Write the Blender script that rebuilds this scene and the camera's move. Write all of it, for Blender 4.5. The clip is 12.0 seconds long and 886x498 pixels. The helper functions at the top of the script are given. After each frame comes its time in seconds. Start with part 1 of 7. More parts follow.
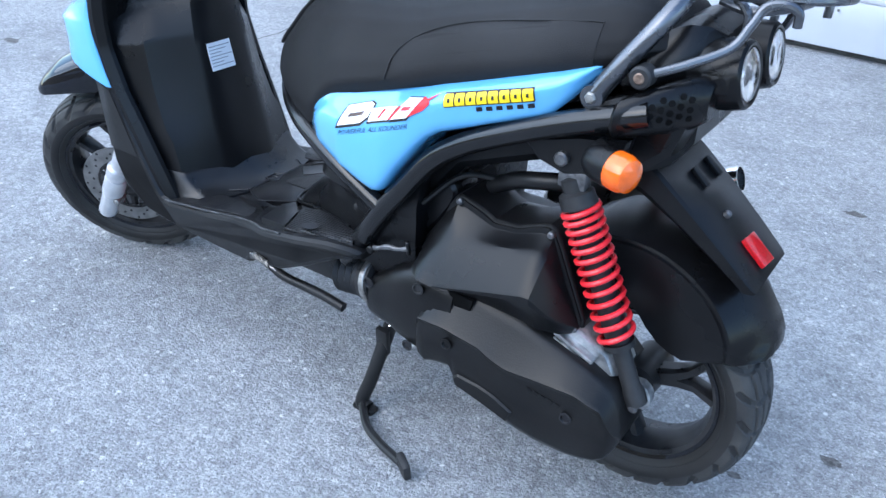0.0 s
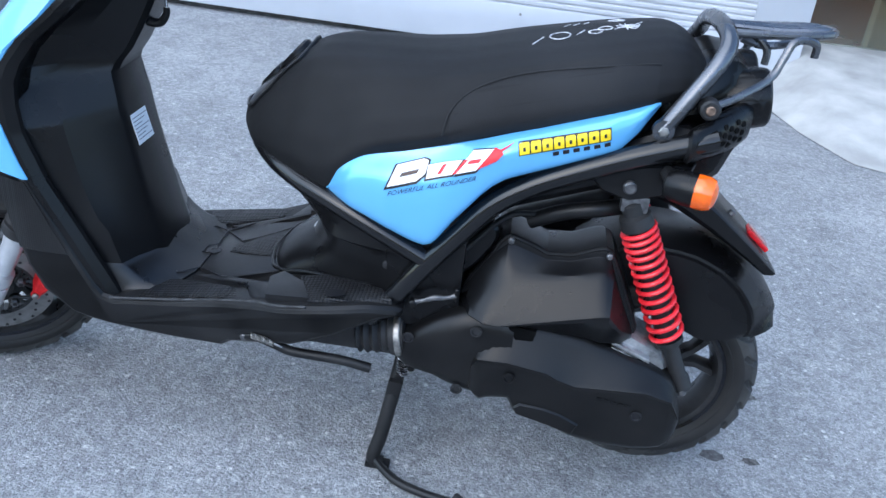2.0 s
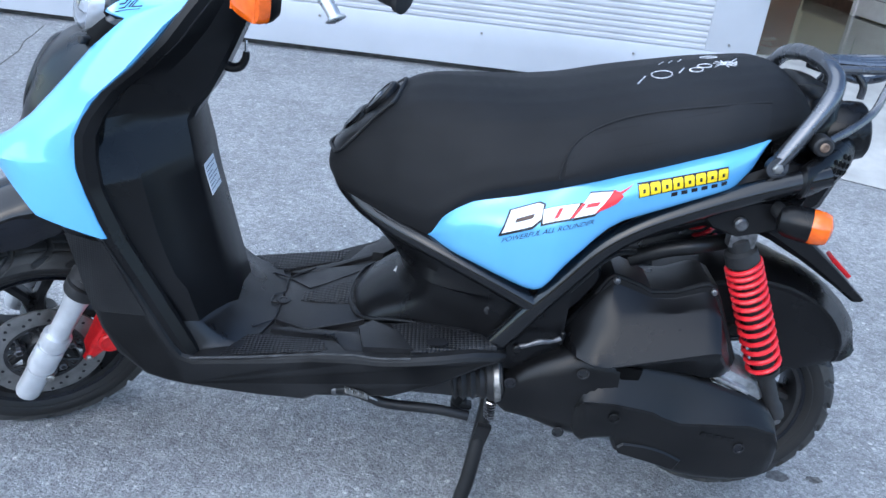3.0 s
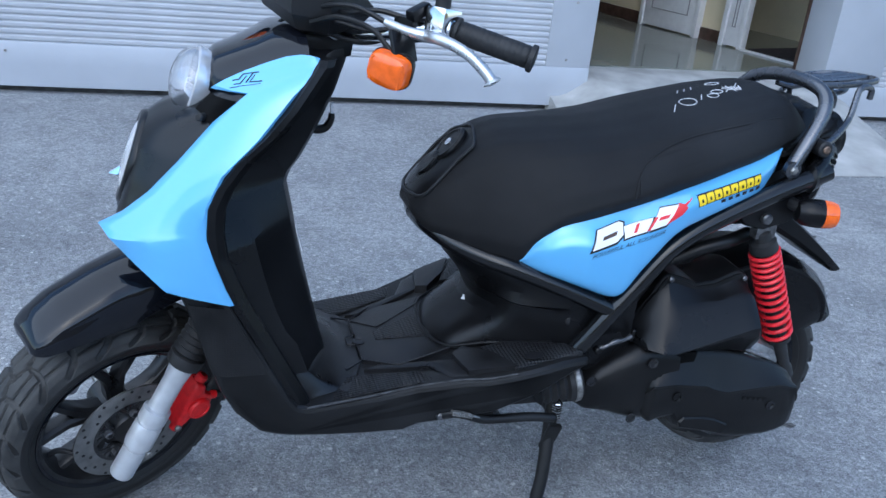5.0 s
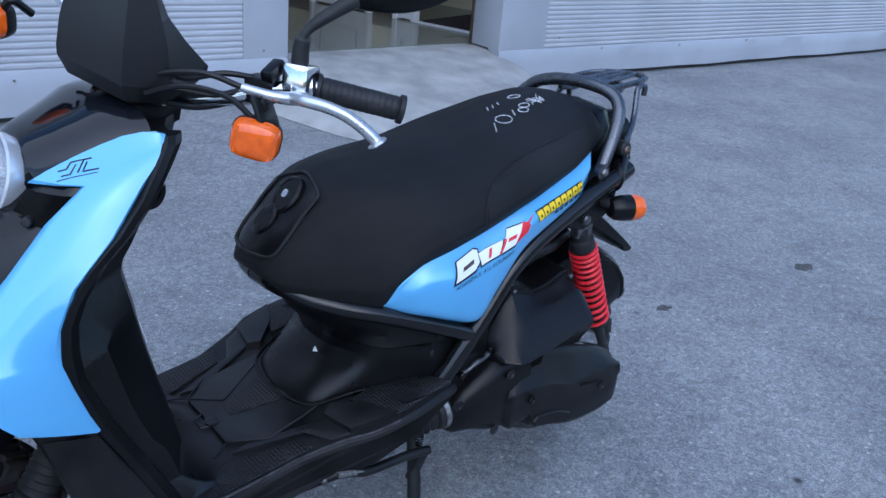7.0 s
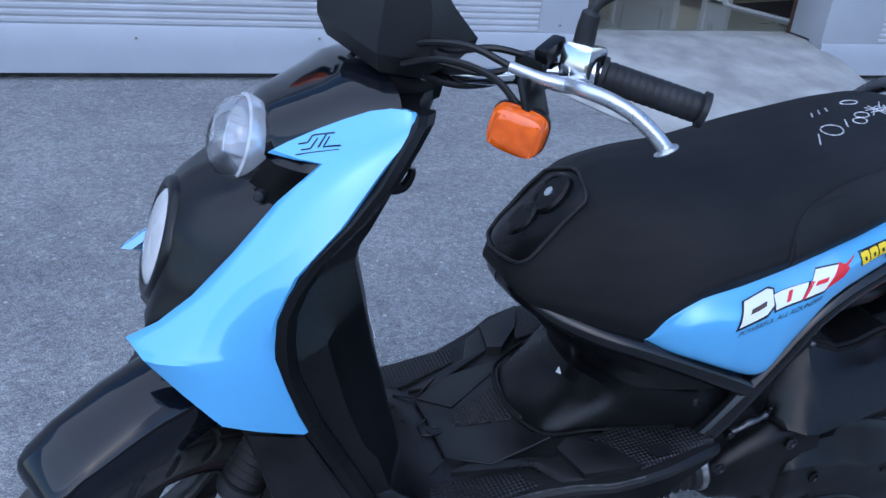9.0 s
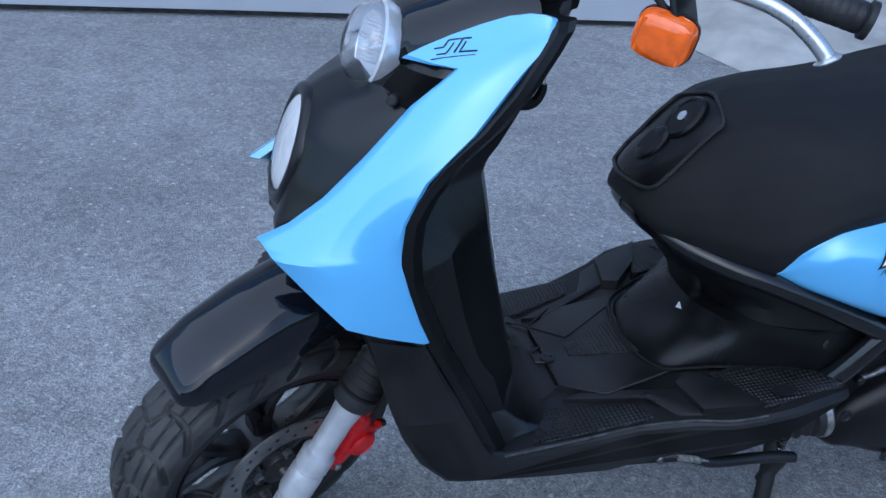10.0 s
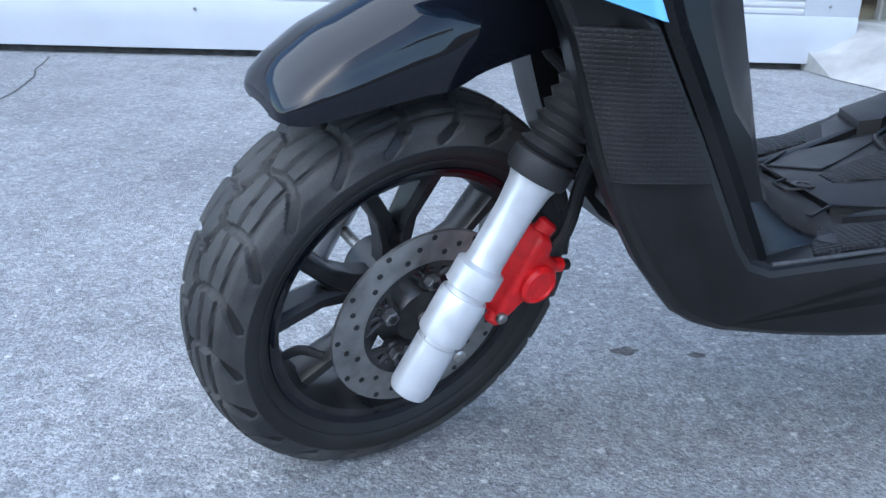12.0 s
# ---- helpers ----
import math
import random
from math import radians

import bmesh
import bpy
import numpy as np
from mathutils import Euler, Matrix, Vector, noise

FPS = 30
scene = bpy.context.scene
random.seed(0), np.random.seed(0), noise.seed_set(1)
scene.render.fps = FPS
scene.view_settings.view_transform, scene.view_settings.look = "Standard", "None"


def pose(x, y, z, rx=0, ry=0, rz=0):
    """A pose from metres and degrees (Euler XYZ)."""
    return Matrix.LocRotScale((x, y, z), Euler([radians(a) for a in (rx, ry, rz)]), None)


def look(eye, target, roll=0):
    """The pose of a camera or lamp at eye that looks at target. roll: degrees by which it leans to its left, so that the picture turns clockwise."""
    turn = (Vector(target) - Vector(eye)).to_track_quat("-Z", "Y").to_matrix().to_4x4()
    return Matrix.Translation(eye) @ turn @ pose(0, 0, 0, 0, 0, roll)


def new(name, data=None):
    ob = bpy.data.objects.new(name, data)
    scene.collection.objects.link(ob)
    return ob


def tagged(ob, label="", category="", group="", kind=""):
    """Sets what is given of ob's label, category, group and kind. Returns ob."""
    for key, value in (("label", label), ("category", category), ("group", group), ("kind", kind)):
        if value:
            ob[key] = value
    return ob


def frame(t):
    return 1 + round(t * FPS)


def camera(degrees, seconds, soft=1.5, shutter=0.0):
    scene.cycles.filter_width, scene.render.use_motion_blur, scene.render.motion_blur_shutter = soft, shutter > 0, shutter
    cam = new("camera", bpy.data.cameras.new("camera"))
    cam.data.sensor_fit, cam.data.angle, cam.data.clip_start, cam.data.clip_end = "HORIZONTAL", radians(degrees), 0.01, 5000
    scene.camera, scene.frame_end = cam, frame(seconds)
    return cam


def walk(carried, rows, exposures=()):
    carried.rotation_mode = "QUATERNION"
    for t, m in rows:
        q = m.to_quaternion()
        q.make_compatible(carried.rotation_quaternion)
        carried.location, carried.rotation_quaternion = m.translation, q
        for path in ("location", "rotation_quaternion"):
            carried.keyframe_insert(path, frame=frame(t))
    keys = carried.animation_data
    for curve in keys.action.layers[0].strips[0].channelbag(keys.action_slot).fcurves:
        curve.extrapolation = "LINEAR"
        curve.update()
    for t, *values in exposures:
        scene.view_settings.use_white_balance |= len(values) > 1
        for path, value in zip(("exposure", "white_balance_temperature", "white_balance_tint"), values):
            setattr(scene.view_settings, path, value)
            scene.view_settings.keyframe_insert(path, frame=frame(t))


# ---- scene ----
from mathutils.bvhtree import BVHTree
cam = camera(54.3, 12.0)
METRES, EYE, TILT, LEAN, TURN = 2.9, 1.137, -29.855, -2.966, 34.43
ROWS = [
    (0.0, 0.0, 0.0, 0.0, 0.0, 0.0, -0.0),
    (0.5, -0.057, 0.0213, 0.0119, -6.4, -0.55, 3.64),
    (1.0, -0.1103, 0.0435, 0.0332, -12.96, -1.33, 6.49),
    (1.5, -0.1688, 0.0446, 0.0373, -19.54, -1.85, 8.47),
    (2.0, -0.2357, 0.0416, 0.0468, -25.69, -2.19, 10.42),
    (2.5, -0.2777, 0.0718, 0.0631, -28.94, -2.3, 11.69),
    (3.0, -0.3207, 0.102, 0.088, -31.88, -2.8, 12.63),
    (3.5, -0.363, 0.1121, 0.0984, -35.83, -3.15, 12.53),
    (3.7, -0.3881, 0.1104, 0.1058, -37.00, -3.67, 12.94),
    (4.5, -0.4554, 0.1419, 0.1291, -42.39, -4.33, 16.29),
    (5.3, -0.4941, 0.1871, 0.1619, -50.66, -6.99, 20.34),
    (5.5, -0.4989, 0.1965, 0.1714, -53.46, -8.21, 20.77),
    (6.0, -0.5125, 0.2191, 0.1983, -61.37, -11.54, 21.92),
    (6.5, -0.5181, 0.2395, 0.2174, -68.1, -15.17, 23.74),
    (6.7, -0.5148, 0.2479, 0.2231, -70.05, -16.16, 24.07),
    (7.1, -0.4990, 0.2601, 0.2303, -71.82, -17.27, 24.40),
    (7.5, -0.4725, 0.2661, 0.2314, -70.06, -16.93, 24.15),
    (7.9, -0.4466, 0.2700, 0.2297, -65.92, -15.53, 23.45),
    (8.3, -0.4329, 0.2762, 0.2285, -60.50, -13.51, 22.46),
    (8.5, -0.431, 0.2806, 0.2286, -57.66, -12.41, 21.91),
    (9.0, -0.4345, 0.2895, 0.2267, -50.9, -10.54, 20.65),
    (9.5, -0.4423, 0.2975, 0.2208, -46.83, -10.32, 19.63),
    (10.0, -0.4467, 0.3066, 0.2134, -43.99, -10.99, 19.19),
    (10.5, -0.4443, 0.3199, 0.2055, -40.63, -10.94, 18.93),
    (11.0, -0.438, 0.3698, 0.1646, -38.91, -8.89, 18.54),
    (11.5, -0.4372, 0.4349, 0.0913, -38.14, -2.86, 18.31),
    (12.0, -0.434, 0.4521, 0.0681, -36.67, 1.13, 19.24),
]
EXPOSURES = [(0.0, 1.74, 5750, 5), (0.5, 1.55, 5710, 5), (1.2, 1.41, 5710, 5), (2.0, 1.45, 5800, 5), (2.5, 1.48, 5800, 5), (3.0, 1.47, 5780, 5), (3.5, 1.33, 5720, 5), (3.7, 1.08, 5650, 5), (5.3, 0.90, 5540, 5), (5.5, 0.95, 5540, 5), (6.0, 0.61, 5370, 7), (6.5, 0.58, 5350, 8), (8.3, 0.58, 5200, 11), (8.5, 0.60, 5200, 11), (9.5, 0.56, 5270, 8), (10.5, 0.60, 5330, 6), (11.0, 0.70, 5380, 6), (11.5, 1.61, 5700, 6), (12.0, 1.50, 5700, 5)]
walk(cam, [(t, pose(1.012, -1.209, EYE, TILT, LEAN, TURN) @ pose(METRES * x, METRES * y, METRES * z, 90 + pitch, roll, yaw)) for t, x, y, z, yaw, pitch, roll in ROWS], EXPOSURES)

# ---- light ----
w = bpy.data.worlds.new("world")
scene.world = w
w.use_nodes = True
sky = w.node_tree.nodes.new("ShaderNodeTexSky")
sky.sky_type = 'NISHITA'
sky.sun_disc = False
sky.sun_elevation = radians(38)
sky.sun_rotation = radians(200)
w.node_tree.links.new(sky.outputs[0], w.node_tree.nodes["Background"].inputs[0])
w.node_tree.nodes["Background"].inputs[1].default_value = 0.17
sun_data = bpy.data.lights.new("sun", 'SUN')
sun_data.energy = 1.0
sun_data.angle = radians(80)
sun_data.color = (1.0, 0.97, 0.93)
sun = new("sun", sun_data)
sun.matrix_world = look((-4.5, -1.0, 7.5), (0, 0, 0))


# ---- materials ----
def material(name, col, rough=0.5, metal=0.0, vary=0.0, scale=20.0, bump=0.0, bump_scale=400.0, coat=0.0, rough_vary=0.0, col2=None, emit=None, trans=0.0, spec=0.4):
    m = bpy.data.materials.new(name)
    m.use_nodes = True
    nt = m.node_tree
    b = nt.nodes["Principled BSDF"]
    b.inputs["Base Color"].default_value = (*col, 1)
    b.inputs["Roughness"].default_value = rough
    b.inputs["Metallic"].default_value = metal
    b.inputs["Coat Weight"].default_value = coat
    b.inputs["Specular IOR Level"].default_value = spec
    b.inputs["Coat Roughness"].default_value = 0.04
    b.inputs["Transmission Weight"].default_value = trans
    tc = nt.nodes.new("ShaderNodeTexCoord")
    if vary or rough_vary:
        n1 = nt.nodes.new("ShaderNodeTexNoise")
        n1.inputs["Scale"].default_value = scale
        n1.inputs["Detail"].default_value = 6
        nt.links.new(tc.outputs["Object"], n1.inputs["Vector"])
        if vary:
            mx = nt.nodes.new("ShaderNodeMix")
            mx.data_type = 'RGBA'
            c2 = col2 or tuple(min(1, c * (1 + vary) + 0.02 * vary) for c in col)
            mx.inputs["A"].default_value = (*[c * (1 - vary * 0.5) for c in col], 1)
            mx.inputs["B"].default_value = (*c2, 1)
            rm = nt.nodes.new("ShaderNodeMapRange")
            rm.inputs["From Min"].default_value, rm.inputs["From Max"].default_value = 0.35, 0.7
            nt.links.new(n1.outputs["Fac"], rm.inputs["Value"])
            nt.links.new(rm.outputs[0], mx.inputs["Factor"])
            nt.links.new(mx.outputs["Result"], b.inputs["Base Color"])
        if rough_vary:
            r2 = nt.nodes.new("ShaderNodeMapRange")
            r2.inputs["From Min"].default_value, r2.inputs["From Max"].default_value = 0.3, 0.7
            r2.inputs["To Min"].default_value, r2.inputs["To Max"].default_value = max(0.02, rough - rough_vary), rough + rough_vary
            nt.links.new(n1.outputs["Fac"], r2.inputs["Value"])
            nt.links.new(r2.outputs[0], b.inputs["Roughness"])
    if bump:
        n2 = nt.nodes.new("ShaderNodeTexNoise")
        n2.inputs["Scale"].default_value = bump_scale
        n2.inputs["Detail"].default_value = 3
        nt.links.new(tc.outputs["Object"], n2.inputs["Vector"])
        bp = nt.nodes.new("ShaderNodeBump")
        bp.inputs["Strength"].default_value = bump
        bp.inputs["Distance"].default_value = 0.002
        nt.links.new(n2.outputs["Fac"], bp.inputs["Height"])
        nt.links.new(bp.outputs[0], b.inputs["Normal"])
    if emit:
        b.inputs["Emission Color"].default_value = (*emit[:3], 1)
        b.inputs["Emission Strength"].default_value = emit[3]
    return m


BLACK = material("black_plastic", (0.0042, 0.0042, 0.0048), 0.30, spec=0.25, vary=0.2, scale=6, bump=0.08, bump_scale=900, rough_vary=0.07)
BLACK_DULL = material("worn_black_plastic", (0.006, 0.006, 0.0066), 0.42, spec=0.32, vary=0.4, scale=10, bump=0.15, bump_scale=600, rough_vary=0.09)
FLOOR_RUBBER = material("footboard_plastic", (0.0065, 0.0065, 0.0075), 0.36, spec=0.4, vary=0.5, scale=9, bump=0.15, bump_scale=500, rough_vary=0.12)
GLOSS = material("gloss_black_paint", (0.004, 0.0048, 0.008), 0.08, spec=0.22, vary=0.1, scale=6, coat=0.4)
VINYL = material("seat_vinyl", (0.006, 0.006, 0.0068), 0.6, spec=0.25, vary=0.3, scale=5, bump=0.35, bump_scale=1200)
VINYL_SIDE = material("seat_side_vinyl", (0.010, 0.010, 0.011), 0.58, spec=0.25, vary=0.3, scale=5, bump=0.5, bump_scale=700)
BLUE = material("sky_blue_paint", (0.152, 0.45, 0.79), 0.22, metal=0.12, vary=0.05, scale=4, coat=1.0)
TUBE = material("black_steel_paint", (0.005, 0.0052, 0.006), 0.19, spec=0.42, vary=0.1, scale=12, rough_vary=0.05, coat=0.15)
RACK = material("gunmetal_tube", (0.13, 0.135, 0.148), 0.27, metal=0.85, vary=0.12, scale=20, rough_vary=0.05)
RUBBER = material("tyre_rubber", (0.009, 0.009, 0.0095), 0.55, vary=0.8, scale=10, bump=0.2, bump_scale=350, rough_vary=0.12, col2=(0.020, 0.0198, 0.0195))
RUBBER_SOFT = material("black_rubber", (0.014, 0.014, 0.015), 0.55, vary=0.3, scale=30, bump=0.2)
RIM = material("black_rim_paint", (0.012, 0.012, 0.013), 0.35, vary=0.6, scale=30, rough_vary=0.1)
RED = material("red_spring_paint", (0.72, 0.02, 0.03), 0.35, vary=0.2, scale=60, coat=0.3)
RED_CAL = material("red_caliper_paint", (0.62, 0.008, 0.012), 0.4, vary=0.2, scale=80, bump=0.15, bump_scale=300)
ORANGE = material("orange_lens", (0.86, 0.125, 0.003), 0.1, vary=0.25, scale=60, coat=0.7)
RED_LENS = material("red_reflector", (0.5, 0.006, 0.012), 0.15, vary=0.2, scale=300, coat=0.6)
CHROME = material("chrome", (0.75, 0.76, 0.78), 0.12, metal=1.0, vary=0.15, scale=30, rough_vary=0.06)
ALU = material("cast_aluminium", (0.38, 0.385, 0.39), 0.42, metal=0.85, vary=0.5, scale=60, bump=0.4, bump_scale=300, rough_vary=0.12)
SILVER = material("silver_fork_paint", (0.60, 0.61, 0.63), 0.33, metal=0.5, vary=0.12, scale=40, rough_vary=0.06)
DISC = material("brushed_disc", (0.24, 0.237, 0.232), 0.42, metal=0.85, vary=0.3, scale=50, rough_vary=0.1)
STEEL = material("dull_steel", (0.28, 0.27, 0.255), 0.42, metal=0.9, vary=0.6, scale=120, rough_vary=0.1)
RUSTY = material("rusty_bolt", (0.16, 0.11, 0.08), 0.6, metal=0.5, vary=0.8, scale=200)
GLASS = material("clear_lens", (0.97, 0.98, 1.0), 0.02, trans=1.0)
FLUTED = material("fluted_lens", (0.95, 0.96, 0.98), 0.10, trans=0.45, vary=0.3, scale=30, bump=0.5, bump_scale=70)
LAMP_BACK = material("lamp_reflector", (0.93, 0.94, 0.96), 0.25, metal=0.2, vary=0.4, scale=45, bump=0.5, bump_scale=60)
WHITE_STICKER_AND_GAP = material("white_label_and_gap_light", (0.78, 0.79, 0.8), 0.5, vary=0.05)
YELLOW = material("yellow_print", (0.88, 0.62, 0.01), 0.4)
INK = material("black_print", (0.01, 0.01, 0.012), 0.4)
WHITE_INK = material("white_print", (0.85, 0.85, 0.85), 0.4)
RED_INK = material("red_print", (0.65, 0.02, 0.03), 0.4)
CHALK = material("white_marker", (0.42, 0.42, 0.44), 0.8, vary=0.8, scale=160, col2=(0.75, 0.75, 0.77))


def dimple_material(name, col, scale, rough, depth):
    """Plastic with a regular raised grain."""
    m = material(name, col, rough, spec=0.3, vary=0.4, scale=12, rough_vary=0.1)
    nt = m.node_tree
    tc = nt.nodes.new("ShaderNodeTexCoord")
    v = nt.nodes.new("ShaderNodeTexVoronoi")
    v.inputs["Scale"].default_value = scale
    v.inputs["Randomness"].default_value = 0.0
    nt.links.new(tc.outputs["Object"], v.inputs["Vector"])
    bp = nt.nodes.new("ShaderNodeBump")
    bp.invert = True
    bp.inputs["Strength"].default_value = 0.9
    bp.inputs["Distance"].default_value = depth
    nt.links.new(v.outputs["Distance"], bp.inputs["Height"])
    nt.links.new(bp.outputs[0], nt.nodes["Principled BSDF"].inputs["Normal"])
    return m


GRAIN = dimple_material("knurled_plastic", (0.004, 0.004, 0.0045), 240, 0.4, 0.0007)
DIMPLE = dimple_material("dimpled_plastic", (0.011, 0.011, 0.012), 150, 0.42, 0.004)
CASE = material("dusty_cast_case", (0.0055, 0.0055, 0.0062), 0.35, spec=0.26, vary=0.7, scale=6, bump=0.15, bump_scale=350, rough_vary=0.1, col2=(0.011, 0.0107, 0.0107))
FACE_BLACK = material("satin_black_face", (0.004, 0.0043, 0.0055), 0.3, spec=0.34, vary=0.15, scale=5, rough_vary=0.05)
# near-black colour that stands in for the shade inside openings
CAVITY_SHADE = material("painted_cavity_shade", (0.0015, 0.0015, 0.0016), 0.85, spec=0.08, vary=0.3)
DULL = material("dull_bolt", (0.13, 0.13, 0.135), 0.45, metal=0.8, vary=0.5, scale=120, rough_vary=0.1)
POLISHED = material("brushed_alloy", (0.60, 0.61, 0.62), 0.3, metal=0.8, vary=0.1, scale=40, rough_vary=0.05)
CABLE = material("black_cable_sheath", (0.006, 0.006, 0.0065), 0.4, spec=0.35, vary=0.2, scale=30)
VISOR = material("matt_black_visor", (0.010, 0.0102, 0.011), 0.42, spec=0.5, vary=0.25, scale=5, bump=0.1, bump_scale=700)
BRIGHT = material("bright_lamp_ring", (0.80, 0.81, 0.83), 0.22, metal=0.6, vary=0.1, scale=80)
INK_GREY = material("grey_print", (0.25, 0.25, 0.27), 0.5)


def ground_material():
    m = bpy.data.materials.new("worn_concrete_paving")
    m.use_nodes = True
    nt = m.node_tree
    b = nt.nodes["Principled BSDF"]
    b.inputs["Roughness"].default_value = 0.88
    tc = nt.nodes.new("ShaderNodeTexCoord")

    def noise_fac(scale, lo, hi, detail=6, rough=0.6):
        n = nt.nodes.new("ShaderNodeTexNoise")
        n.inputs["Scale"].default_value = scale
        n.inputs["Detail"].default_value = detail
        n.inputs["Roughness"].default_value = rough
        nt.links.new(tc.outputs["Object"], n.inputs["Vector"])
        r = nt.nodes.new("ShaderNodeMapRange")
        r.inputs["From Min"].default_value, r.inputs["From Max"].default_value = lo, hi
        nt.links.new(n.outputs["Fac"], r.inputs["Value"])
        return r.outputs[0]

    def mix(a, c, fac, blend='MIX'):
        x = nt.nodes.new("ShaderNodeMix")
        x.data_type, x.blend_type = 'RGBA', blend
        for slot, v in (("A", a), ("B", c), ("Factor", fac)):
            if isinstance(v, tuple):
                x.inputs[slot].default_value = (*v, 1)
            elif isinstance(v, float):
                x.inputs[slot].default_value = v
            else:
                nt.links.new(v, x.inputs[slot])
        return x.outputs["Result"]

    base = mix((0.265, 0.27, 0.28), (0.385, 0.39, 0.395), noise_fac(1.1, 0.35, 0.65))
    base = mix(base, (0.22, 0.225, 0.23), noise_fac(5.0, 0.52, 0.78))
    base = mix(base, (0.43, 0.43, 0.425), noise_fac(14.0, 0.55, 0.80, 5))
    base = mix(base, (0.115, 0.118, 0.122), noise_fac(230.0, 0.53, 0.66, 5, 0.75))
    base = mix(base, (0.66, 0.66, 0.65), noise_fac(170.0, 0.59, 0.68, 4, 0.7))
    # broken aggregate: every grain has its own shade
    for scale_, lo_, hi_, amount in ((210.0, 0.62, 1.30, 0.75), (75.0, 0.78, 1.20, 0.85)):
        gv = nt.nodes.new("ShaderNodeTexVoronoi")
        gv.inputs["Scale"].default_value = scale_
        nt.links.new(tc.outputs["Object"], gv.inputs["Vector"])
        gs_ = nt.nodes.new("ShaderNodeSeparateColor")
        nt.links.new(gv.outputs["Color"], gs_.inputs[0])
        gr = nt.nodes.new("ShaderNodeMapRange")
        gr.inputs["To Min"].default_value, gr.inputs["To Max"].default_value = lo_, hi_
        nt.links.new(gs_.outputs[0], gr.inputs["Value"])
        gc_ = nt.nodes.new("ShaderNodeCombineColor")
        for k in range(3):
            nt.links.new(gr.outputs[0], gc_.inputs[k])
        base = mix(base, gc_.outputs[0], amount, 'MULTIPLY')
    # scattered pale stones in the surface
    pv = nt.nodes.new("ShaderNodeTexVoronoi")
    pv.inputs["Scale"].default_value = 46.0
    nt.links.new(tc.outputs["Object"], pv.inputs["Vector"])
    pr = nt.nodes.new("ShaderNodeMapRange")
    pr.inputs["From Min"].default_value, pr.inputs["From Max"].default_value = 0.30, 0.16
    nt.links.new(pv.outputs["Distance"], pr.inputs["Value"])
    pick = nt.nodes.new("ShaderNodeSeparateColor")
    nt.links.new(pv.outputs["Color"], pick.inputs[0])
    few = nt.nodes.new("ShaderNodeMapRange")
    few.inputs["From Min"].default_value, few.inputs["From Max"].default_value = 0.86, 0.95
    nt.links.new(pick.outputs[0], few.inputs["Value"])
    stones = nt.nodes.new("ShaderNodeMath")
    stones.operation = 'MULTIPLY'
    nt.links.new(pr.outputs[0], stones.inputs[0])
    nt.links.new(few.outputs[0], stones.inputs[1])
    base = mix(base, (0.60, 0.60, 0.585), stones.outputs[0])
    v = nt.nodes.new("ShaderNodeTexVoronoi")
    v.inputs["Scale"].default_value = 4.0
    nt.links.new(tc.outputs["Object"], v.inputs["Vector"])
    r = nt.nodes.new("ShaderNodeMapRange")
    r.inputs["From Min"].default_value, r.inputs["From Max"].default_value = 0.07, 0.02
    nt.links.new(v.outputs["Distance"], r.inputs["Value"])
    spots = nt.nodes.new("ShaderNodeMath")
    spots.operation = 'MULTIPLY'
    nt.links.new(r.outputs[0], spots.inputs[0])
    nt.links.new(noise_fac(2.3, 0.5, 0.62, 2), spots.inputs[1])
    base = mix(base, (0.06, 0.058, 0.055), spots.outputs[0])
    nt.links.new(base, b.inputs["Base Color"])
    bp = nt.nodes.new("ShaderNodeBump")
    bp.inputs["Strength"].default_value = 0.85
    bp.inputs["Distance"].default_value = 0.008
    nt.links.new(noise_fac(160.0, 0.2, 0.8, 4), bp.inputs["Height"])
    nt.links.new(bp.outputs[0], b.inputs["Normal"])
    return m


PAVING = ground_material()
CONCRETE = material("ramp_concrete", (0.36, 0.355, 0.34), 0.85, vary=0.3, scale=5, bump=0.5, bump_scale=90)
WALL_WHITE = material("white_sheet_metal", (0.44, 0.45, 0.475), 0.4, vary=0.1, scale=2.5, rough_vary=0.08)
WALL_GREY = material("grey_sheet_metal", (0.39, 0.408, 0.442), 0.45, vary=0.1, scale=2.0, rough_vary=0.08)
# near-black colour that stands in for the shade under the base strips
SHADOW_GAP = material("gap_shade", (0.05, 0.05, 0.05), 0.9, vary=0.5)
FLOOR_TILE = material("polished_floor", (0.17, 0.18, 0.155), 0.10, vary=0.25, scale=3, rough_vary=0.05)
CREAM = material("cream_wall_paint", (0.62, 0.55, 0.38), 0.7, vary=0.1, scale=3)
BROWN = material("dark_brown_skirting", (0.06, 0.035, 0.025), 0.5, vary=0.4)
DOOR_WHITE = material("white_door_paint", (0.72, 0.73, 0.75), 0.4, vary=0.06)
DARK_MAT = material("dark_doormat", (0.025, 0.02, 0.022), 0.9, vary=0.5, scale=40)
STAIN = material("oil_stain", (0.075, 0.072, 0.07), 0.7, vary=0.8, scale=120, bump=0.5, bump_scale=200)
RUST_DOOR = material("red_brown_door", (0.22, 0.09, 0.05), 0.5, vary=0.3, scale=6)
RUBBER_TREAD = material("dusty_tread_rubber", (0.029, 0.029, 0.030), 0.64, vary=0.6, scale=16, bump=0.25, bump_scale=300, rough_vary=0.1, col2=(0.062, 0.061, 0.058))
TAN = material("tan_render", (0.42, 0.30, 0.17), 0.8, vary=0.2, scale=1.0)


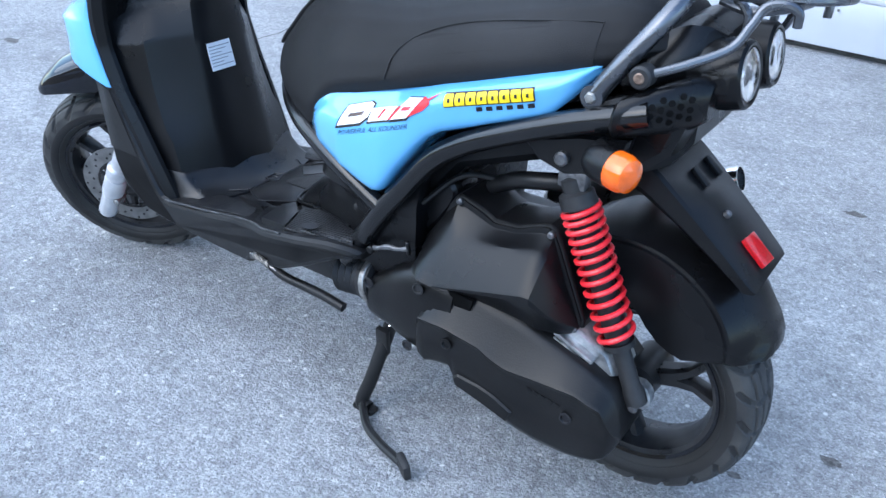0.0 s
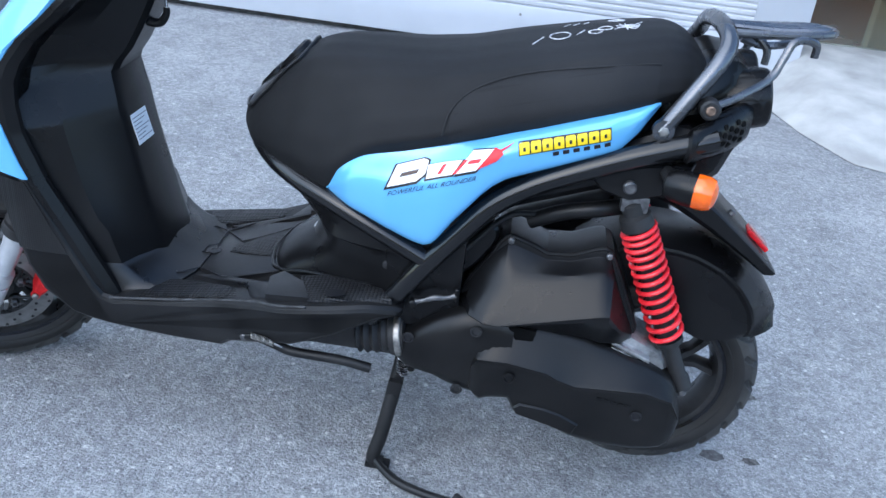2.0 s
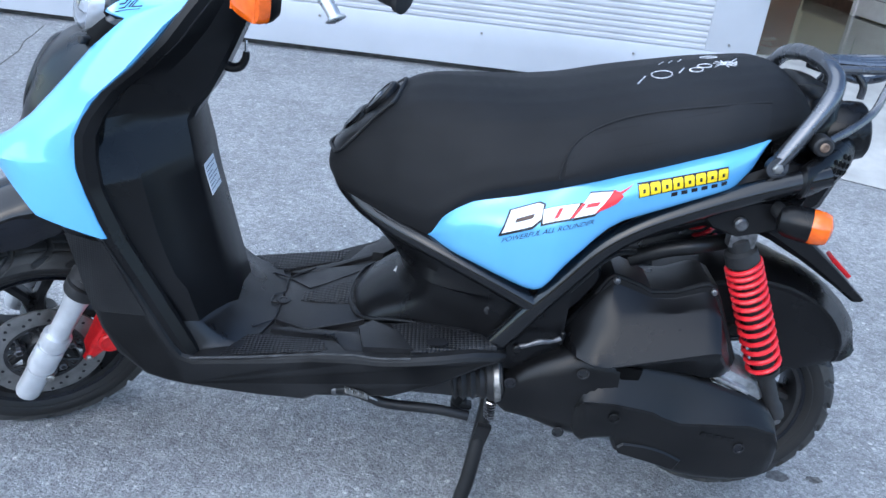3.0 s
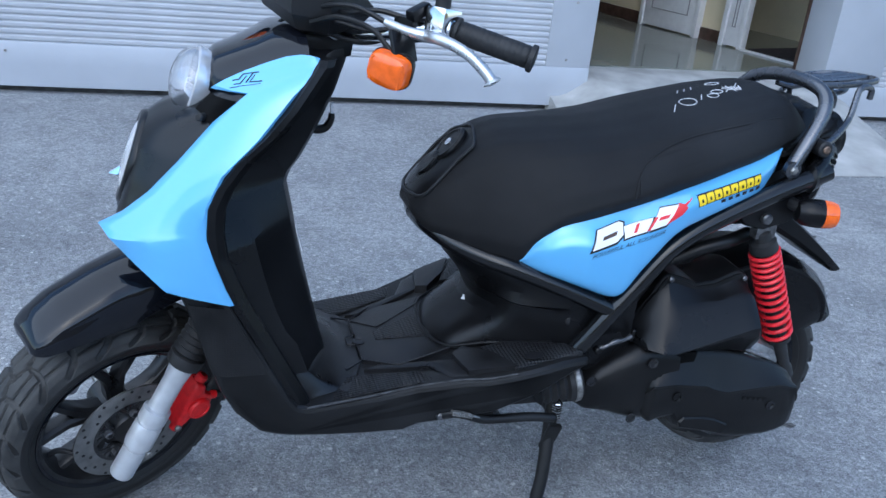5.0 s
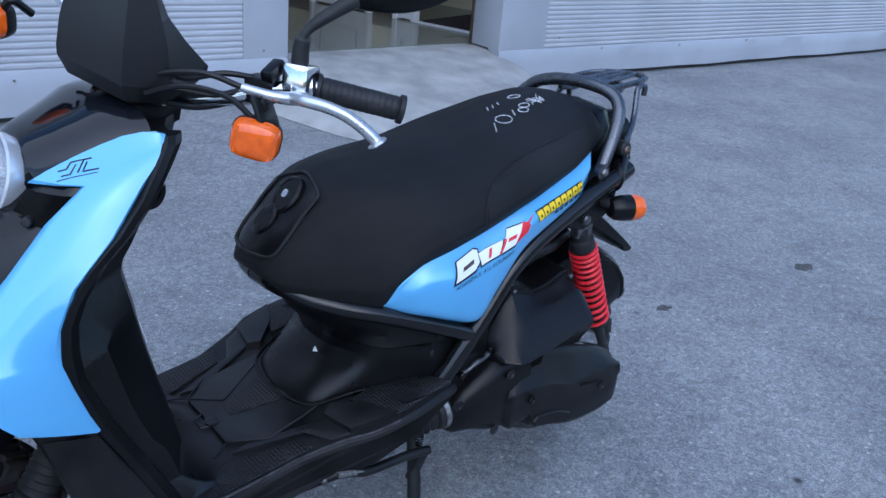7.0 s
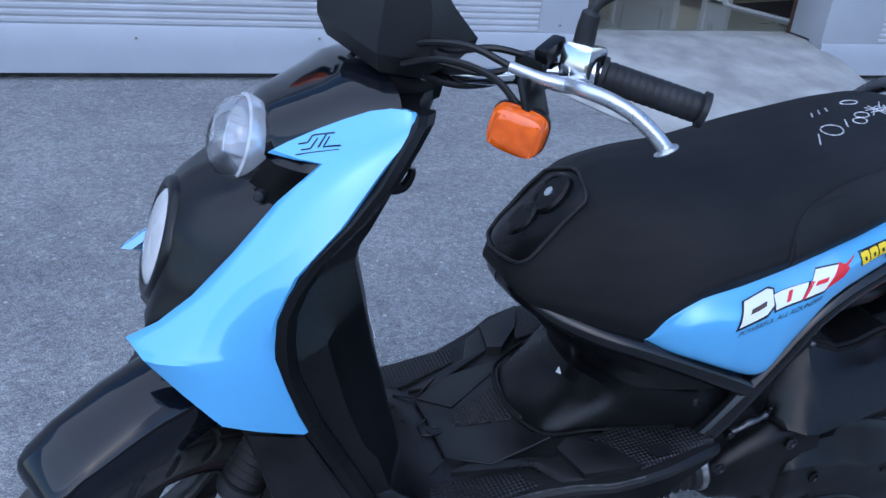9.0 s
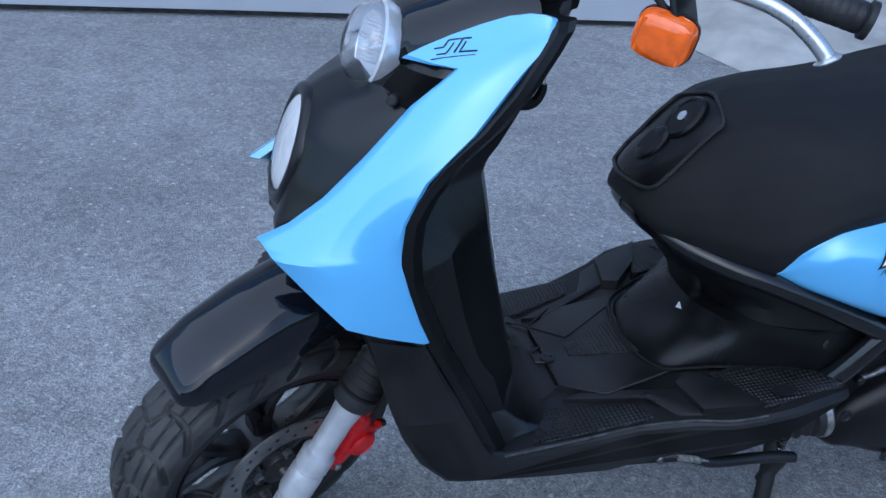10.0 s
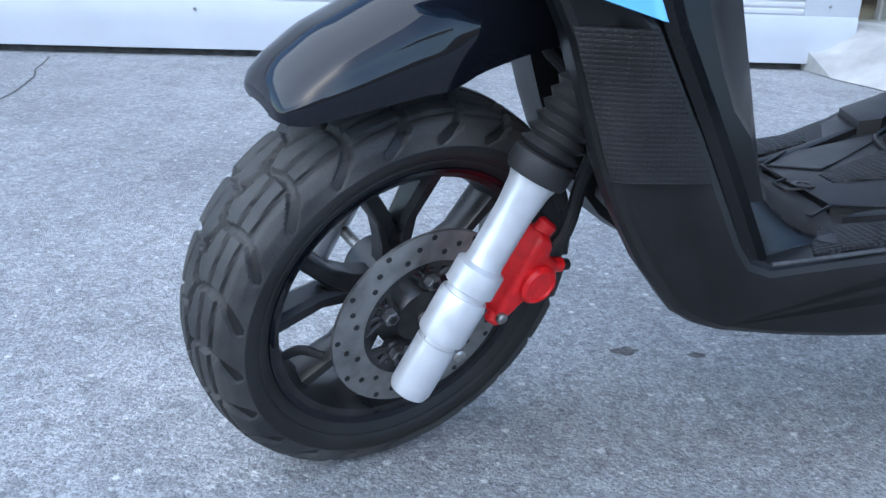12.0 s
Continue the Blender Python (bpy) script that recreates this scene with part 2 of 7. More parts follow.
# ---- mesh helpers ----
def mesh_from(bm, name, mat, angle=35):
    bmesh.ops.recalc_face_normals(bm, faces=bm.faces)
    me = bpy.data.meshes.new(name)
    bm.to_mesh(me)
    bm.free()
    for p in me.polygons:
        p.use_smooth = True
    me.set_sharp_from_angle(angle=radians(angle))
    me.materials.append(mat)
    return me


def part(name, bm, mat, parent, label="", angle=35):
    ob = new(name, mesh_from(bm, name, mat, angle))
    if parent is not None:
        ob.parent = parent
    if label:
        ob["label"] = label
    return ob


def spline(pts, n=6, closed=False):
    """Catmull-Rom through points, n steps between two of them."""
    p = [Vector(a) for a in pts]
    out = []
    k = len(p)
    for i in range(k if closed else k - 1):
        a = p[(i - 1) % k] if closed or i else p[0] * 2 - p[1]
        b, c = p[i], p[(i + 1) % k]
        d = p[(i + 2) % k] if closed or i + 2 < k else p[-1] * 2 - p[-2]
        for s in range(n):
            t = s / n
            out.append(0.5 * ((2 * b) + (c - a) * t + (2 * a - 5 * b + 4 * c - d) * t * t + (3 * b - a - 3 * c + d) * t ** 3))
    if not closed:
        out.append(p[-1])
    return out


def loft(rings, bm=None, closed=True, caps=True):
    bm = bm or bmesh.new()
    rows = [[bm.verts.new(p) for p in r] for r in rings]
    for a, b in zip(rows, rows[1:]):
        n = len(a)
        for i in range(n if closed else n - 1):
            j = (i + 1) % n
            try:
                bm.faces.new((a[i], a[j], b[j], b[i]))
            except ValueError:
                pass
    if caps and closed:
        bm.faces.new(rows[0])
        bm.faces.new(rows[-1])
    return bm


def tube(path, r, seg=10, bm=None, closed=False, smooth=6):
    """A round tube along a path; r is a number or a function of 0..1."""
    pts = spline(path, smooth, closed) if smooth else [Vector(p) for p in path]
    rad = r if callable(r) else (lambda u: r)
    rings, up = [], None
    n = len(pts)
    for i, p in enumerate(pts):
        d = (pts[(i + 1) % n] - pts[i - 1]) if closed else (pts[min(i + 1, n - 1)] - pts[max(i - 1, 0)])
        d.normalize()
        if up is None:
            up = d.orthogonal().normalized()
        up = (up - d * up.dot(d)).normalized()
        side = d.cross(up)
        rr = rad(i / max(1, n - 1))
        rings.append([p + (up * math.cos(2 * math.pi * k / seg) + side * math.sin(2 * math.pi * k / seg)) * rr for k in range(seg)])
    if closed:
        rings.append(rings[0])
    bm = loft(rings, bm, True, not closed)
    if closed:
        bmesh.ops.remove_doubles(bm, verts=bm.verts, dist=1e-6)
    return bm


def lathe(profile, m=None, seg=40, bm=None, caps=True):
    """Turns (radius, along) pairs round the local z axis, then lays them at m."""
    m = m or Matrix()
    rings = [[m @ Vector((r * math.cos(2 * math.pi * k / seg), r * math.sin(2 * math.pi * k / seg), h)) for k in range(seg)] for r, h in profile]
    return loft(rings, bm, True, caps)


def axis_to(a, b):
    """A pose at a whose z axis points to b."""
    a, b = Vector(a), Vector(b)
    return Matrix.Translation(a) @ (b - a).to_track_quat("Z", "Y").to_matrix().to_4x4()


def rod(a, b, r, seg=14, bm=None, bevel=0.0):
    h = (Vector(b) - Vector(a)).length
    e = min(bevel, r * 0.6)
    prof = [(r - e, 0), (r, e), (r, h - e), (r - e, h)] if e else [(r, 0), (r, h)]
    return lathe(prof, axis_to(a, b), seg, bm)


def box(lo, hi, bevel=0.0, bm=None, m=None):
    bm2 = bmesh.new()
    bmesh.ops.create_cube(bm2, size=1)
    for v in bm2.verts:
        v.co = Vector([lo[i] + (v.co[i] + 0.5) * (hi[i] - lo[i]) for i in range(3)])
    if bevel:
        bmesh.ops.bevel(bm2, geom=bm2.edges[:], offset=bevel, segments=2, affect='EDGES', profile=0.6)
    if m is not None:
        bmesh.ops.transform(bm2, matrix=m, verts=bm2.verts)
    if bm is None:
        return bm2
    tmp = bpy.data.meshes.new("tmp")
    bm2.to_mesh(tmp)
    bm2.free()
    bm.from_mesh(tmp)
    bpy.data.meshes.remove(tmp)
    return bm


def inset_outline(pts, d):
    """A closed 2D outline moved inwards by d."""
    n = len(pts)
    area = sum(pts[i][0] * pts[(i + 1) % n][1] - pts[(i + 1) % n][0] * pts[i][1] for i in range(n))
    s = 1 if area > 0 else -1
    out = []
    for i in range(n):
        a, b, c = Vector(pts[i - 1]), Vector(pts[i]), Vector(pts[(i + 1) % n])
        d1, d2 = (b - a).normalized(), (c - b).normalized()
        n1, n2 = Vector((-d1.y, d1.x)) * s, Vector((-d2.y, d2.x)) * s
        bis = n1 + n2
        bis = bis.normalized() / max(0.5, (bis.normalized()).dot(n1)) if bis.length > 1e-6 else n1
        out.append(b + bis * d)
    return out


def slab(outline, layers, bm=None, side=-1, yfun=None, smooth=0, swap=None):
    """A thick shell whose outline lies in x and z. layers: (inset, y) from back to front; side: -1 the near side, 1 the far one."""
    pts = [Vector(p) for p in outline]
    if smooth:
        pts = [Vector((q.x, q.y)) for q in spline([(p.x, p.y, 0) for p in pts], smooth, True)]
    rings = []
    for ins, y in layers:
        ring = []
        for q in (inset_outline(pts, ins) if ins else pts):
            yy = y + (yfun(q[0], q[1]) if yfun else 0)
            ring.append(Vector((q[0], side * abs(yy) if side else yy, q[1])))
        rings.append(ring)
    return loft(rings, bm)


def domed(outline, layers, side=-1, yfun=None, smooth=0):
    """Like slab, but each layer shrinks towards the middle: layers are (scale, y)."""
    pts = [Vector((q.x, q.y)) for q in spline([(a, b, 0) for a, b in outline], smooth, True)] if smooth else [Vector(p) for p in outline]
    c = sum(pts, Vector((0, 0))) / len(pts)
    rings = []
    for k, y in layers:
        ring = [c + (p - c) * k for p in pts]
        rings.append([Vector((q[0], side * (y + (yfun(q[0], q[1]) if yfun else 0)), q[1])) for q in ring])
    return loft(rings)


def lerp_table(table, x):
    xs, ys = zip(*table)
    return float(np.interp(x, xs, ys))


def text_mesh(body, size, m, shear=0.0, extrude=0.0004, bold=0.0):
    """A word as a mesh; m lays its plane (x right, y up) into the place."""
    cu = bpy.data.curves.new("text", 'FONT')
    cu.body, cu.size, cu.shear, cu.extrude, cu.offset = body, size, shear, extrude, bold
    cu.resolution_u = 3
    ob = bpy.data.objects.new("text", cu)
    scene.collection.objects.link(ob)
    dg = bpy.context.evaluated_depsgraph_get()
    me = bpy.data.meshes.new_from_object(ob.evaluated_get(dg))
    bm = bmesh.new()
    bm.from_mesh(me)
    bmesh.ops.transform(bm, matrix=m, verts=bm.verts)
    bpy.data.objects.remove(ob)
    bpy.data.curves.remove(cu)
    bpy.data.meshes.remove(me)
    return bm


# ---- the setting ----
bm = bmesh.new()
bmesh.ops.create_grid(bm, x_segments=4, y_segments=4, size=300)
tagged(part("ground", bm, PAVING, None), "worn grey concrete paving with dark spots", "ground", kind="structure")

# the facade stands a little askew to the scooter
FACADE = Matrix.Translation((1, 3.105, 0)) @ pose(0, 0, 0, 0, 0, -2.3) @ Matrix.Translation((-1, -3.18, 0))
WALL_Y, DOOR_L, DOOR_R, SILL = 3.20, 1.735, 3.305, 0.22


def laid(bm, m):
    bmesh.ops.transform(bm, matrix=m, verts=bm.verts)
    return bm


def shutter(name, x0, x1, z0, z1, y, label):
    """A shutter wall: a backing sheet and one slat after another, all on one mesh."""
    wall = tagged(part(name, laid(box((x0, y + 0.001, z0), (x1, y + 0.12, z1)), FACADE), WALL_WHITE, None), label, "wall", kind="structure")
    pitch = 0.032
    prof = [(0.003, 0.0), (0.0, 0.0006), (-0.006, pitch * 0.3), (-0.006, pitch * 0.7), (0.0, pitch * 0.9), (0.0, pitch - 0.0006), (0.003, pitch)]
    me = mesh_from(laid(loft([[Vector((x, y + a, z0 + b)) for a, b in prof] for x in (x0, x1)]), FACADE), "slat", WALL_WHITE, 20)
    for k in range(int((z1 - z0) / pitch)):
        slat = new("slat", me)
        slat.parent = wall
        slat.location = (0, 0, k * pitch)
    return wall


def sheet(name, lo, hi, mat, label, category="wall", bevel=0.004, m=FACADE):
    return tagged(part(name, laid(box(lo, hi, bevel), m), mat, None), label, category, kind="structure")


def strip(name, x0, x1, z0, z1, dent, label):
    """A smooth base strip; dent bends its lower edge."""
    rings = []
    n = 60
    for k in range(n + 1):
        x = x0 + (x1 - x0) * k / n
        wob = dent * (0.6 * math.sin(x * 3.1) + 0.4 * math.sin(x * 7.3 + 1)) * (1 if x > 4.5 else 0.25)
        rings.append([Vector((x, y, z)) for y, z in ((WALL_Y - 0.022 + wob, z0), (WALL_Y - 0.022 + wob * 0.6, (z0 + z1) / 2), (WALL_Y - 0.020, z1 - 0.012), (WALL_Y - 0.012, z1), (WALL_Y + 0.10, z1), (WALL_Y + 0.10, z0))])
    return tagged(part(name, laid(loft(rings), FACADE), WALL_GREY, None), label, "trim", kind="structure")


shutter("wall_left", -9.0, DOOR_L - 0.27, 0.255, 3.2, WALL_Y, "white ribbed metal shutter wall beside the doorway")
shutter("wall_right", DOOR_R + 0.42, 12.0, 0.225, 3.2, WALL_Y, "white ribbed metal shutter wall with a bent base strip")
strip("baseboard_left", -9.0, DOOR_L - 0.004, 0.035, 0.255, 0.0, "smooth pale grey metal base strip")
strip("baseboard_right", DOOR_R + 0.004, 12.0, 0.035, 0.225, 0.02, "dented pale grey metal base strip")
sheet("door_pier_left", (DOOR_L - 0.27, WALL_Y - 0.012, 0.255), (DOOR_L, WALL_Y + 0.30, 3.2), WALL_GREY, "plain pale metal pier at the doorway")
sheet("door_pier_right", (DOOR_R, WALL_Y - 0.012, 0.225), (DOOR_R + 0.42, WALL_Y + 0.30, 3.2), WALL_GREY, "plain pale metal pier at the doorway")
sheet("door_seal", (DOOR_R - 0.012, WALL_Y + 0.275, SILL), (DOOR_R - 0.001, WALL_Y + 0.298, 2.35), BROWN, "dark door seal on the pier", "trim", 0.002)
# dark strips added where only shade lies below the metal walls
sheet("gap_shade_left", (-9.0, WALL_Y + 0.03, 0.0), (DOOR_L, WALL_Y + 0.12, 0.035), SHADOW_GAP, "dark strip standing in for the shade under the metal wall", "trim", 0)
sheet("gap_shade_right", (DOOR_R, WALL_Y + 0.03, 0.0), (12.0, WALL_Y + 0.12, 0.035), SHADOW_GAP, "dark strip standing in for the shade under the metal wall", "trim", 0)
sheet("wall_lintel", (DOOR_L + 0.002, WALL_Y, 2.35), (DOOR_R - 0.002, WALL_Y + 0.25, 3.2), WALL_WHITE, "white metal panel over the doorway")
for k, (x, z) in enumerate([(-2.2, 0.20), (-1.35, 0.21), (-0.55, 0.20), (0.3, 0.21), (1.1, 0.20), (1.58, 0.30), (4.3, 0.21), (5.2, 0.2), (6.1, 0.21), (1.60, 0.62), (3.85, 0.30)]):
    sc = part("wall_screw", laid(rod((x, WALL_Y - 0.024, z), (x, WALL_Y - 0.029, z), 0.007, 10), FACADE), STEEL, None)
    tagged(sc, "small dark screw in the metal wall", "screw", group="screws in the metal wall")

# the concrete ramp up to the door
lo_y = 1.92
rings = []
for x, y0 in ((DOOR_L - 0.22, 2.85), (DOOR_L - 0.12, 2.40), (DOOR_L + 0.02, 2.05), (DOOR_L + 0.3, lo_y), (DOOR_R - 0.3, lo_y), (DOOR_R + 0.05, 2.3), (DOOR_R + 0.30, 3.0)):
    top = SILL - 0.006 if DOOR_L - 0.03 < x < DOOR_R + 0.15 else 0.12
    rings.append([Vector((x, y0, 0.004)), Vector((x, y0 + (WALL_Y - y0) * 0.5, 0.004 + top * 0.55)), Vector((x, WALL_Y - 0.03, top)), Vector((x, WALL_Y + 0.16, top)), Vector((x, WALL_Y + 0.16, 0.0))])
tagged(part("ramp", loft(rings), CONCRETE, None), "rough grey concrete ramp up to the doorway", "ramp", kind="structure")

# the hall behind the doorway
HALL = Matrix.Translation((3.47, 4.15, 0)) @ pose(0, 0, 0, 0, 0, 15.5)   # local y runs along the hall's side wall
sheet("floor", (0.6, WALL_Y + 0.162, 0.05), (5.2, 6.2, SILL), FLOOR_TILE, "polished greenish hall floor", "floor", 0, Matrix())
sheet("room_wall_back", (0.6, 5.78, SILL), (3.3, 5.88, 3.0), CREAM, "cream painted hall wall", "wall", 0, Matrix())
sheet("room_wall_left", (0.5, WALL_Y + 0.32, SILL), (0.6, 5.78, 3.0), CREAM, "cream painted hall wall", "wall", 0, Matrix())
sheet("room_wall_right", (0.02, 0.20, SILL), (0.14, 1.75, 3.0), CREAM, "cream painted hall wall with doors", "wall", 0, HALL)
sheet("room_wall_side", (1.0, -0.9, SILL), (1.1, 1.4, 3.0), CREAM, "cream wall of a side room", "wall", 0, HALL)
sheet("side_room_back", (0.14, 1.3, SILL), (1.0, 1.4, 3.0), CREAM, "cream wall of a side room", "wall", 0, HALL)
sheet("ceiling", (0.6, WALL_Y + 0.32, 3.0), (5.2, 5.78, 3.1), DOOR_WHITE, "white hall ceiling", "ceiling", 0, Matrix())
sheet("baseboard_hall", (0.004, 0.20, SILL), (0.02, 0.44, SILL + 0.09), BROWN, "dark brown skirting", "trim", 0.002, HALL)
sheet("baseboard_hall_far", (0.004, 1.08, SILL), (0.02, 1.75, SILL + 0.09), BROWN, "dark brown skirting", "trim", 0.002, HALL)
sheet("baseboard_back", (0.6, 5.765, SILL), (3.0, 5.78, SILL + 0.09), BROWN, "dark brown skirting", "trim", 0.002, Matrix())
mat_ob = part("door_mat", laid(box((0.05, -0.62, SILL), (0.95, -0.02, SILL + 0.012), 0.003), HALL), DARK_MAT, None)
tagged(mat_ob, "dark coarse doormat on the hall floor", "mat")


def panel_door(name, y0, y1, label, mat, m, x=0.0):
    """A door leaf with a frame and a recessed panel, in a wall along local y."""
    d = tagged(part(name, laid(box((x - 0.03, y0 + 0.04, SILL + 0.012), (x + 0.015, y1 - 0.04, 2.25), 0.004), m), mat, None), label, "door", kind="structure")
    for a, b in ((y0, y0 + 0.04), (y1 - 0.04, y1)):
        part("door_frame", laid(box((x - 0.045, a, SILL), (x + 0.018, b, 2.30), 0.004), m), DOOR_WHITE, d)
    bm = bmesh.new()
    for z0, z1 in ((SILL + 0.15, 1.0), (1.12, 2.1)):
        for lo, hi in (((x - 0.036, y0 + 0.12, z0), (x - 0.03, y0 + 0.126, z1)), ((x - 0.036, y1 - 0.126, z0), (x - 0.03, y1 - 0.12, z1)), ((x - 0.036, y0 + 0.12, z0), (x - 0.03, y1 - 0.12, z0 + 0.006)), ((x - 0.036, y0 + 0.12, z1 - 0.006), (x - 0.03, y1 - 0.12, z1))):
            box(lo, hi, 0, bm)
    part("door_moulding", laid(bm, m), INK_GREY, d)
    part("door_handle", laid(rod((x - 0.03, y1 - 0.09, 1.22), (x - 0.08, y1 - 0.09, 1.22), 0.01, 10), m), STEEL, d, "steel door handle")
    return d


panel_door("door_1", 0.44, 1.08, "closed pale grey panel door in the hall", DOOR_WHITE, HALL)
panel_door("door_2", -0.02, 0.20, "half-open white door leaf at a side room", DOOR_WHITE, HALL)
sheet("door_jamb", (-0.03, -0.66, SILL), (0.03, -0.63, 2.3), BROWN, "dark door jamb", "trim", 0.003, HALL)
sheet("threshold", (-0.05, -0.62, SILL), (-0.02, -0.02, SILL + 0.015), DOOR_WHITE, "pale door threshold", "trim", 0.003, HALL)
brown_door = tagged(part("door_3", box((2.45, 5.74, SILL), (2.98, 5.765, 2.25), 0.004), RUST_DOOR, None), "closed reddish-brown wooden door", "door", kind="structure")
part("door_handle", rod((2.55, 5.74, 1.22), (2.55, 5.69, 1.22), 0.01, 10), STEEL, brown_door, "steel door handle")
sheet("roof", (-9.0, WALL_Y - 0.1, 3.2), (12.0, 9.0, 3.35), WALL_GREY, "flat grey metal roof", "roof", 0)
sheet("wall_rear", (-9.0, 8.9, 0), (12.0, 9.0, 3.2), WALL_GREY, "plain rear wall of the building", "wall", 0)
sheet("facade_opposite", (-30, -14.3, 0), (30, -14, 3.6), TAN, "plain tan rendered building across the yard", "wall", 0, Matrix())

# dark stains and a crack on the paving
rng = random.Random(4)
for x, y, r in ((0.859, 0.026, 0.022), (0.939, 0.023, 0.014), (0.976, 0.26, 0.017), (0.784, 1.424, 0.026), (1.547, 0.238, 0.026), (2.348, 0.177, 0.036), (-0.281, 0.241, 0.016), (-0.175, 0.222, 0.011), (-2.457, 0.75, 0.03), (0.837, 0.108, 0.011), (-1.9, 1.3, 0.014), (1.9, 1.2, 0.02)):
    bm = bmesh.new()
    ring = [Vector((x + r * 1.3 * (0.7 + 0.5 * rng.random()) * math.cos(a), y + r * 0.8 * (0.7 + 0.5 * rng.random()) * math.sin(a), 0.0015)) for a in [2 * math.pi * k / 14 for k in range(14)]]
    bm.faces.new([bm.verts.new(p) for p in ring])
    tagged(part("stain", bm, STAIN, None), "small dark oil stain on the paving", "stain", group="stains on the paving", kind="structure")
pts = [Vector((-1.95 + 0.25 * k / 12 + 0.02 * rng.uniform(-1, 1), 3.1 - 2.0 * k / 12, 0.001)) for k in range(13)]
bm = bmesh.new()
loft([[p + Vector((-0.004, 0, 0)), p + Vector((0.004, 0, 0.0008)), p + Vector((0.004, 0, 0))] for p in pts], bm, True, False)
tagged(part("crack", bm, STAIN, None), "thin dark crack in the paving", "crack", kind="structure")

# ---- the scooter ----
scooter = tagged(new("scooter"), "sky-blue and black motor scooter parked on its centre stand", "scooter")
STEER = 28.0                      # turned to its left
RAKE = Vector((math.sin(radians(27)), 0, math.cos(radians(27))))
TURNED = Matrix.Rotation(radians(STEER), 3, RAKE)
LEFT, AHEAD, UPWARD = TURNED @ Vector((0, -1, 0)), TURNED @ Vector((-1, 0, 0)), TURNED @ Vector((0, 0, 1))
WHEEL = Matrix.Rotation(radians(30.5), 3, RAKE)   # the wheel is turned a little further than the bars
W_LEFT, W_AHEAD, W_UP = WHEEL @ Vector((0, -1, 0)), WHEEL @ Vector((-1, 0, 0)), WHEEL @ Vector((0, 0, 1))
AXLE_F, R_F = Vector((-0.652, -0.010, 0.226)), 0.225
AXLE_R, R_R = Vector((0.668, -0.008, 0.236)), 0.208


def both(name, make, mat, parent=None, label="", angle=35):
    """The near piece and its mirror image on the far side."""
    near = part(name, make(-1), mat, parent or scooter, label, angle)
    far = part(name, make(1), mat, parent or scooter, label, angle)
    return near, far


def groove_depth(length, pitch, radius, grid_s, grid_c):
    """How deep the cut tread is over one pitch; grid_s runs from the middle line to the sidewall, grid_c along the tyre."""
    p, sl = pitch * radius, length
    knot = (0.11 * sl, 0.0)
    arc = spline([(*knot, 0), (0.30 * sl, -0.06 * p, 0), (0.52 * sl, -0.10 * p, 0), (0.74 * sl, -0.04 * p, 0), (0.94 * sl, 0.12 * p, 0), (1.10 * sl, 0.38 * p, 0)], 4)
    cuts = [((knot[0], knot[1]), (0.02 * sl, 0.55 * p), 0.0028, 0.0045), ((knot[0], knot[1]), (0.05 * sl, -0.14 * p), 0.004, 0.005), ((0.05 * sl, -0.14 * p), (-0.09 * sl, -0.45 * p), 0.0032, 0.0045),
            ((0.40 * sl, -0.08 * p), (0.34 * sl, -1.07 * p), 0.0034, 0.0038), ((0.70 * sl, -0.05 * p), (0.64 * sl, -1.09 * p), 0.0036, 0.0038)]
    for k in range(len(arc) - 1):
        f = k / (len(arc) - 1)
        cuts.append(((arc[k].x, arc[k].y), (arc[k + 1].x, arc[k + 1].y), 0.0045 + 0.0055 * min(1, f * 1.4), 0.006 * (1 - max(0, (f - 0.75) / 0.25) ** 2 * 0.8)))
    out = np.zeros_like(grid_s)
    for flip, off in ((1, 0.0), (-1, 0.5 * p)):
        for a, b, wide, deep in cuts:
            for rep in (-1, 0, 1, 2):
                ax_, ac, bx, bc = flip * a[0], a[1] + off + rep * p, flip * b[0], b[1] + off + rep * p
                dx, dc = bx - ax_, bc - ac
                f = np.clip(((grid_s - ax_) * dx + (grid_c - ac) * dc) / (dx * dx + dc * dc), 0, 1)
                dist = np.hypot(grid_s - ax_ - f * dx, grid_c - ac - f * dc)
                out = np.maximum(out, deep * np.clip((wide / 2 + 0.0012 - dist) / 0.0016, 0, 1))
    return out


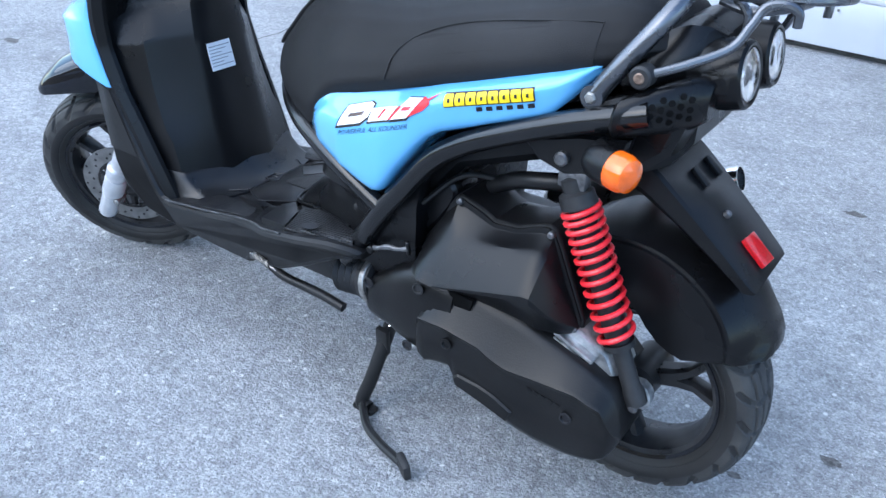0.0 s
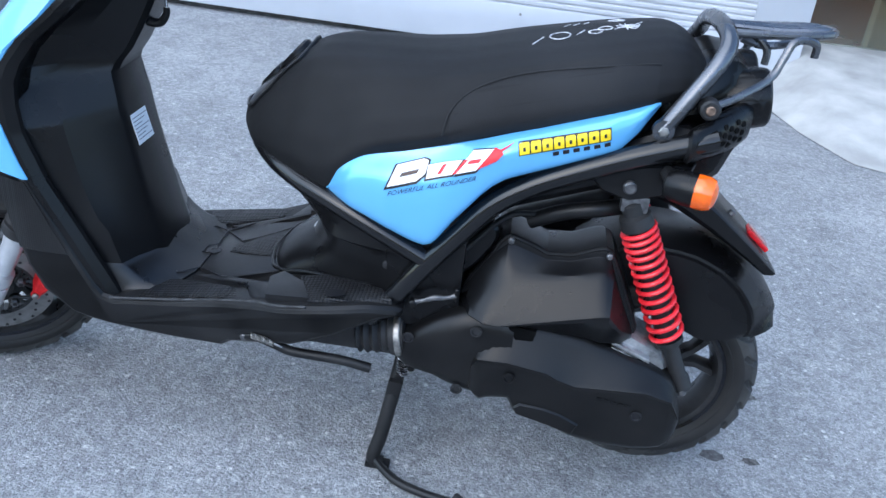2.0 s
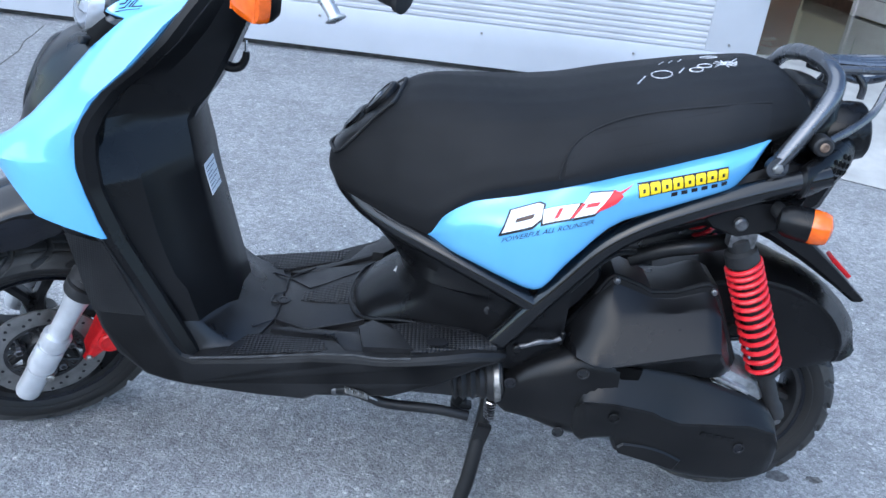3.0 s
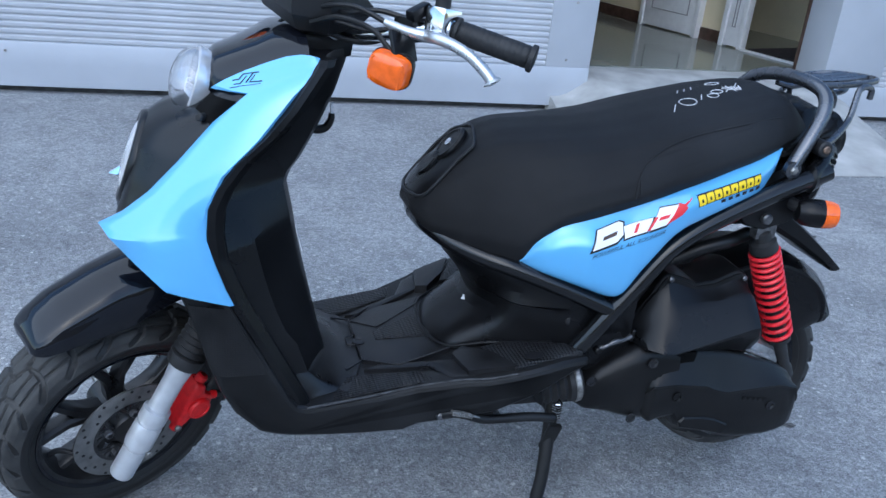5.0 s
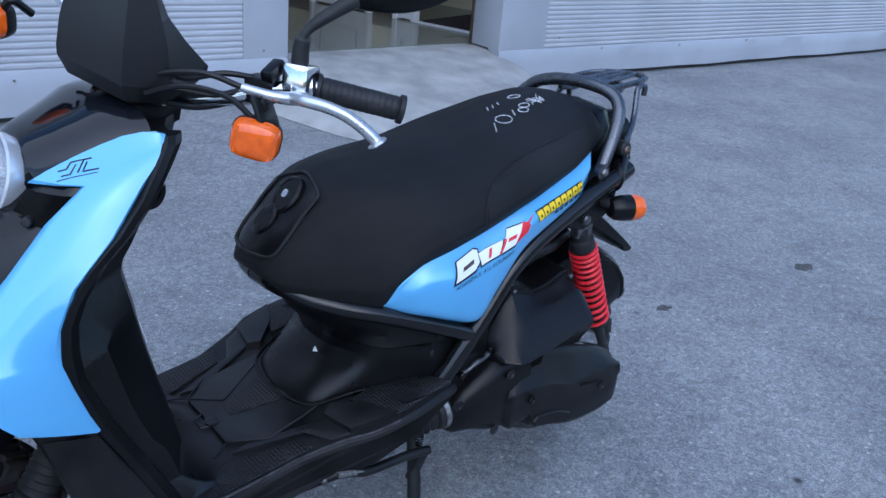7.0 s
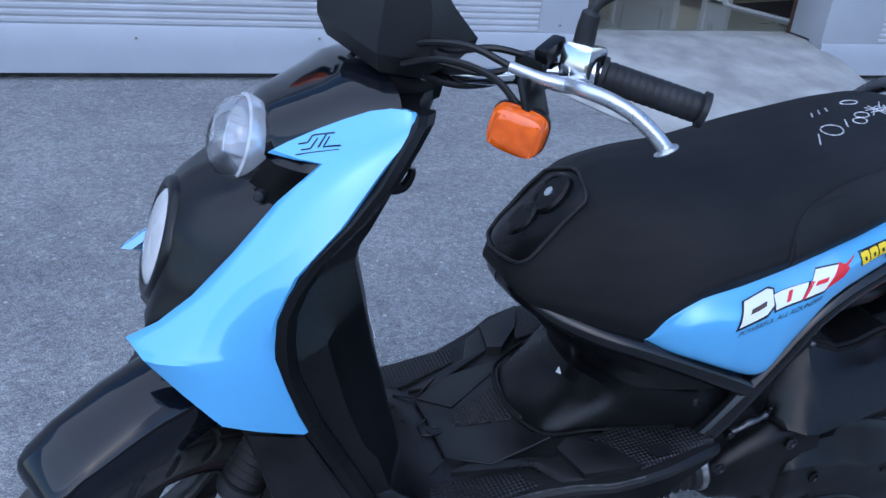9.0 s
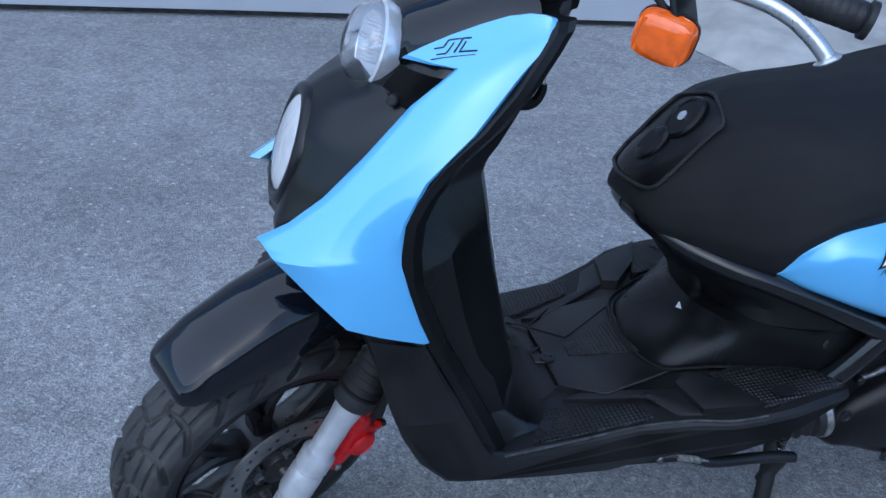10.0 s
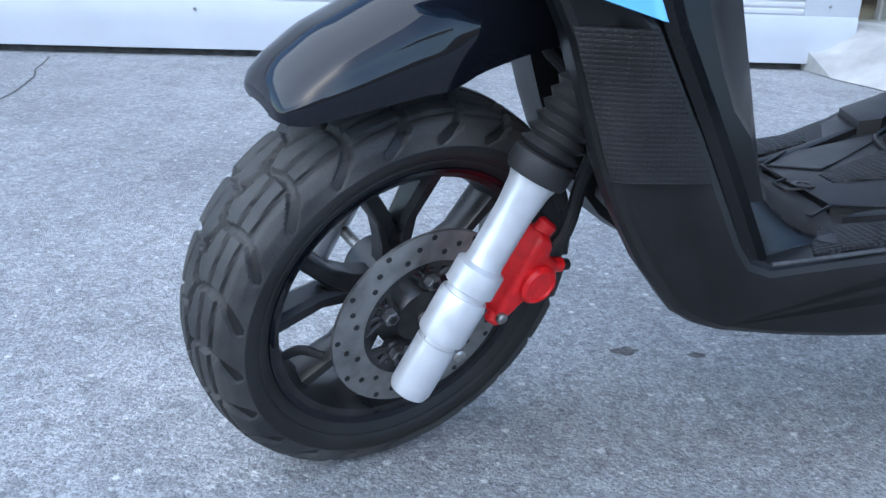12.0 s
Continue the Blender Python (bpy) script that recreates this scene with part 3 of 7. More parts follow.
def tyre_tread(turn, r, hw, pitches=22, cols=26):
    """The cut tread as one relief, from shoulder to shoulder."""
    ts = np.linspace(-1.22, 1.22, 77)
    rr = np.interp(abs(ts), (0, 0.3, 0.62, 0.86, 0.99, 1.22), (1.0, 0.996, 0.978, 0.950, 0.912, 0.845)) * r
    yy = np.sign(ts) * np.interp(abs(ts), (0, 0.3, 0.62, 0.86, 0.99, 1.22), (0, 0.30, 0.63, 0.87, 0.985, 1.03)) * hw
    arc_s = np.r_[0, np.cumsum(np.hypot(np.diff(rr), np.diff(yy)))]
    arc_s -= arc_s[38]
    lean = np.radians(np.interp(abs(ts), (0, 0.4, 0.86, 1.0, 1.22), (0, 12, 45, 76, 88))) * np.sign(ts)
    full = float(np.interp(1.0, ts, arc_s))
    pitch = 2 * math.pi / pitches
    cs = np.arange(cols) / cols * pitch * r
    gs, gc = np.meshgrid(arc_s, cs)
    d = groove_depth(full, pitch, r, gs, gc)
    n, m = pitches * cols, len(ts)
    verts = []
    for k in range(n):
        a = 2 * math.pi * k / n
        row = d[k % cols]
        ra, ya = rr - row * np.cos(lean), yy - row * np.sin(lean)
        verts += [turn @ Vector((float(q) * math.cos(a), float(q) * math.sin(a), float(y))) for q, y in zip(ra, ya)]
    faces = [(k * m + i, k * m + i + 1, ((k + 1) % n) * m + i + 1, ((k + 1) % n) * m + i) for k in range(n) for i in range(m - 1)]
    me = bpy.data.meshes.new("tread")
    me.from_pydata(verts, [], faces)
    me.polygons.foreach_set("use_smooth", [True] * len(faces))
    me.set_sharp_from_angle(angle=radians(48))
    me.materials.append(RUBBER_TREAD)
    return me


def wheel(name, m, r, width, rim_share, spokes=5, phase=0.3):
    """Rim, tyre with cut tread, forked spokes and hub, about the y axis of its own pose."""
    rim_r, hw = r * rim_share, width / 2
    turn = m @ pose(0, 0, 0, 90, 0, 0)
    prof = [(rim_r, -hw * 0.62), (rim_r + 0.006, -hw * 0.72), (rim_r + 0.002, -hw * 0.76), (rim_r - 0.010, -hw * 0.70), (rim_r - 0.016, -hw * 0.3), (rim_r - 0.020, 0),
            (rim_r - 0.016, hw * 0.3), (rim_r - 0.010, hw * 0.70), (rim_r + 0.002, hw * 0.76), (rim_r + 0.006, hw * 0.72), (rim_r, hw * 0.62), (rim_r - 0.004, 0)]
    bm = bmesh.new()
    lathe(prof + [prof[0]], turn, 72, bm, False)
    bmesh.ops.remove_doubles(bm, verts=bm.verts, dist=1e-6)
    w_ob = part(name, bm, RIM, scooter, "black cast wheel rim")
    for sd in (-1, 1):
        part("rim_lip", lathe([(rim_r - 0.001, sd * hw * 0.76), (rim_r + 0.0045, sd * hw * 0.80), (rim_r + 0.003, sd * hw * 0.84), (rim_r - 0.003, sd * hw * 0.79)], turn, 80, None, False), GLOSS, w_ob)
    # tyre carcass: the sidewalls with a raised bead ring, and the inside
    side = [(rim_r - 0.004, 0.72), (rim_r + 0.006, 0.84), (rim_r + 0.012, 0.93), (rim_r + 0.0145, 0.945), (rim_r + 0.016, 0.935), (r * 0.79, 1.0), (r * 0.845, 1.025), (r * 0.885, 0.97), (r * 0.93, 0.80), (r * 0.955, 0.4), (r * 0.962, 0)]
    tp = [(q, -w_ * hw) for q, w_ in side] + [(q, w_ * hw) for q, w_ in reversed(side[:-1])]
    part("tyre", lathe(tp, turn, 96, None, False), RUBBER, w_ob, "black all-terrain tyre")
    tread = new("tread", tyre_tread(turn, r, hw))
    tread.parent = w_ob
    tread["label"] = "dusty worn tread with curved grooves"
    bm = bmesh.new()
    lathe([(0.012, -hw * 0.8), (0.034, -hw * 0.75), (0.036, -hw * 0.2), (0.036, hw * 0.2), (0.034, hw * 0.75), (0.012, hw * 0.8)], turn, 28, bm)
    part("hub", bm, RIM, w_ob)
    for k in range(spokes):
        a = 2 * math.pi * (k + phase) / spokes
        bm = bmesh.new()
        # one wide root that forks into two arms at the rim
        for da in (-1, 1):
            rings = []
            for u, swing, wd, th in ((0.030, 0.10, 0.0135, 0.021), (0.062, 0.10, 0.0115, 0.019), (0.090, 0.16, 0.0095, 0.017), (rim_r - 0.014, 0.30, 0.0105, 0.020)):
                aa = a + da * swing
                c = Vector((u * math.cos(aa), u * math.sin(aa), 0.002))
                tdir = Vector((-math.sin(aa), math.cos(aa), 0))
                rings.append([turn @ (c + tdir * sx * wd + Vector((0, 0, sy * th))) for sx, sy in ((-1, -0.6), (-0.55, -1), (0.55, -1), (1, -0.6), (1, 0.6), (0.55, 1), (-0.55, 1), (-1, 0.6))])
            loft(rings, bm)
        part("spoke", bm, RIM, w_ob, "", 30)
    return w_ob, turn


front_wheel, FT = wheel("front_wheel", Matrix.Translation(AXLE_F) @ WHEEL.to_4x4(), R_F, 0.114, 0.700)
rear_wheel, RT = wheel("rear_wheel", Matrix.Translation(AXLE_R), R_R, 0.122, 0.680, 3, 0.15)

# front brake disc, with holes shown as small dark recesses
DZ = 0.072
bm = bmesh.new()
lathe([(0.071, DZ - 0.002), (0.106, DZ - 0.002), (0.106, DZ + 0.002), (0.071, DZ + 0.002), (0.071, DZ - 0.002)], FT, 96, bm, False)
disc = part("brake_disc", bm, DISC, front_wheel, "drilled steel brake disc")
bm = bmesh.new()
for k in range(36):
    a = 2 * math.pi * k / 36
    rr = (0.1005, 0.091, 0.0815)[k % 3]
    c = FT @ Vector((rr * math.cos(a), rr * math.sin(a), DZ + 0.0021))
    lathe([(0.0031, 0), (0.0031, 0.0006)], Matrix.Translation(c) @ FT.to_3x3().to_4x4(), 10, bm)
part("disc_hole", bm, INK, front_wheel)
part("disc_ring", lathe([(0.064, DZ - 0.003), (0.0715, DZ - 0.003), (0.0715, DZ + 0.001), (0.064, DZ + 0.001), (0.064, DZ - 0.003)], FT, 72, None, False), RIM, front_wheel, "black inner ring of the disc")
part("disc_carrier", lathe([(0.014, 0.02), (0.046, 0.03), (0.048, DZ - 0.014), (0.034, DZ - 0.008), (0.030, DZ - 0.002), (0.012, DZ)], FT, 36), RIM, front_wheel, "black disc carrier")
for k in range(5):
    a = 2 * math.pi * (k + 0.2) / 5
    p0 = Vector((0.044 * math.cos(a), 0.044 * math.sin(a), DZ - 0.004))
    for da in (-0.42, -0.14, 0.14, 0.42):
        p1 = Vector((0.067 * math.cos(a + da), 0.067 * math.sin(a + da), DZ - 0.002))
        part("carrier_arm", rod(FT @ (p0 + Vector((-math.sin(a), math.cos(a), 0)) * da * 0.012), FT @ p1, 0.0042, 8), RIM, front_wheel)
    c = Vector((0.047 * math.cos(a), 0.047 * math.sin(a), DZ - 0.006))
    part("disc_boss", rod(FT @ (c - Vector((0, 0, 0.006))), FT @ (c + Vector((0, 0, 0.006))), 0.013, 18, None, 0.002), RIM, front_wheel)
    bolt = part("disc_bolt", rod(FT @ c, FT @ (c + Vector((0, 0, 0.0165))), 0.0085, 6, None, 0.0015), DULL, front_wheel, "dull steel bolt")
    part("bolt_socket", rod(FT @ (c + Vector((0, 0, 0.0166))), FT @ (c + Vector((0, 0, 0.0172))), 0.0045, 6), INK, front_wheel)

# fork: the steering axis leans back

def fork(side):
    """One leg of the fork: side 1 the rider's left."""
    base = AXLE_F + W_LEFT * 0.121 * side + W_AHEAD * 0.043 - W_UP * 0.045
    m = axis_to(base, base + RAKE)
    prof = [(0.012, -0.004), (0.021, 0.0), (0.0235, 0.006), (0.0235, 0.062), (0.0215, 0.063), (0.0215, 0.067), (0.0265, 0.069), (0.0275, 0.074), (0.0275, 0.112), (0.0260, 0.118), (0.0228, 0.119), (0.0228, 0.124), (0.0275, 0.126),
            (0.0275, 0.150), (0.0212, 0.154), (0.0205, 0.16), (0.0208, 0.215), (0.0235, 0.240), (0.0295, 0.258), (0.0295, 0.27), (0.018, 0.272)]
    leg = part("fork_leg", lathe([(r * 0.92, h) for r, h in prof], m, 32), SILVER, scooter, "silver painted lower fork leg")
    boot = [(0.029, 0.250), (0.0315, 0.256), (0.0315, 0.272), (0.027, 0.274)]
    z = 0.274
    for k in range(9):
        boot += [(0.024, z), (0.0315 - k * 0.0005, z + 0.006), (0.024, z + 0.012)]
        z += 0.0125
    boot += [(0.016, z), (0.016, z + 0.10)]
    part("fork_boot", lathe(boot, m, 26), RUBBER_SOFT, leg, "ribbed black rubber fork gaiter")
    return m


fork(1)
fork(-1)
part("axle_bolt", rod(AXLE_F - W_LEFT * 0.12, AXLE_F + W_LEFT * 0.132, 0.007, 12, None, 0.002), STEEL, scooter, "steel front axle")
part("axle_nut", rod(AXLE_F + W_LEFT * 0.112, AXLE_F + W_LEFT * 0.128, 0.0135, 6, None, 0.002), DULL, scooter, "dull steel axle nut")
part("axle_tip", rod(AXLE_F + W_LEFT * 0.128, AXLE_F + W_LEFT * 0.143, 0.0075, 14, None, 0.002), STEEL, scooter, "threaded end of the axle")
vm = radians(205)
part("valve_stem", tube([FT @ Vector((R_F * 0.62 * math.cos(vm), R_F * 0.62 * math.sin(vm), 0.006)), FT @ Vector((R_F * 0.54 * math.cos(vm), R_F * 0.54 * math.sin(vm), 0.012)), FT @ Vector((R_F * 0.47 * math.cos(vm + 0.10), R_F * 0.47 * math.sin(vm + 0.10), 0.028))], lambda u: 0.0055 if u < 0.8 else 0.0045, 10), RUBBER_SOFT, front_wheel, "black tyre valve stem")
CAL = AXLE_F + W_LEFT * 0.100 + RAKE * 0.052 - W_AHEAD * 0.080
ALONG = (W_AHEAD - RAKE * W_AHEAD.dot(RAKE)).normalized()


def cal_at(a, l, u):
    """A place at the caliper: ahead, outwards, along the fork."""
    return CAL + (ALONG * a + RAKE * u) * 0.92 + W_LEFT * l


def cal_plate(outline, layers, bm=None):
    pts = [Vector((q.x, q.y)) for q in spline([(a, u, 0) for a, u in outline], 3, True)]
    return loft([[cal_at(q[0], l, q[1]) for q in inset_outline(pts, i)] for i, l in layers], bm)


body = [(0.022, 0.046), (0.008, 0.052), (-0.006, 0.044), (-0.012, 0.030), (-0.030, 0.026), (-0.038, 0.012), (-0.034, -0.006), (-0.024, -0.024), (-0.012, -0.034), (-0.004, -0.052), (0.008, -0.062), (0.018, -0.054), (0.020, -0.034), (0.022, 0.0)]
caliper = part("brake_caliper", cal_plate(body, [(0.006, -0.034), (0.0, -0.028), (0.0, 0.006), (0.003, 0.011), (0.007, 0.013)]), RED_CAL, scooter, "red painted brake caliper")
part("piston_cover", lathe([(0.0225, 0.0), (0.0225, 0.010), (0.019, 0.014), (0.016, 0.014), (0.015, 0.0125), (0.004, 0.0125)], axis_to(cal_at(-0.010, 0.008, -0.004), cal_at(-0.010, 1, -0.004)), 26), RED_CAL, caliper)
part("caliper_lug", rod(cal_at(0.010, -0.006, 0.030), cal_at(0.004, -0.004, 0.066), 0.011, 14, None, 0.003), RED_CAL, caliper)
part("caliper_lug", rod(cal_at(0.006, 0.0, -0.040), cal_at(0.010, 0.002, -0.070), 0.0095, 14, None, 0.003), RED_CAL, caliper)
part("caliper_lug", rod(cal_at(-0.024, 0.0, 0.016), cal_at(-0.048, 0.002, 0.022), 0.0085, 12, None, 0.002), RED_CAL, caliper)
part("caliper_bolt", rod(cal_at(-0.044, 0.002, 0.021), cal_at(-0.058, 0.003, 0.025), 0.0065, 10, None, 0.002), RUBBER_SOFT, caliper, "black bleed screw cap")
part("caliper_bolt", rod(cal_at(0.012, 0.010, -0.056), cal_at(0.012, 0.018, -0.056), 0.0065, 10, None, 0.002), STEEL, caliper, "small steel bolt")
part("brake_hose", tube([cal_at(-0.022, -0.004, 0.030), cal_at(-0.030, -0.004, 0.060), cal_at(-0.022, -0.012, 0.11), cal_at(0.010, -0.02, 0.20), (-0.52, -0.06, 0.52), (-0.46, -0.03, 0.70)], 0.008, 10), RUBBER_SOFT, caliper, "black brake hose")

# front mudguard: a beak over the tyre
UP = UPWARD


def bar(a, l, z, c=(-0.29, 0.0, 0.94)):
    """A place from the steering head: ahead, to the left, up."""
    return Vector(c) + AHEAD * a + LEFT * l + UP * z


rings = []
for u in np.r_[(0, 0.01, 0.02, 0.035), np.linspace(0.05, 0.60, 16), (0.62, 0.645, 0.67), np.linspace(0.70, 1, 8)]:
    a = lerp_table([(0, 0.157), (0.02, 0.156), (0.05, 0.151), (0.12, 0.138), (0.26, 0.105), (0.5, 0.035), (0.62, 0.002), (0.7, -0.020), (0.85, -0.07), (1, -0.13)], u)
    z = lerp_table([(0, 0.244), (0.02, 0.252), (0.05, 0.261), (0.12, 0.275), (0.26, 0.299), (0.5, 0.332), (0.62, 0.343), (0.7, 0.349), (0.85, 0.356), (1, 0.360)], u)
    hw = lerp_table([(0, 0.022), (0.01, 0.034), (0.02, 0.041), (0.05, 0.051), (0.12, 0.060), (0.26, 0.069), (0.5, 0.075), (0.62, 0.076), (1, 0.072)], u)
    drop = lerp_table([(0, 0.004), (0.02, 0.012), (0.05, 0.022), (0.12, 0.036), (0.26, 0.052), (0.5, 0.074), (0.60, 0.082), (0.62, 0.082), (0.67, 0.080), (0.75, 0.076), (1, 0.070)], u)
    groove = lerp_table([(0.0, 0.0), (0.12, 0.0), (0.24, 1.0), (0.58, 1.0), (0.66, 0.2), (1, 0.0)], u)
    top = AXLE_F + W_AHEAD * (a - 0.004) + W_UP * (z - 0.005) + W_LEFT * 0.006
    hw *= 0.90
    half = [(1.0, 1.0), (1.01, 0.82), (1.0, 0.66), (0.985 - 0.02 * groove, 0.52), (0.95 - 0.055 * groove, 0.43), (0.90 - 0.035 * groove, 0.34), (0.80, 0.225), (0.66, 0.125), (0.45, 0.05), (0.2, 0.01)]
    ring = [top + W_LEFT * hw * f - W_UP * drop * d for f, d in half] + [top + W_UP * drop * 0.02] + [top - W_LEFT * hw * f - W_UP * drop * d for f, d in reversed(half)]
    rings.append(ring + [p - W_UP * 0.004 + (top - p) * 0.03 for p in reversed(ring[1:-1])])
mudguard = part("front_mudguard", loft(rings), GLOSS, scooter, "gloss black beak-shaped front mudguard", 42)
part("fork_yoke", box((-0.10, -0.05, -0.02), (0.10, 0.05, 0.02), 0.012, None, Matrix.LocRotScale(AXLE_F + RAKE * 0.40 - AHEAD * 0.01, Euler((0, radians(0), radians(STEER + 90))), None)), RIM, scooter, "dark fork yoke")

# ---- lower body and footboard ----
FLOOR_Z = [(-0.36, 0.310), (-0.333, 0.311), (-0.236, 0.322), (-0.197, 0.327), (-0.12, 0.340), (-0.043, 0.361), (0.0, 0.374), (0.04, 0.383), (0.09, 0.392), (0.15, 0.399), (0.20, 0.396), (0.26, 0.39)]
BOARD_W = [(-0.40, 0.183), (-0.36, 0.187), (-0.333, 0.192), (-0.10, 0.199), (-0.05, 0.217), (0.0, 0.242), (0.05, 0.250), (0.12, 0.248), (0.19, 0.225), (0.21, 0.212)]
BELLY_Z = [(-0.41, 0.30), (-0.372, 0.275), (-0.285, 0.250), (-0.127, 0.240), (-0.10, 0.26), (0.023, 0.292), (0.167, 0.368), (0.26, 0.375)]
rings = []
for x in (-0.40, -0.372, -0.333, -0.285, -0.19, -0.127, -0.105, -0.05, 0.011, 0.09, 0.167, 0.20):
    top, low = lerp_table(FLOOR_Z, x) - 0.004, lerp_table(BELLY_Z, x)
    low = min(low, top - 0.008)
    bw = lerp_table(BOARD_W, x) - 0.018
    half = [(-0.10, low), (-bw + 0.03, low + 0.004), (-bw, top - 0.006), (-bw + 0.002, top), (-0.06, top)]
    rings.append([Vector((x, y, z)) for y, z in half] + [Vector((x, -y, z)) for y, z in reversed(half)])
floorboard = part("footboard", loft(rings), FLOOR_RUBBER, scooter, "dusty black plastic footboard with tread pads")

side_low = [(-0.548, 0.575), (-0.515, 0.505), (-0.482, 0.402), (-0.466, 0.360), (-0.440, 0.313), (-0.399, 0.262), (-0.370, 0.242), (-0.338, 0.228), (-0.270, 0.219), (-0.208, 0.216), (-0.127, 0.219), (-0.104, 0.244), (-0.032, 0.268), (0.023, 0.289),
            (0.100, 0.333), (0.1715, 0.372), (0.207, 0.375), (0.2085, 0.389), (0.193, 0.397), (0.15, 0.402), (0.09, 0.395), (0.04, 0.386), (0.0, 0.377), (-0.043, 0.364), (-0.12, 0.343), (-0.19, 0.330), (-0.25, 0.322), (-0.315, 0.312), (-0.333, 0.318), (-0.346, 0.335), (-0.396, 0.432), (-0.446, 0.524), (-0.49, 0.575)]


def low_bulge(x, z):
    """The lower body tucks in towards the belly and the front."""
    lift = max(0.0, lerp_table([(-0.10, 0.0), (0.02, 0.045), (0.2, 0.09)], x))
    return lerp_table([(-0.40, 0.203)] + [(a, b + 0.006) for a, b in BOARD_W[2:]], x) - 0.203 - 0.045 * max(0, (0.30 + lift - z) / 0.08) ** 1.3 - 0.35 * max(0, -0.46 - x)


both("lower_body_panel", lambda s: slab(side_low, [(0.010, 0.10), (0.0, 0.165), (0.0, 0.194), (0.004, 0.201), (0.010, 0.203)], side=s, yfun=low_bulge), BLACK_DULL, None, "black plastic lower body panel, scuffed along its lip", 25)



def knurled(s):
    rings = []
    for z in np.linspace(0.392, 0.520, 9):
        x0 = lerp_table([(0.392, -0.475), (0.402, -0.479), (0.46, -0.497), (0.520, -0.516)], z)
        x1 = lerp_table([(0.392, -0.386), (0.44, -0.410), (0.520, -0.450)], z)
        row = [Vector((x, s * (0.2040 + low_bulge(x, z)), z)) for x in np.linspace(x0, x1, 6)]
        rings.append(row + [p - Vector((0, s * 0.006, 0)) for p in reversed(row)])
    return loft(rings)


both("knurled_panel", knurled, GRAIN, None, "finely knurled black panel on the lower body", 25)


def floor_at(x, y, h=0.0):
    """A place on the footboard; its outer part follows the board as it widens."""
    y += math.copysign(max(0.0, abs(y) - 0.10) / 0.097 * (lerp_table(BOARD_W, x) - 0.197), y)
    return Vector((x, y, lerp_table(FLOOR_Z, x) + h))


def pad(outline, h0, h1, mat, label, name="tread_pad", ins=0.004, dz=0.0):
    """A flat raised piece on the footboard; the outline lies in x and y."""
    pts = [Vector(p) for p in outline]
    rings = [[floor_at(q[0], q[1], h + dz) for q in inset_outline(pts, i)] for i, h in ((0, h0), (0, h1 - 0.002), (ins, h1))]
    return part(name, loft(rings), mat, floorboard, label)


for s in (-1, 1):
    pad([(-0.272, 0.186 * s), (-0.245, 0.122 * s), (-0.215, 0.122 * s), (-0.105, 0.150 * s), (-0.085, 0.186 * s)], -0.006, 0.004, DIMPLE, "dimpled tread pad")
    pad([(-0.200, 0.108 * s), (-0.165, 0.100 * s), (-0.035, 0.140 * s), (-0.020, 0.186 * s), (-0.060, 0.186 * s), (-0.085, 0.145 * s)], -0.006, 0.005, FLOOR_RUBBER, "smooth raised strip")
    pad([(-0.030, 0.186 * s), (-0.042, 0.135 * s), (-0.020, 0.122 * s), (0.026, 0.150 * s), (0.052, 0.188 * s)], -0.006, 0.016, FLOOR_RUBBER, "raised foot stop", "foot_stop", 0.008)
    pad([(0.050, 0.190 * s), (0.012, 0.130 * s), (0.060, 0.128 * s), (0.165, 0.160 * s), (0.190, 0.190 * s)], -0.006, 0.011, DIMPLE, "dimpled rear tread pad")
    for x, y, h in ((-0.236, 0.160, 0.0045), (0.092, 0.175, 0.0115)):
        part("drain_hole", lathe([(0.0165, 0), (0.0165, 0.0006)], Matrix.Translation(floor_at(x, y * s, h)) @ pose(0, 0, 0, 0, -7, 0) @ Matrix.Diagonal((1.1, 0.75, 1, 1)), 20), INK, floorboard, "dark drain hole")
pad([(-0.196, -0.012), (-0.197, -0.078), (-0.137, -0.118), (-0.036, -0.108), (-0.060, 0.0), (-0.036, 0.108), (-0.137, 0.118), (-0.197, 0.078), (-0.196, 0.012)], -0.006, 0.006, FLOOR_RUBBER, "moulded hatch cover in the footboard", "hatch_cover")
pad([(-0.160, -0.016), (-0.052, -0.052), (-0.052, 0.052), (-0.160, 0.016)], 0.0, 0.009, DIMPLE, "ribbed centre pad")
part("hatch_latch", lathe([(0.013, 0), (0.013, 0.003), (0.007, 0.0035), (0.006, 0.002)], Matrix.Translation(floor_at(-0.193, -0.012, 0.006)), 16), INK, floorboard, "small round latch")

for line in ([(-0.150, 0.116), (-0.198, 0.079), (-0.197, 0.020), (-0.215, 0.012), (-0.215, -0.016), (-0.197, -0.022), (-0.198, -0.080), (-0.138, -0.120), (-0.075, -0.114), (-0.036, -0.109)], [(-0.197, 0.078), (-0.150, 0.030), (-0.060, 0.080)], [(-0.262, 0.049), (-0.230, 0.100), (-0.198, 0.080)], [(-0.262, -0.058), (-0.232, -0.104), (-0.200, -0.082)]):
    path = []
    for p, q in zip(line, line[1:]):
        path += [floor_at(p[0] + (q[0] - p[0]) * f, p[1] + (q[1] - p[1]) * f, 0.0066) for f in (0, 0.25, 0.5, 0.75)]
    part("panel_gap", tube(path + [floor_at(*line[-1], 0.0066)], 0.0017, 6, None, False, 0), INK, floorboard, "dark gap between moulded covers")
part("lip_scuff", tube([floor_at(x, -0.196, 0.003) for x in (-0.318, -0.28, -0.20, -0.12, -0.05, 0.0, 0.05)], 0.0022, 8), material("scuffed_lip", (0.03, 0.031, 0.033), 0.55, vary=0.8, scale=60), floorboard, "grey scuffed lip of the footboard")

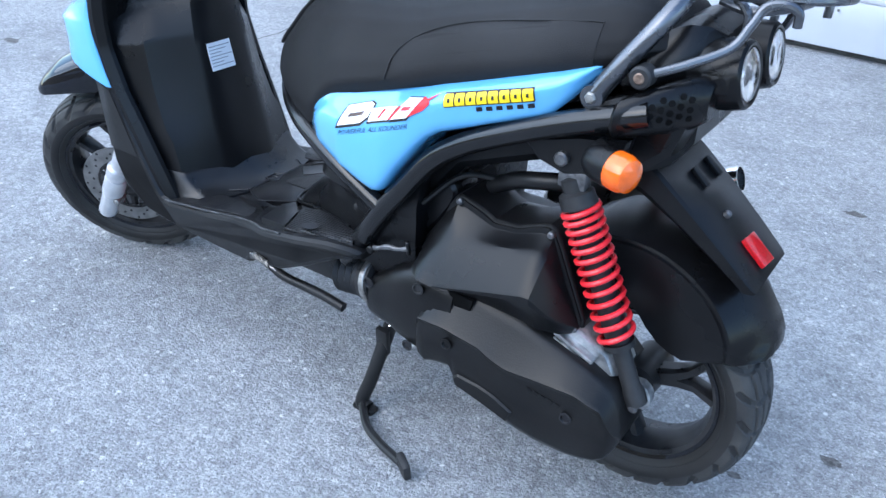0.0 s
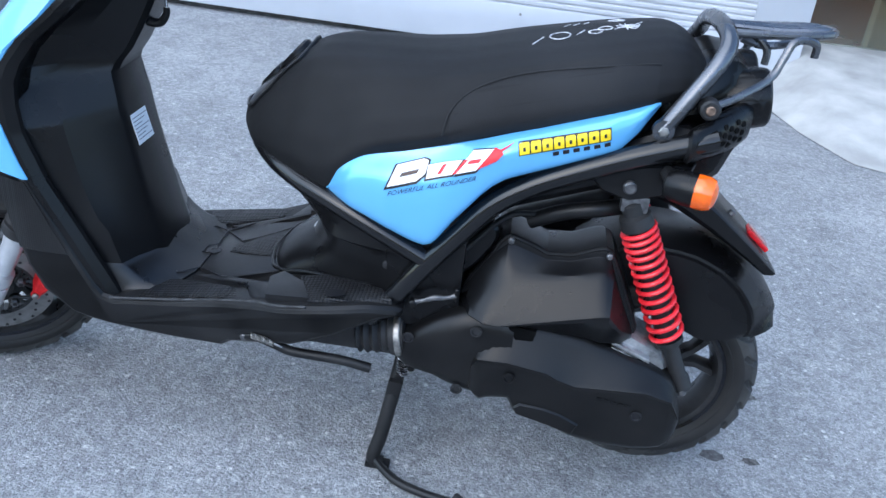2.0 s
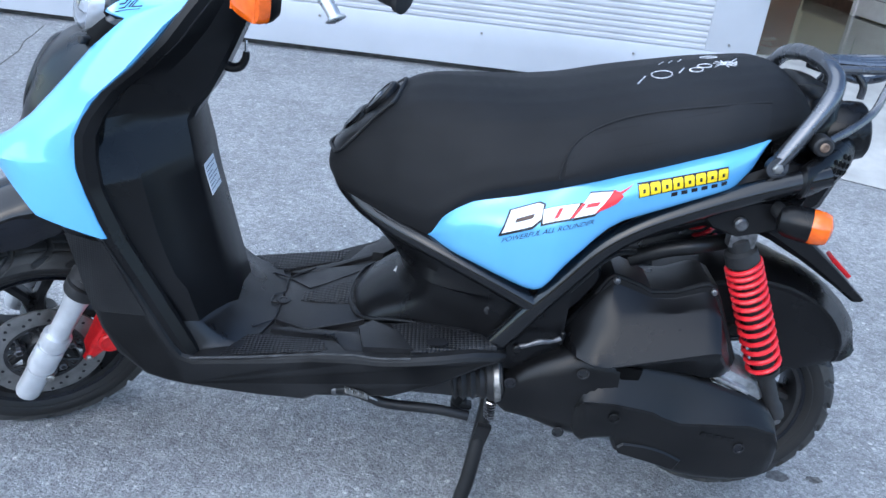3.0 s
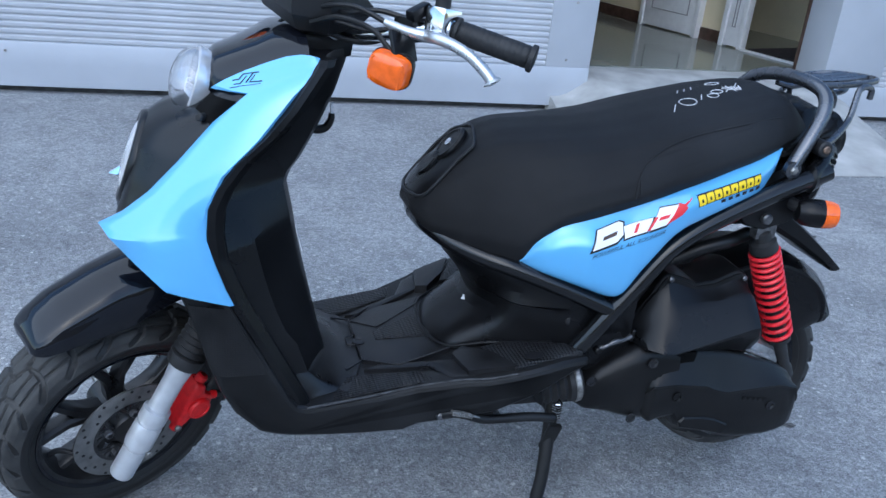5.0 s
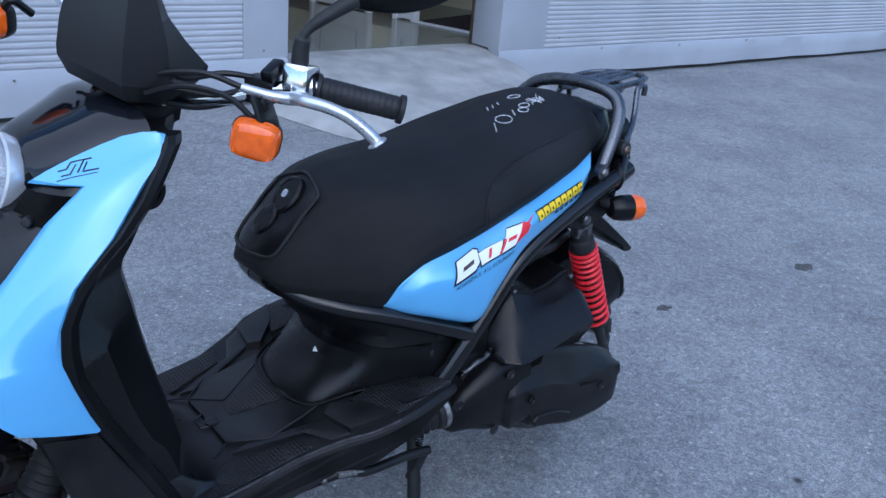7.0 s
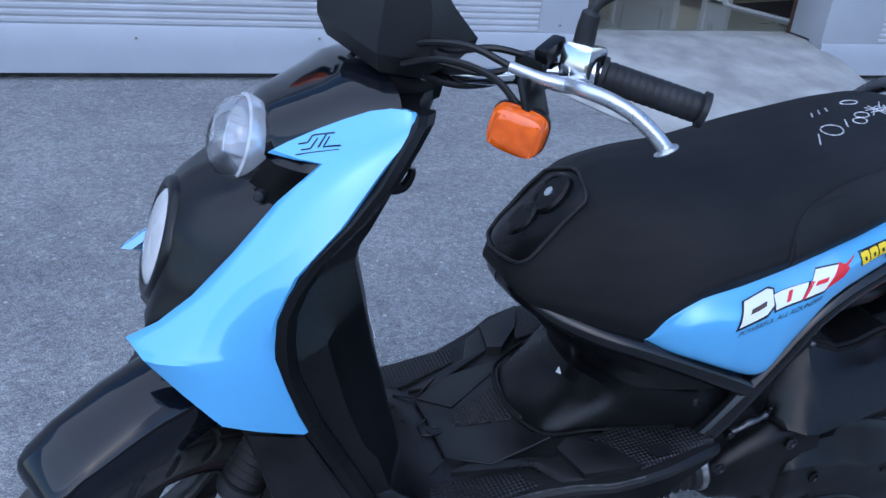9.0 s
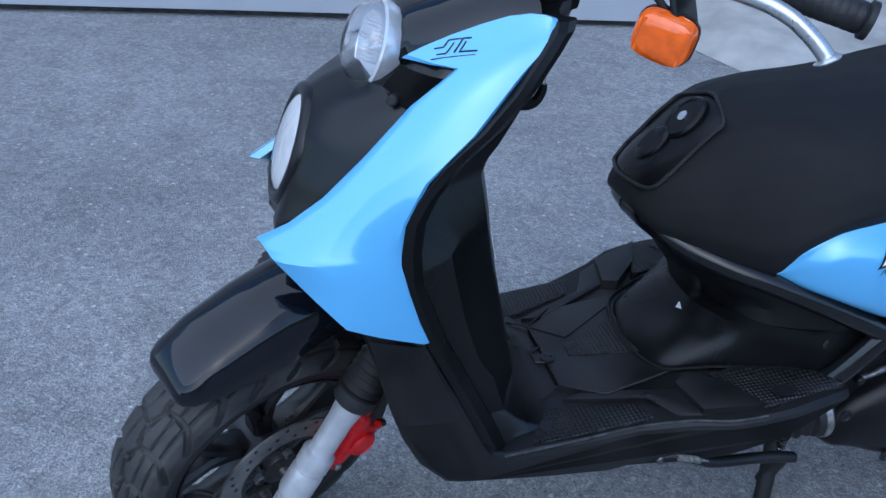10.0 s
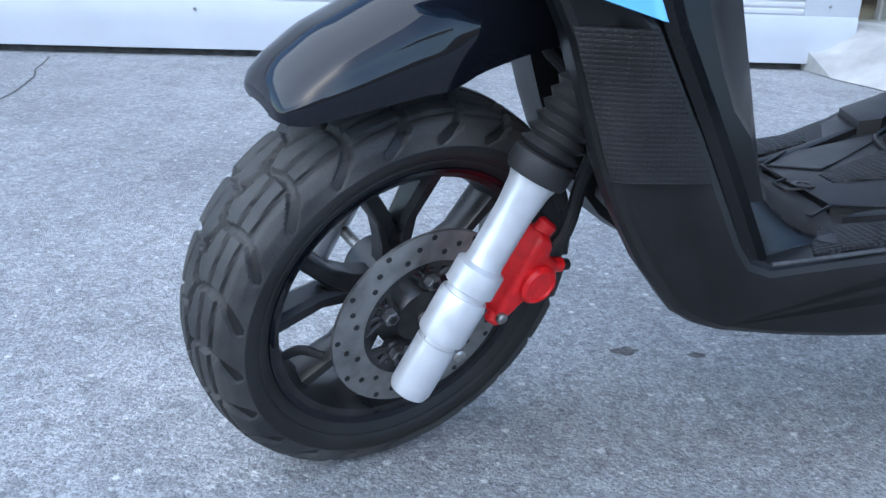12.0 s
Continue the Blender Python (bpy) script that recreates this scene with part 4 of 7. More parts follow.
# ---- inner leg shield ----
RIM_X = [(0.305, -0.333), (0.333, -0.346), (0.43, -0.396), (0.523, -0.446), (0.60, -0.476), (0.64, -0.484), (0.69, -0.481), (0.742, -0.458), (0.823, -0.371), (0.863, -0.344), (0.905, -0.314), (0.93, -0.302)]
BACK_X = [(0.305, -0.248), (0.33, -0.262), (0.40, -0.281), (0.50, -0.306), (0.60, -0.331), (0.64, -0.341), (0.655, -0.345), (0.68, -0.343), (0.75, -0.308), (0.83, -0.270), (0.93, -0.238)]
WIDE = [(0.305, 0.190), (0.40, 0.196), (0.52, 0.202), (0.70, 0.202), (0.80, 0.192), (0.87, 0.173), (0.90, 0.164), (0.915, 0.148)]
BOXW = [(0.305, 0.128), (0.45, 0.122), (0.60, 0.112), (0.64, 0.104), (0.70, 0.080), (0.93, 0.062)]
rings = []
for z in (0.306, 0.33, 0.36, 0.40, 0.42, 0.445, 0.48, 0.52, 0.56, 0.59, 0.604, 0.612, 0.655, 0.662, 0.69, 0.72, 0.76, 0.80, 0.84, 0.88, 0.905, 0.915):
    xr, xb, wd, bw = (lerp_table(t, z) for t in (RIM_X, BACK_X, WIDE, BOXW))
    depth = lerp_table([(0.305, 0.52), (0.43, 0.56), (0.448, 0.44), (0.60, 0.50), (0.612, 0.50), (0.655, 0.12), (0.72, 0.10), (0.93, 0.3)], z)
    half = [(xr - 0.05, -wd + 0.06), (xr - 0.004, -wd + 0.010), (xr, -wd), (xr + 0.012, -wd + 0.001), (xr + 0.026, -wd + 0.014), (xr + 0.028, -wd + 0.022), (xr + 0.012, -wd + 0.030), (xr + (xb - xr) * depth, -bw - 0.030),
            (xr + (xb - xr) * (depth * 0.6 + 0.35), -bw + 0.002), (xb - 0.008, -bw * 0.62), (xb, -bw * 0.45)]
    lift = 0.030 * math.exp(-((z - 0.645) / 0.05) ** 2)
    tilt = [0, 0, 0, 0, -0.2, -0.3, -0.5, 0.1, 0.6, 1.0, 1.0]
    row = [Vector((x, y, z + lift * k)) for (x, y), k in zip(half, tilt)]
    rings.append(row + [Vector((p.x, -p.y, p.z)) for p in reversed(row)])
shield = part("leg_shield", loft(rings), BLACK, scooter, "matt black inner leg shield with a raised centre", 24)
def toe_fillet():
    """The moulded curve that carries the leg shield over into the footboard."""
    z0 = 0.362
    xr, xb, wd, bw = (lerp_table(t, z0) for t in (RIM_X, BACK_X, WIDE, BOXW))
    wall = [(0, xb), (bw * 0.62, xb - 0.008), (bw, xr + (xb - xr) * 0.69), (bw + 0.03, xr + (xb - xr) * 0.57), (wd - 0.028, xr + 0.014), (wd - 0.012, xr + 0.022)]
    rings = []
    for y in np.r_[np.linspace(-0.168, -0.10, 12), np.linspace(-0.08, 0.08, 9), np.linspace(0.10, 0.168, 12)]:
        xs = lerp_table(wall, abs(y))
        reach = lerp_table([(0, 0.072), (0.12, 0.080), (0.15, 0.070), (0.168, 0.040)], abs(y))
        p0, p1, p2 = Vector((xs - 0.002, y, z0)), Vector((xs + 0.034, y, lerp_table(FLOOR_Z, xs + 0.03) + 0.006)), floor_at(xs + reach, y, 0.0015)
        arc = [p0 * (1 - f) ** 2 + p1 * 2 * f * (1 - f) + p2 * f * f for f in np.linspace(0, 1, 9)]
        rings.append(arc + [p2 - Vector((0, 0, 0.02)), Vector((xs - 0.02, y, z0 - 0.05)), Vector((xs - 0.02, y, z0))])
    return loft(rings)


part("toe_board", toe_fillet(), FLOOR_RUBBER, floorboard, "smoothly curved toe board", 60)
hook = part("bag_hook", tube([(-0.312, -0.016, 0.776), (-0.293, -0.016, 0.768), (-0.277, -0.016, 0.771), (-0.268, -0.016, 0.785), (-0.267, -0.016, 0.797)], lambda u: 0.0095 - 0.004 * u, 10), BLACK, shield, "small black bag hook")
part("hook_clip", rod((-0.267, -0.016, 0.790), (-0.267, -0.016, 0.816), 0.0025, 8, None, 0.0008), CHROME, hook, "small bright clip")
sticker_m = Matrix.Translation((lerp_table(BACK_X, 0.577) + 0.0022, -0.018, 0.577)) @ pose(0, 0, 0, 90, 0, 90) @ pose(0, 0, 0, -15.5, 0, 0)
bm = box((-0.031, -0.028, 0), (0.031, 0.028, 0.0012), 0)
bmesh.ops.transform(bm, matrix=sticker_m, verts=bm.verts)
sticker = part("warning_sticker", bm, WHITE_STICKER_AND_GAP, shield, "white paper sticker with fine print")
bm = bmesh.new()
for k in range(7):
    box((-0.028, 0.019 - k * 0.0065, 0.0013), (0.028 - 0.012 * ((k * 7) % 3), 0.0205 - k * 0.0065, 0.0017), 0, bm, sticker_m)
part("fine_print", bm, INK_GREY, sticker, "rows of unreadable fine print")

# ---- blue front cowl ----
WING = [(-0.475, 0.075, 0.849), (-0.440, 0.092, 0.874), (-0.397, 0.105, 0.896), (-0.359, 0.118, 0.913), (-0.331, 0.133, 0.920), (-0.313, 0.146, 0.918)]


def cowl(side):
    rows = [None, ((-0.449, 0.112, 0.853), (-0.308, 0.151, 0.909)), ((-0.424, 0.138, 0.856), (-0.312, 0.157, 0.900)),
            ((-0.442, 0.137, 0.839), (-0.350, 0.170, 0.862)), ((-0.473, 0.135, 0.811), (-0.404, 0.188, 0.795)), ((-0.526, 0.138, 0.749), (-0.458, 0.198, 0.742)), ((-0.573, 0.136, 0.697), (-0.480, 0.203, 0.695)), ((-0.613, 0.131, 0.663), (-0.485, 0.204, 0.668)),
            ((-0.651, 0.122, 0.640), (-0.486, 0.204, 0.652)), ((-0.634, 0.142, 0.626), (-0.486, 0.206, 0.640)), ((-0.594, 0.182, 0.592), (-0.474, 0.208, 0.600)), ((-0.560, 0.203, 0.564), (-0.458, 0.208, 0.555)), ((-0.552, 0.205, 0.557), (-0.445, 0.208, 0.526))]
    rings = []
    fr = (0, 0.05, 0.16, 0.3, 0.45, 0.6, 0.75, 0.88, 0.96, 1)
    top = spline(WING, 8)
    for n, ab in enumerate(rows):
        if ab is None:
            row = [top[round(f * (len(top) - 1))].copy() for f in fr]
        else:
            a, b = Vector(ab[0]), Vector(ab[1])
            out = (0.004, 0.004, 0.004, 0.008, 0.008, 0.008, 0.010, 0.014, 0.020, 0.023, 0.010, 0.006, 0.005)[n]
            early = 0.6 if n == 9 else 0.85
            row = [a + (b - a) * f + Vector((-0.3, 1, 0.2)) * out * math.sin(math.pi * f ** early) for f in fr]
        row[0] += Vector((0.003, -0.003, 0))
        row[-1] += Vector((0.002, -0.004, 0))
        back = [p + Vector((0.010, -0.014, -0.004)) for p in reversed(row[1:-1])]
        rings.append([Vector((p.x, p.y * side, p.z)) for p in row + back])
    fine = []
    for k in range(len(rings) - 1):
        fine += [rings[k]] + [[p + (q - p) * f for p, q in zip(rings[k], rings[k + 1])] for f in (0.5,)]
    return loft(fine + [rings[-1]])


cowls = both("front_cowl", cowl, BLUE, None, "glossy sky-blue front cowl panel", 33)
# printed emblem on the cowl: plain strokes
emb = [((-0.034, 0.004), (-0.020, 0.004), (-0.016, 0.012), (0.004, 0.012)), ((-0.026, -0.004), (-0.012, -0.004), (-0.006, 0.008)), ((0.000, -0.004), (0.006, 0.012), (0.018, 0.012)), ((0.012, 0.008), (0.008, -0.004), (0.034, -0.004)), ((-0.032, -0.009), (0.034, -0.009))]
bm = bmesh.new()
ea, eb, ec = Vector((-0.4465, -0.1085, 0.8610)), Vector((-0.397, -0.1310, 0.8690)), Vector((-0.4345, -0.0935, 0.8735))
eu, ev = (eb - ea), (ec - ea)
en = eu.cross(ev).normalized()
en = en if en.y < 0 else -en
cowl_mesh = cowls[0].data
skin = BVHTree.FromPolygons([v.co for v in cowl_mesh.vertices], [tuple(p.vertices) for p in cowl_mesh.polygons])
for k, st in enumerate(emb):
    dense = [Vector(a).lerp(Vector(b), f) for a, b in zip(st, st[1:]) for f in (0, 0.25, 0.5, 0.75)] + [Vector(st[-1])]
    line = [ea + eu * ((x + 0.034) / 0.068) + ev * ((y + 0.009) / 0.021) for x, y in dense]
    hits = [skin.ray_cast(p + en * 0.02, -en)[0] or p for p in line]
    tube(hits, 0.0011 if k < 4 else 0.0007, 5, bm, False, 0)
part("emblem", bm, INK, cowls[0], "black printed emblem strokes")

def clear_dome(prof, m, parent, label):
    """A thin clear shell over a lamp."""
    inner = [(max(r - 0.0018, 0.001), h - 0.0018) for r, h in reversed(prof)]
    ob = part("lens", lathe(prof + inner, m, 36), GLASS, parent, label, 60)
    ob.visible_shadow = False
    return ob


# black face between the cowls, with the lower lamp
FACE_XF = [(0.585, -0.600), (0.62, -0.626), (0.64, -0.632), (0.70, -0.625), (0.755, -0.605), (0.785, -0.580), (0.805, -0.552), (0.820, -0.515), (0.852, -0.475)]
FACE_W = [(0.585, 0.09), (0.636, 0.094), (0.66, 0.120), (0.70, 0.137), (0.748, 0.140), (0.82, 0.134), (0.852, 0.128)]
FACE_XE = [(0.585, -0.57), (0.636, -0.628), (0.662, -0.592), (0.697, -0.552), (0.748, -0.506), (0.82, -0.450), (0.852, -0.420)]


def face_row(z):
    """One level of the front face, from the near edge round to the far one."""
    xf, wd, xe = (lerp_table(t, z) for t in (FACE_XF, FACE_W, FACE_XE))
    half = [(xe + 0.006, -wd), (xe * 0.78 + xf * 0.22, -wd * 0.93), (xe * 0.38 + xf * 0.62, -wd * 0.70), (xf + 0.014, -wd * 0.40), (xf, 0.0)]
    near = list(spline([(x, y, z) for x, y in half], 5))
    rim = -0.601 + 0.314 * (z - 0.713)         # the plane of the lamp's rim, with a bowl behind it
    for p in near:
        p.x = max(p.x, rim + (0.040 if math.hypot(p.y, (z - 0.713) * 1.048) < 0.070 else 0.001))
    return near + [Vector((p.x, -p.y, p.z)) for p in reversed(near[:-1])]


rings = []
for z in np.linspace(0.585, 0.852, 28):
    row = face_row(z)
    rings.append([row[0] + Vector((0.09, 0.05, 0))] + row + [row[-1] + Vector((0.09, -0.05, 0))])
face = part("front_face", loft(rings), FACE_BLACK, scooter, "satin black front face panel", 50)
lens_m = axis_to((-0.601, 0, 0.713), (-1.556, 0, 1.013))
low_lamp = part("lower_headlamp", lathe([(0.085, -0.016), (0.083, -0.003), (0.079, 0.003), (0.072, 0.005), (0.067, 0.003), (0.0645, -0.001), (0.0640, -0.012)], lens_m, 48, None, False), FACE_BLACK, scooter, "lower headlamp in a black rim, set in the black face", 50)
part("lamp_reflector", lathe([(0.0642, -0.001), (0.058, -0.006), (0.044, -0.012), (0.024, -0.016), (0.006, -0.018)], lens_m, 48), LAMP_BACK, low_lamp, "bright lamp reflector", 50)
part("bulb", lathe([(0.010, -0.019), (0.010, -0.006), (0.006, -0.002), (0.001, -0.001)], lens_m, 16), CHROME, low_lamp)
part("lens", lathe([(0.0642, -0.001), (0.062, 0.003), (0.052, 0.007), (0.036, 0.010), (0.018, 0.0115), (0.003, 0.012)], lens_m, 48), FLUTED, low_lamp, "pale shallow lamp lens", 60)


def duct_pocket(s):
    rows = []
    for z in np.linspace(0.803, 0.842, 8):
        row = face_row(z)[:14]
        a = lerp_table([(0.803, 0.10), (0.842, 0.04)], z)
        b = lerp_table([(0.803, 0.16), (0.812, 0.52), (0.820, 0.86), (0.842, 0.95)], z)
        pts = [row[0].lerp(row[1], 0)]
        line = [row[int(f * 13)].lerp(row[min(13, int(f * 13) + 1)], f * 13 - int(f * 13)) for f in np.linspace(a, b, 8)]
        rows.append([Vector((p.x - 0.0016, -s * (p.y - 0.0016), p.z)) for p in line] + [Vector((p.x + 0.004, -s * (p.y + 0.004), p.z)) for p in reversed(line)])
    return loft(rows)


# near-black patch on the face paints the shade of the duct's hollow
both("air_duct", duct_pocket, CAVITY_SHADE, face, "air duct opening, its shade painted near black")
part("duct_screw", rod((-0.483, -0.112, 0.813), (-0.492, -0.128, 0.816), 0.0065, 12, None, 0.002), RUBBER_SOFT, face, "dark screw")

# upper headlamps and gloss cowl
hm = axis_to((-0.492, -0.020, 0.848), (-1.40, -0.10, 1.10))
up_lamp = part("upper_headlamp", lathe([(0.040, -0.03), (0.052, -0.015), (0.0570, 0.002), (0.0575, 0.009), (0.053, 0.011), (0.0525, 0.006)], hm, 40, None, False), BRIGHT, scooter, "round headlamp with a clear domed lens")
part("lamp_reflector", lathe([(0.0525, 0.008), (0.046, -0.006), (0.030, -0.020), (0.006, -0.026)], hm, 36), LAMP_BACK, up_lamp, "bright lamp reflector")
part("bulb", lathe([(0.010, -0.024), (0.010, 0.006), (0.006, 0.010)], hm, 16), CHROME, up_lamp)


clear_dome([(0.0525, 0.010), (0.0515, 0.018), (0.046, 0.028), (0.036, 0.036), (0.020, 0.041), (0.003, 0.0425)], hm, up_lamp, "clear domed lens")
rings = []
for x, zt in ((-0.486, 0.868), (-0.478, 0.888), (-0.462, 0.902), (-0.43, 0.915), (-0.40, 0.930), (-0.375, 0.945), (-0.35, 0.949), (-0.325, 0.946)):
    ye = lerp_table([(-0.486, 0.060), (-0.475, 0.073), (-0.440, 0.090), (-0.397, 0.103), (-0.359, 0.116), (-0.331, 0.131), (-0.29, 0.145)], x)
    ze = lerp_table([(-0.486, 0.838), (-0.475, 0.848), (-0.440, 0.873), (-0.397, 0.895), (-0.359, 0.912), (-0.331, 0.918), (-0.29, 0.918)], x)
    half = [(-ye * 0.9, ze - 0.014), (-ye, ze - 0.001), (-ye * 0.93, ze + (zt - ze) * 0.36), (-ye * 0.76, ze + (zt - ze) * 0.74), (-ye * 0.50, zt - 0.003), (-ye * 0.2, zt)]
    rings.append([Vector((x, y, z)) for y, z in half] + [Vector((x, -y, z)) for y, z in reversed(half)])
upper = part("upper_cowl", loft(rings), GLOSS, scooter, "gloss black upper cowl", 45)

# ---- handlebar, turned with the wheel ----
bars = part("handlebar", tube([bar(0.0, 0.0, 0.015), bar(0.0, 0.05, 0.012), (-0.215, -0.125, 0.955), (-0.165, -0.178, 0.975), (-0.112, -0.208, 0.979), (-0.014, -0.268, 0.955)], 0.011, 12), CHROME, scooter, "chromed handlebar turned to one side")
part("handlebar_tube", tube([bar(0.0, 0.0, 0.015), bar(0.0, -0.06, 0.015), bar(-0.02, -0.14, 0.05), bar(-0.045, -0.22, 0.07), bar(-0.10, -0.34, 0.065)], 0.011, 12), CHROME, bars, "chromed handlebar tube")


def grip(a, b):
    a, b = Vector(a), Vector(b)
    L = (b - a).length
    prof = [(0.012, 0), (0.021, 0.0), (0.021, 0.005), (0.0165, 0.007)]
    z = 0.010
    while z < L - 0.016:
        prof += [(0.0170, z), (0.0175, z + 0.0012), (0.0175, z + 0.0066), (0.0170, z + 0.0078)]
        z += 0.009
    prof += [(0.0165, L - 0.010), (0.021, L - 0.008), (0.021, L - 0.001), (0.016, L)]
    return part("grip", lathe(prof, axis_to(a, b), 24), RUBBER_SOFT, bars, "ribbed black rubber grip")


grip((-0.116, -0.206, 0.980), (-0.008, -0.270, 0.954))
grip(bar(-0.05, -0.235, 0.07), bar(-0.10, -0.345, 0.065))
bm = rod((-0.150, -0.186, 0.9785), (-0.116, -0.206, 0.980), 0.020, 20, None, 0.005)
box((-0.020, -0.020, -0.016), (0.024, 0.020, 0.026), 0.007, bm, pose(-0.136, -0.196, 0.986, 0, 10, 32))
rod((-0.138, -0.192, 1.0), (-0.136, -0.194, 1.018), 0.010, 14, bm, 0.003)
part("lever_clamp", bm, CHROME, bars, "polished alloy lever clamp")
part("brake_lever", tube([(-0.165, -0.226, 0.974), (-0.160, -0.256, 0.976), (-0.142, -0.278, 0.972), (-0.122, -0.298, 0.962), (-0.104, -0.314, 0.946), (-0.094, -0.323, 0.934), (-0.090, -0.326, 0.927)], lambda u: 0.0085 if u < 0.86 else 0.004 + 0.0045 * (1 - (u - 0.86) / 0.14) ** 0.5 + 0.007 * math.sin(math.pi * min(1, (u - 0.86) / 0.14)) ** 0.7, 12), POLISHED, bars, "silver alloy brake lever with a ball end")
part("lever_pivot", tube([(-0.135, -0.205, 0.972), (-0.160, -0.222, 0.972), (-0.190, -0.214, 0.976), (-0.222, -0.190, 0.985)], lambda u: 0.012 - 0.006 * u, 12), POLISHED, bars, "silver lever pivot and cable adjuster")
part("switch_gear", box((-0.016, -0.02, -0.018), (0.018, 0.02, 0.02), 0.005, None, pose(-0.178, -0.165, 0.972, 0, 0, 30)), BLACK, bars, "black switch housing")
part("switch_cap", box((-0.020, -0.008, -0.008), (0.020, 0.010, 0.010), 0.004, None, pose(-0.168, -0.180, 1.000, 0, -20, 30)), BLACK, bars)
# mirror on its stem
stem = part("mirror_stem", tube([(-0.136, -0.194, 1.012), (-0.135, -0.196, 1.035), (-0.130, -0.200, 1.056), (-0.108, -0.205, 1.074), (-0.060, -0.21, 1.10)], lambda u: 0.0125 - 0.004 * u if u < 0.40 else 0.0065 + 0.011 * max(0, u - 0.52), 14), RUBBER_SOFT, bars, "black mirror stem with a rubber boot")
bm = bmesh.new()
bmesh.ops.create_uvsphere(bm, u_segments=28, v_segments=14, radius=1)
bmesh.ops.transform(bm, matrix=pose(0.005, -0.215, 1.125, 8, -4, -24) @ Matrix.Diagonal((0.098, 0.020, 0.046, 1)), verts=bm.verts)
part("mirror_housing", bm, BLACK, bars, "black rear-view mirror housing")


def squircle(profile, m, ax, ay, seg=36, bm=None, caps=True, power=3.6):
    """Like lathe, with a rounded rectangle of half sizes ax and ay for a circle of radius 1."""
    rings = []
    for r, h in profile:
        ring = []
        for k in range(seg):
            t = 2 * math.pi * k / seg
            c, s_ = math.cos(t), math.sin(t)
            q = (abs(c) ** power + abs(s_) ** power) ** (-1 / power)
            ring.append(m @ Vector((r * ax * c * q, r * ay * s_ * q, h)))
        rings.append(ring)
    return loft(rings, bm, True, caps)


def blinker(c, d, parent, lean=0.0):
    """A front turn signal: an orange lens bulging towards d on a black back shell."""
    m = Matrix.Translation(c) @ Vector(d).to_track_quat("Z", "Y").to_matrix().to_4x4() @ pose(0, 0, 0, 0, 0, lean)
    sg = part("turn_signal", squircle([(0.5, -0.030), (0.85, -0.022), (1.0, -0.008), (1.02, 0.0)], m, 0.034, 0.027), BLACK, parent, "black backed turn signal with an orange lens")
    part("lens", squircle([(0.99, 0.0005), (0.98, 0.010), (0.90, 0.018), (0.70, 0.0225), (0.35, 0.024), (0.05, 0.0243)], m, 0.034, 0.027), ORANGE, sg, "orange lens")
    bm = bmesh.new()
    for k in range(7):
        t = -0.024 + k * 0.008
        rod(m @ Vector((t, -0.019, 0.0195)), m @ Vector((t, 0.019, 0.0195)), 0.0028, 6, bm)
    part("lens_rib", bm, ORANGE, sg, "moulded ribs of the lens")
    return sg


blinker((-0.214, -0.216, 0.921), (-0.62, -0.74, -0.10), bars, -12)
blinker((-0.438, 0.175, 1.018), (-0.80, -0.45, 0.05), bars)
part("signal_bracket", box((-0.026, -0.004, -0.020), (0.026, 0.004, 0.024), 0.003, None, pose(-0.196, -0.208, 0.952, -25, 10, 35)), BLACK, bars, "black turn signal bracket")
part("signal_bracket", tube([bar(0.02, -0.19, 0.05), bar(0.05, -0.20, 0.07), (-0.43, 0.175, 1.01)], 0.006, 8), BLACK, bars)
# cables from the clamp to the head
cables = [[(-0.222, -0.190, 0.985), (-0.262, -0.160, 1.000), (-0.305, -0.115, 0.992), (-0.340, -0.075, 0.965)],
          [(-0.190, -0.150, 0.972), (-0.235, -0.135, 0.962), (-0.285, -0.105, 0.968), (-0.325, -0.078, 0.950)],
          [(-0.215, -0.214, 0.945), (-0.240, -0.185, 0.972), (-0.285, -0.150, 0.982), (-0.322, -0.110, 0.966)],
          [(-0.180, -0.160, 0.968), (-0.222, -0.110, 0.940), (-0.262, -0.090, 0.938), (-0.310, -0.080, 0.956), (-0.345, -0.060, 0.970)],
          [(-0.170, -0.170, 0.985), (-0.225, -0.150, 0.995), (-0.270, -0.120, 0.985), (-0.300, -0.06, 0.99)]]
for c in cables:
    part("cable", tube(c, 0.0042, 8), CABLE, bars, "black control cable")
part("steering_stem", rod((-0.285, -0.035, 0.925), (-0.272, -0.045, 0.965), 0.020, 20, None, 0.003), ALU, bars, "silver handlebar clamp")
part("stem_cover", loft([[bar(a * f, l * f, z) for a, l in ((0.07, 0.03), (0.02, 0.062), (-0.03, 0.055), (-0.05, 0.0), (-0.03, -0.055), (0.02, -0.062), (0.07, -0.03))] for z, f in ((-0.03, 1.0), (-0.004, 1.02), (0.008, 0.9))]), BLACK, scooter, "black steering head cover")
# visor over the dials
vis = []
for z, pts in ((0.012, ((0.066, 0.045), (0.035, 0.070), (-0.015, 0.055))), (0.022, ((0.082, 0.052), (0.042, 0.084), (-0.022, 0.070))), (0.050, ((0.096, 0.058), (0.050, 0.094), (-0.034, 0.088))), (0.064, ((0.098, 0.058), (0.050, 0.096), (-0.036, 0.090))),
               (0.105, ((0.096, 0.056), (0.050, 0.089), (0.006, 0.081))), (0.140, ((0.091, 0.052), (0.056, 0.080), (0.034, 0.071))), (0.190, ((0.080, 0.045), (0.064, 0.066), (0.054, 0.058))), (0.197, ((0.074, 0.038), (0.064, 0.055), (0.057, 0.048)))):
    vis.append([bar(a, l, z + 0.004) for a, l in pts] + [bar(a, -l, z + 0.004) for a, l in reversed(pts)])
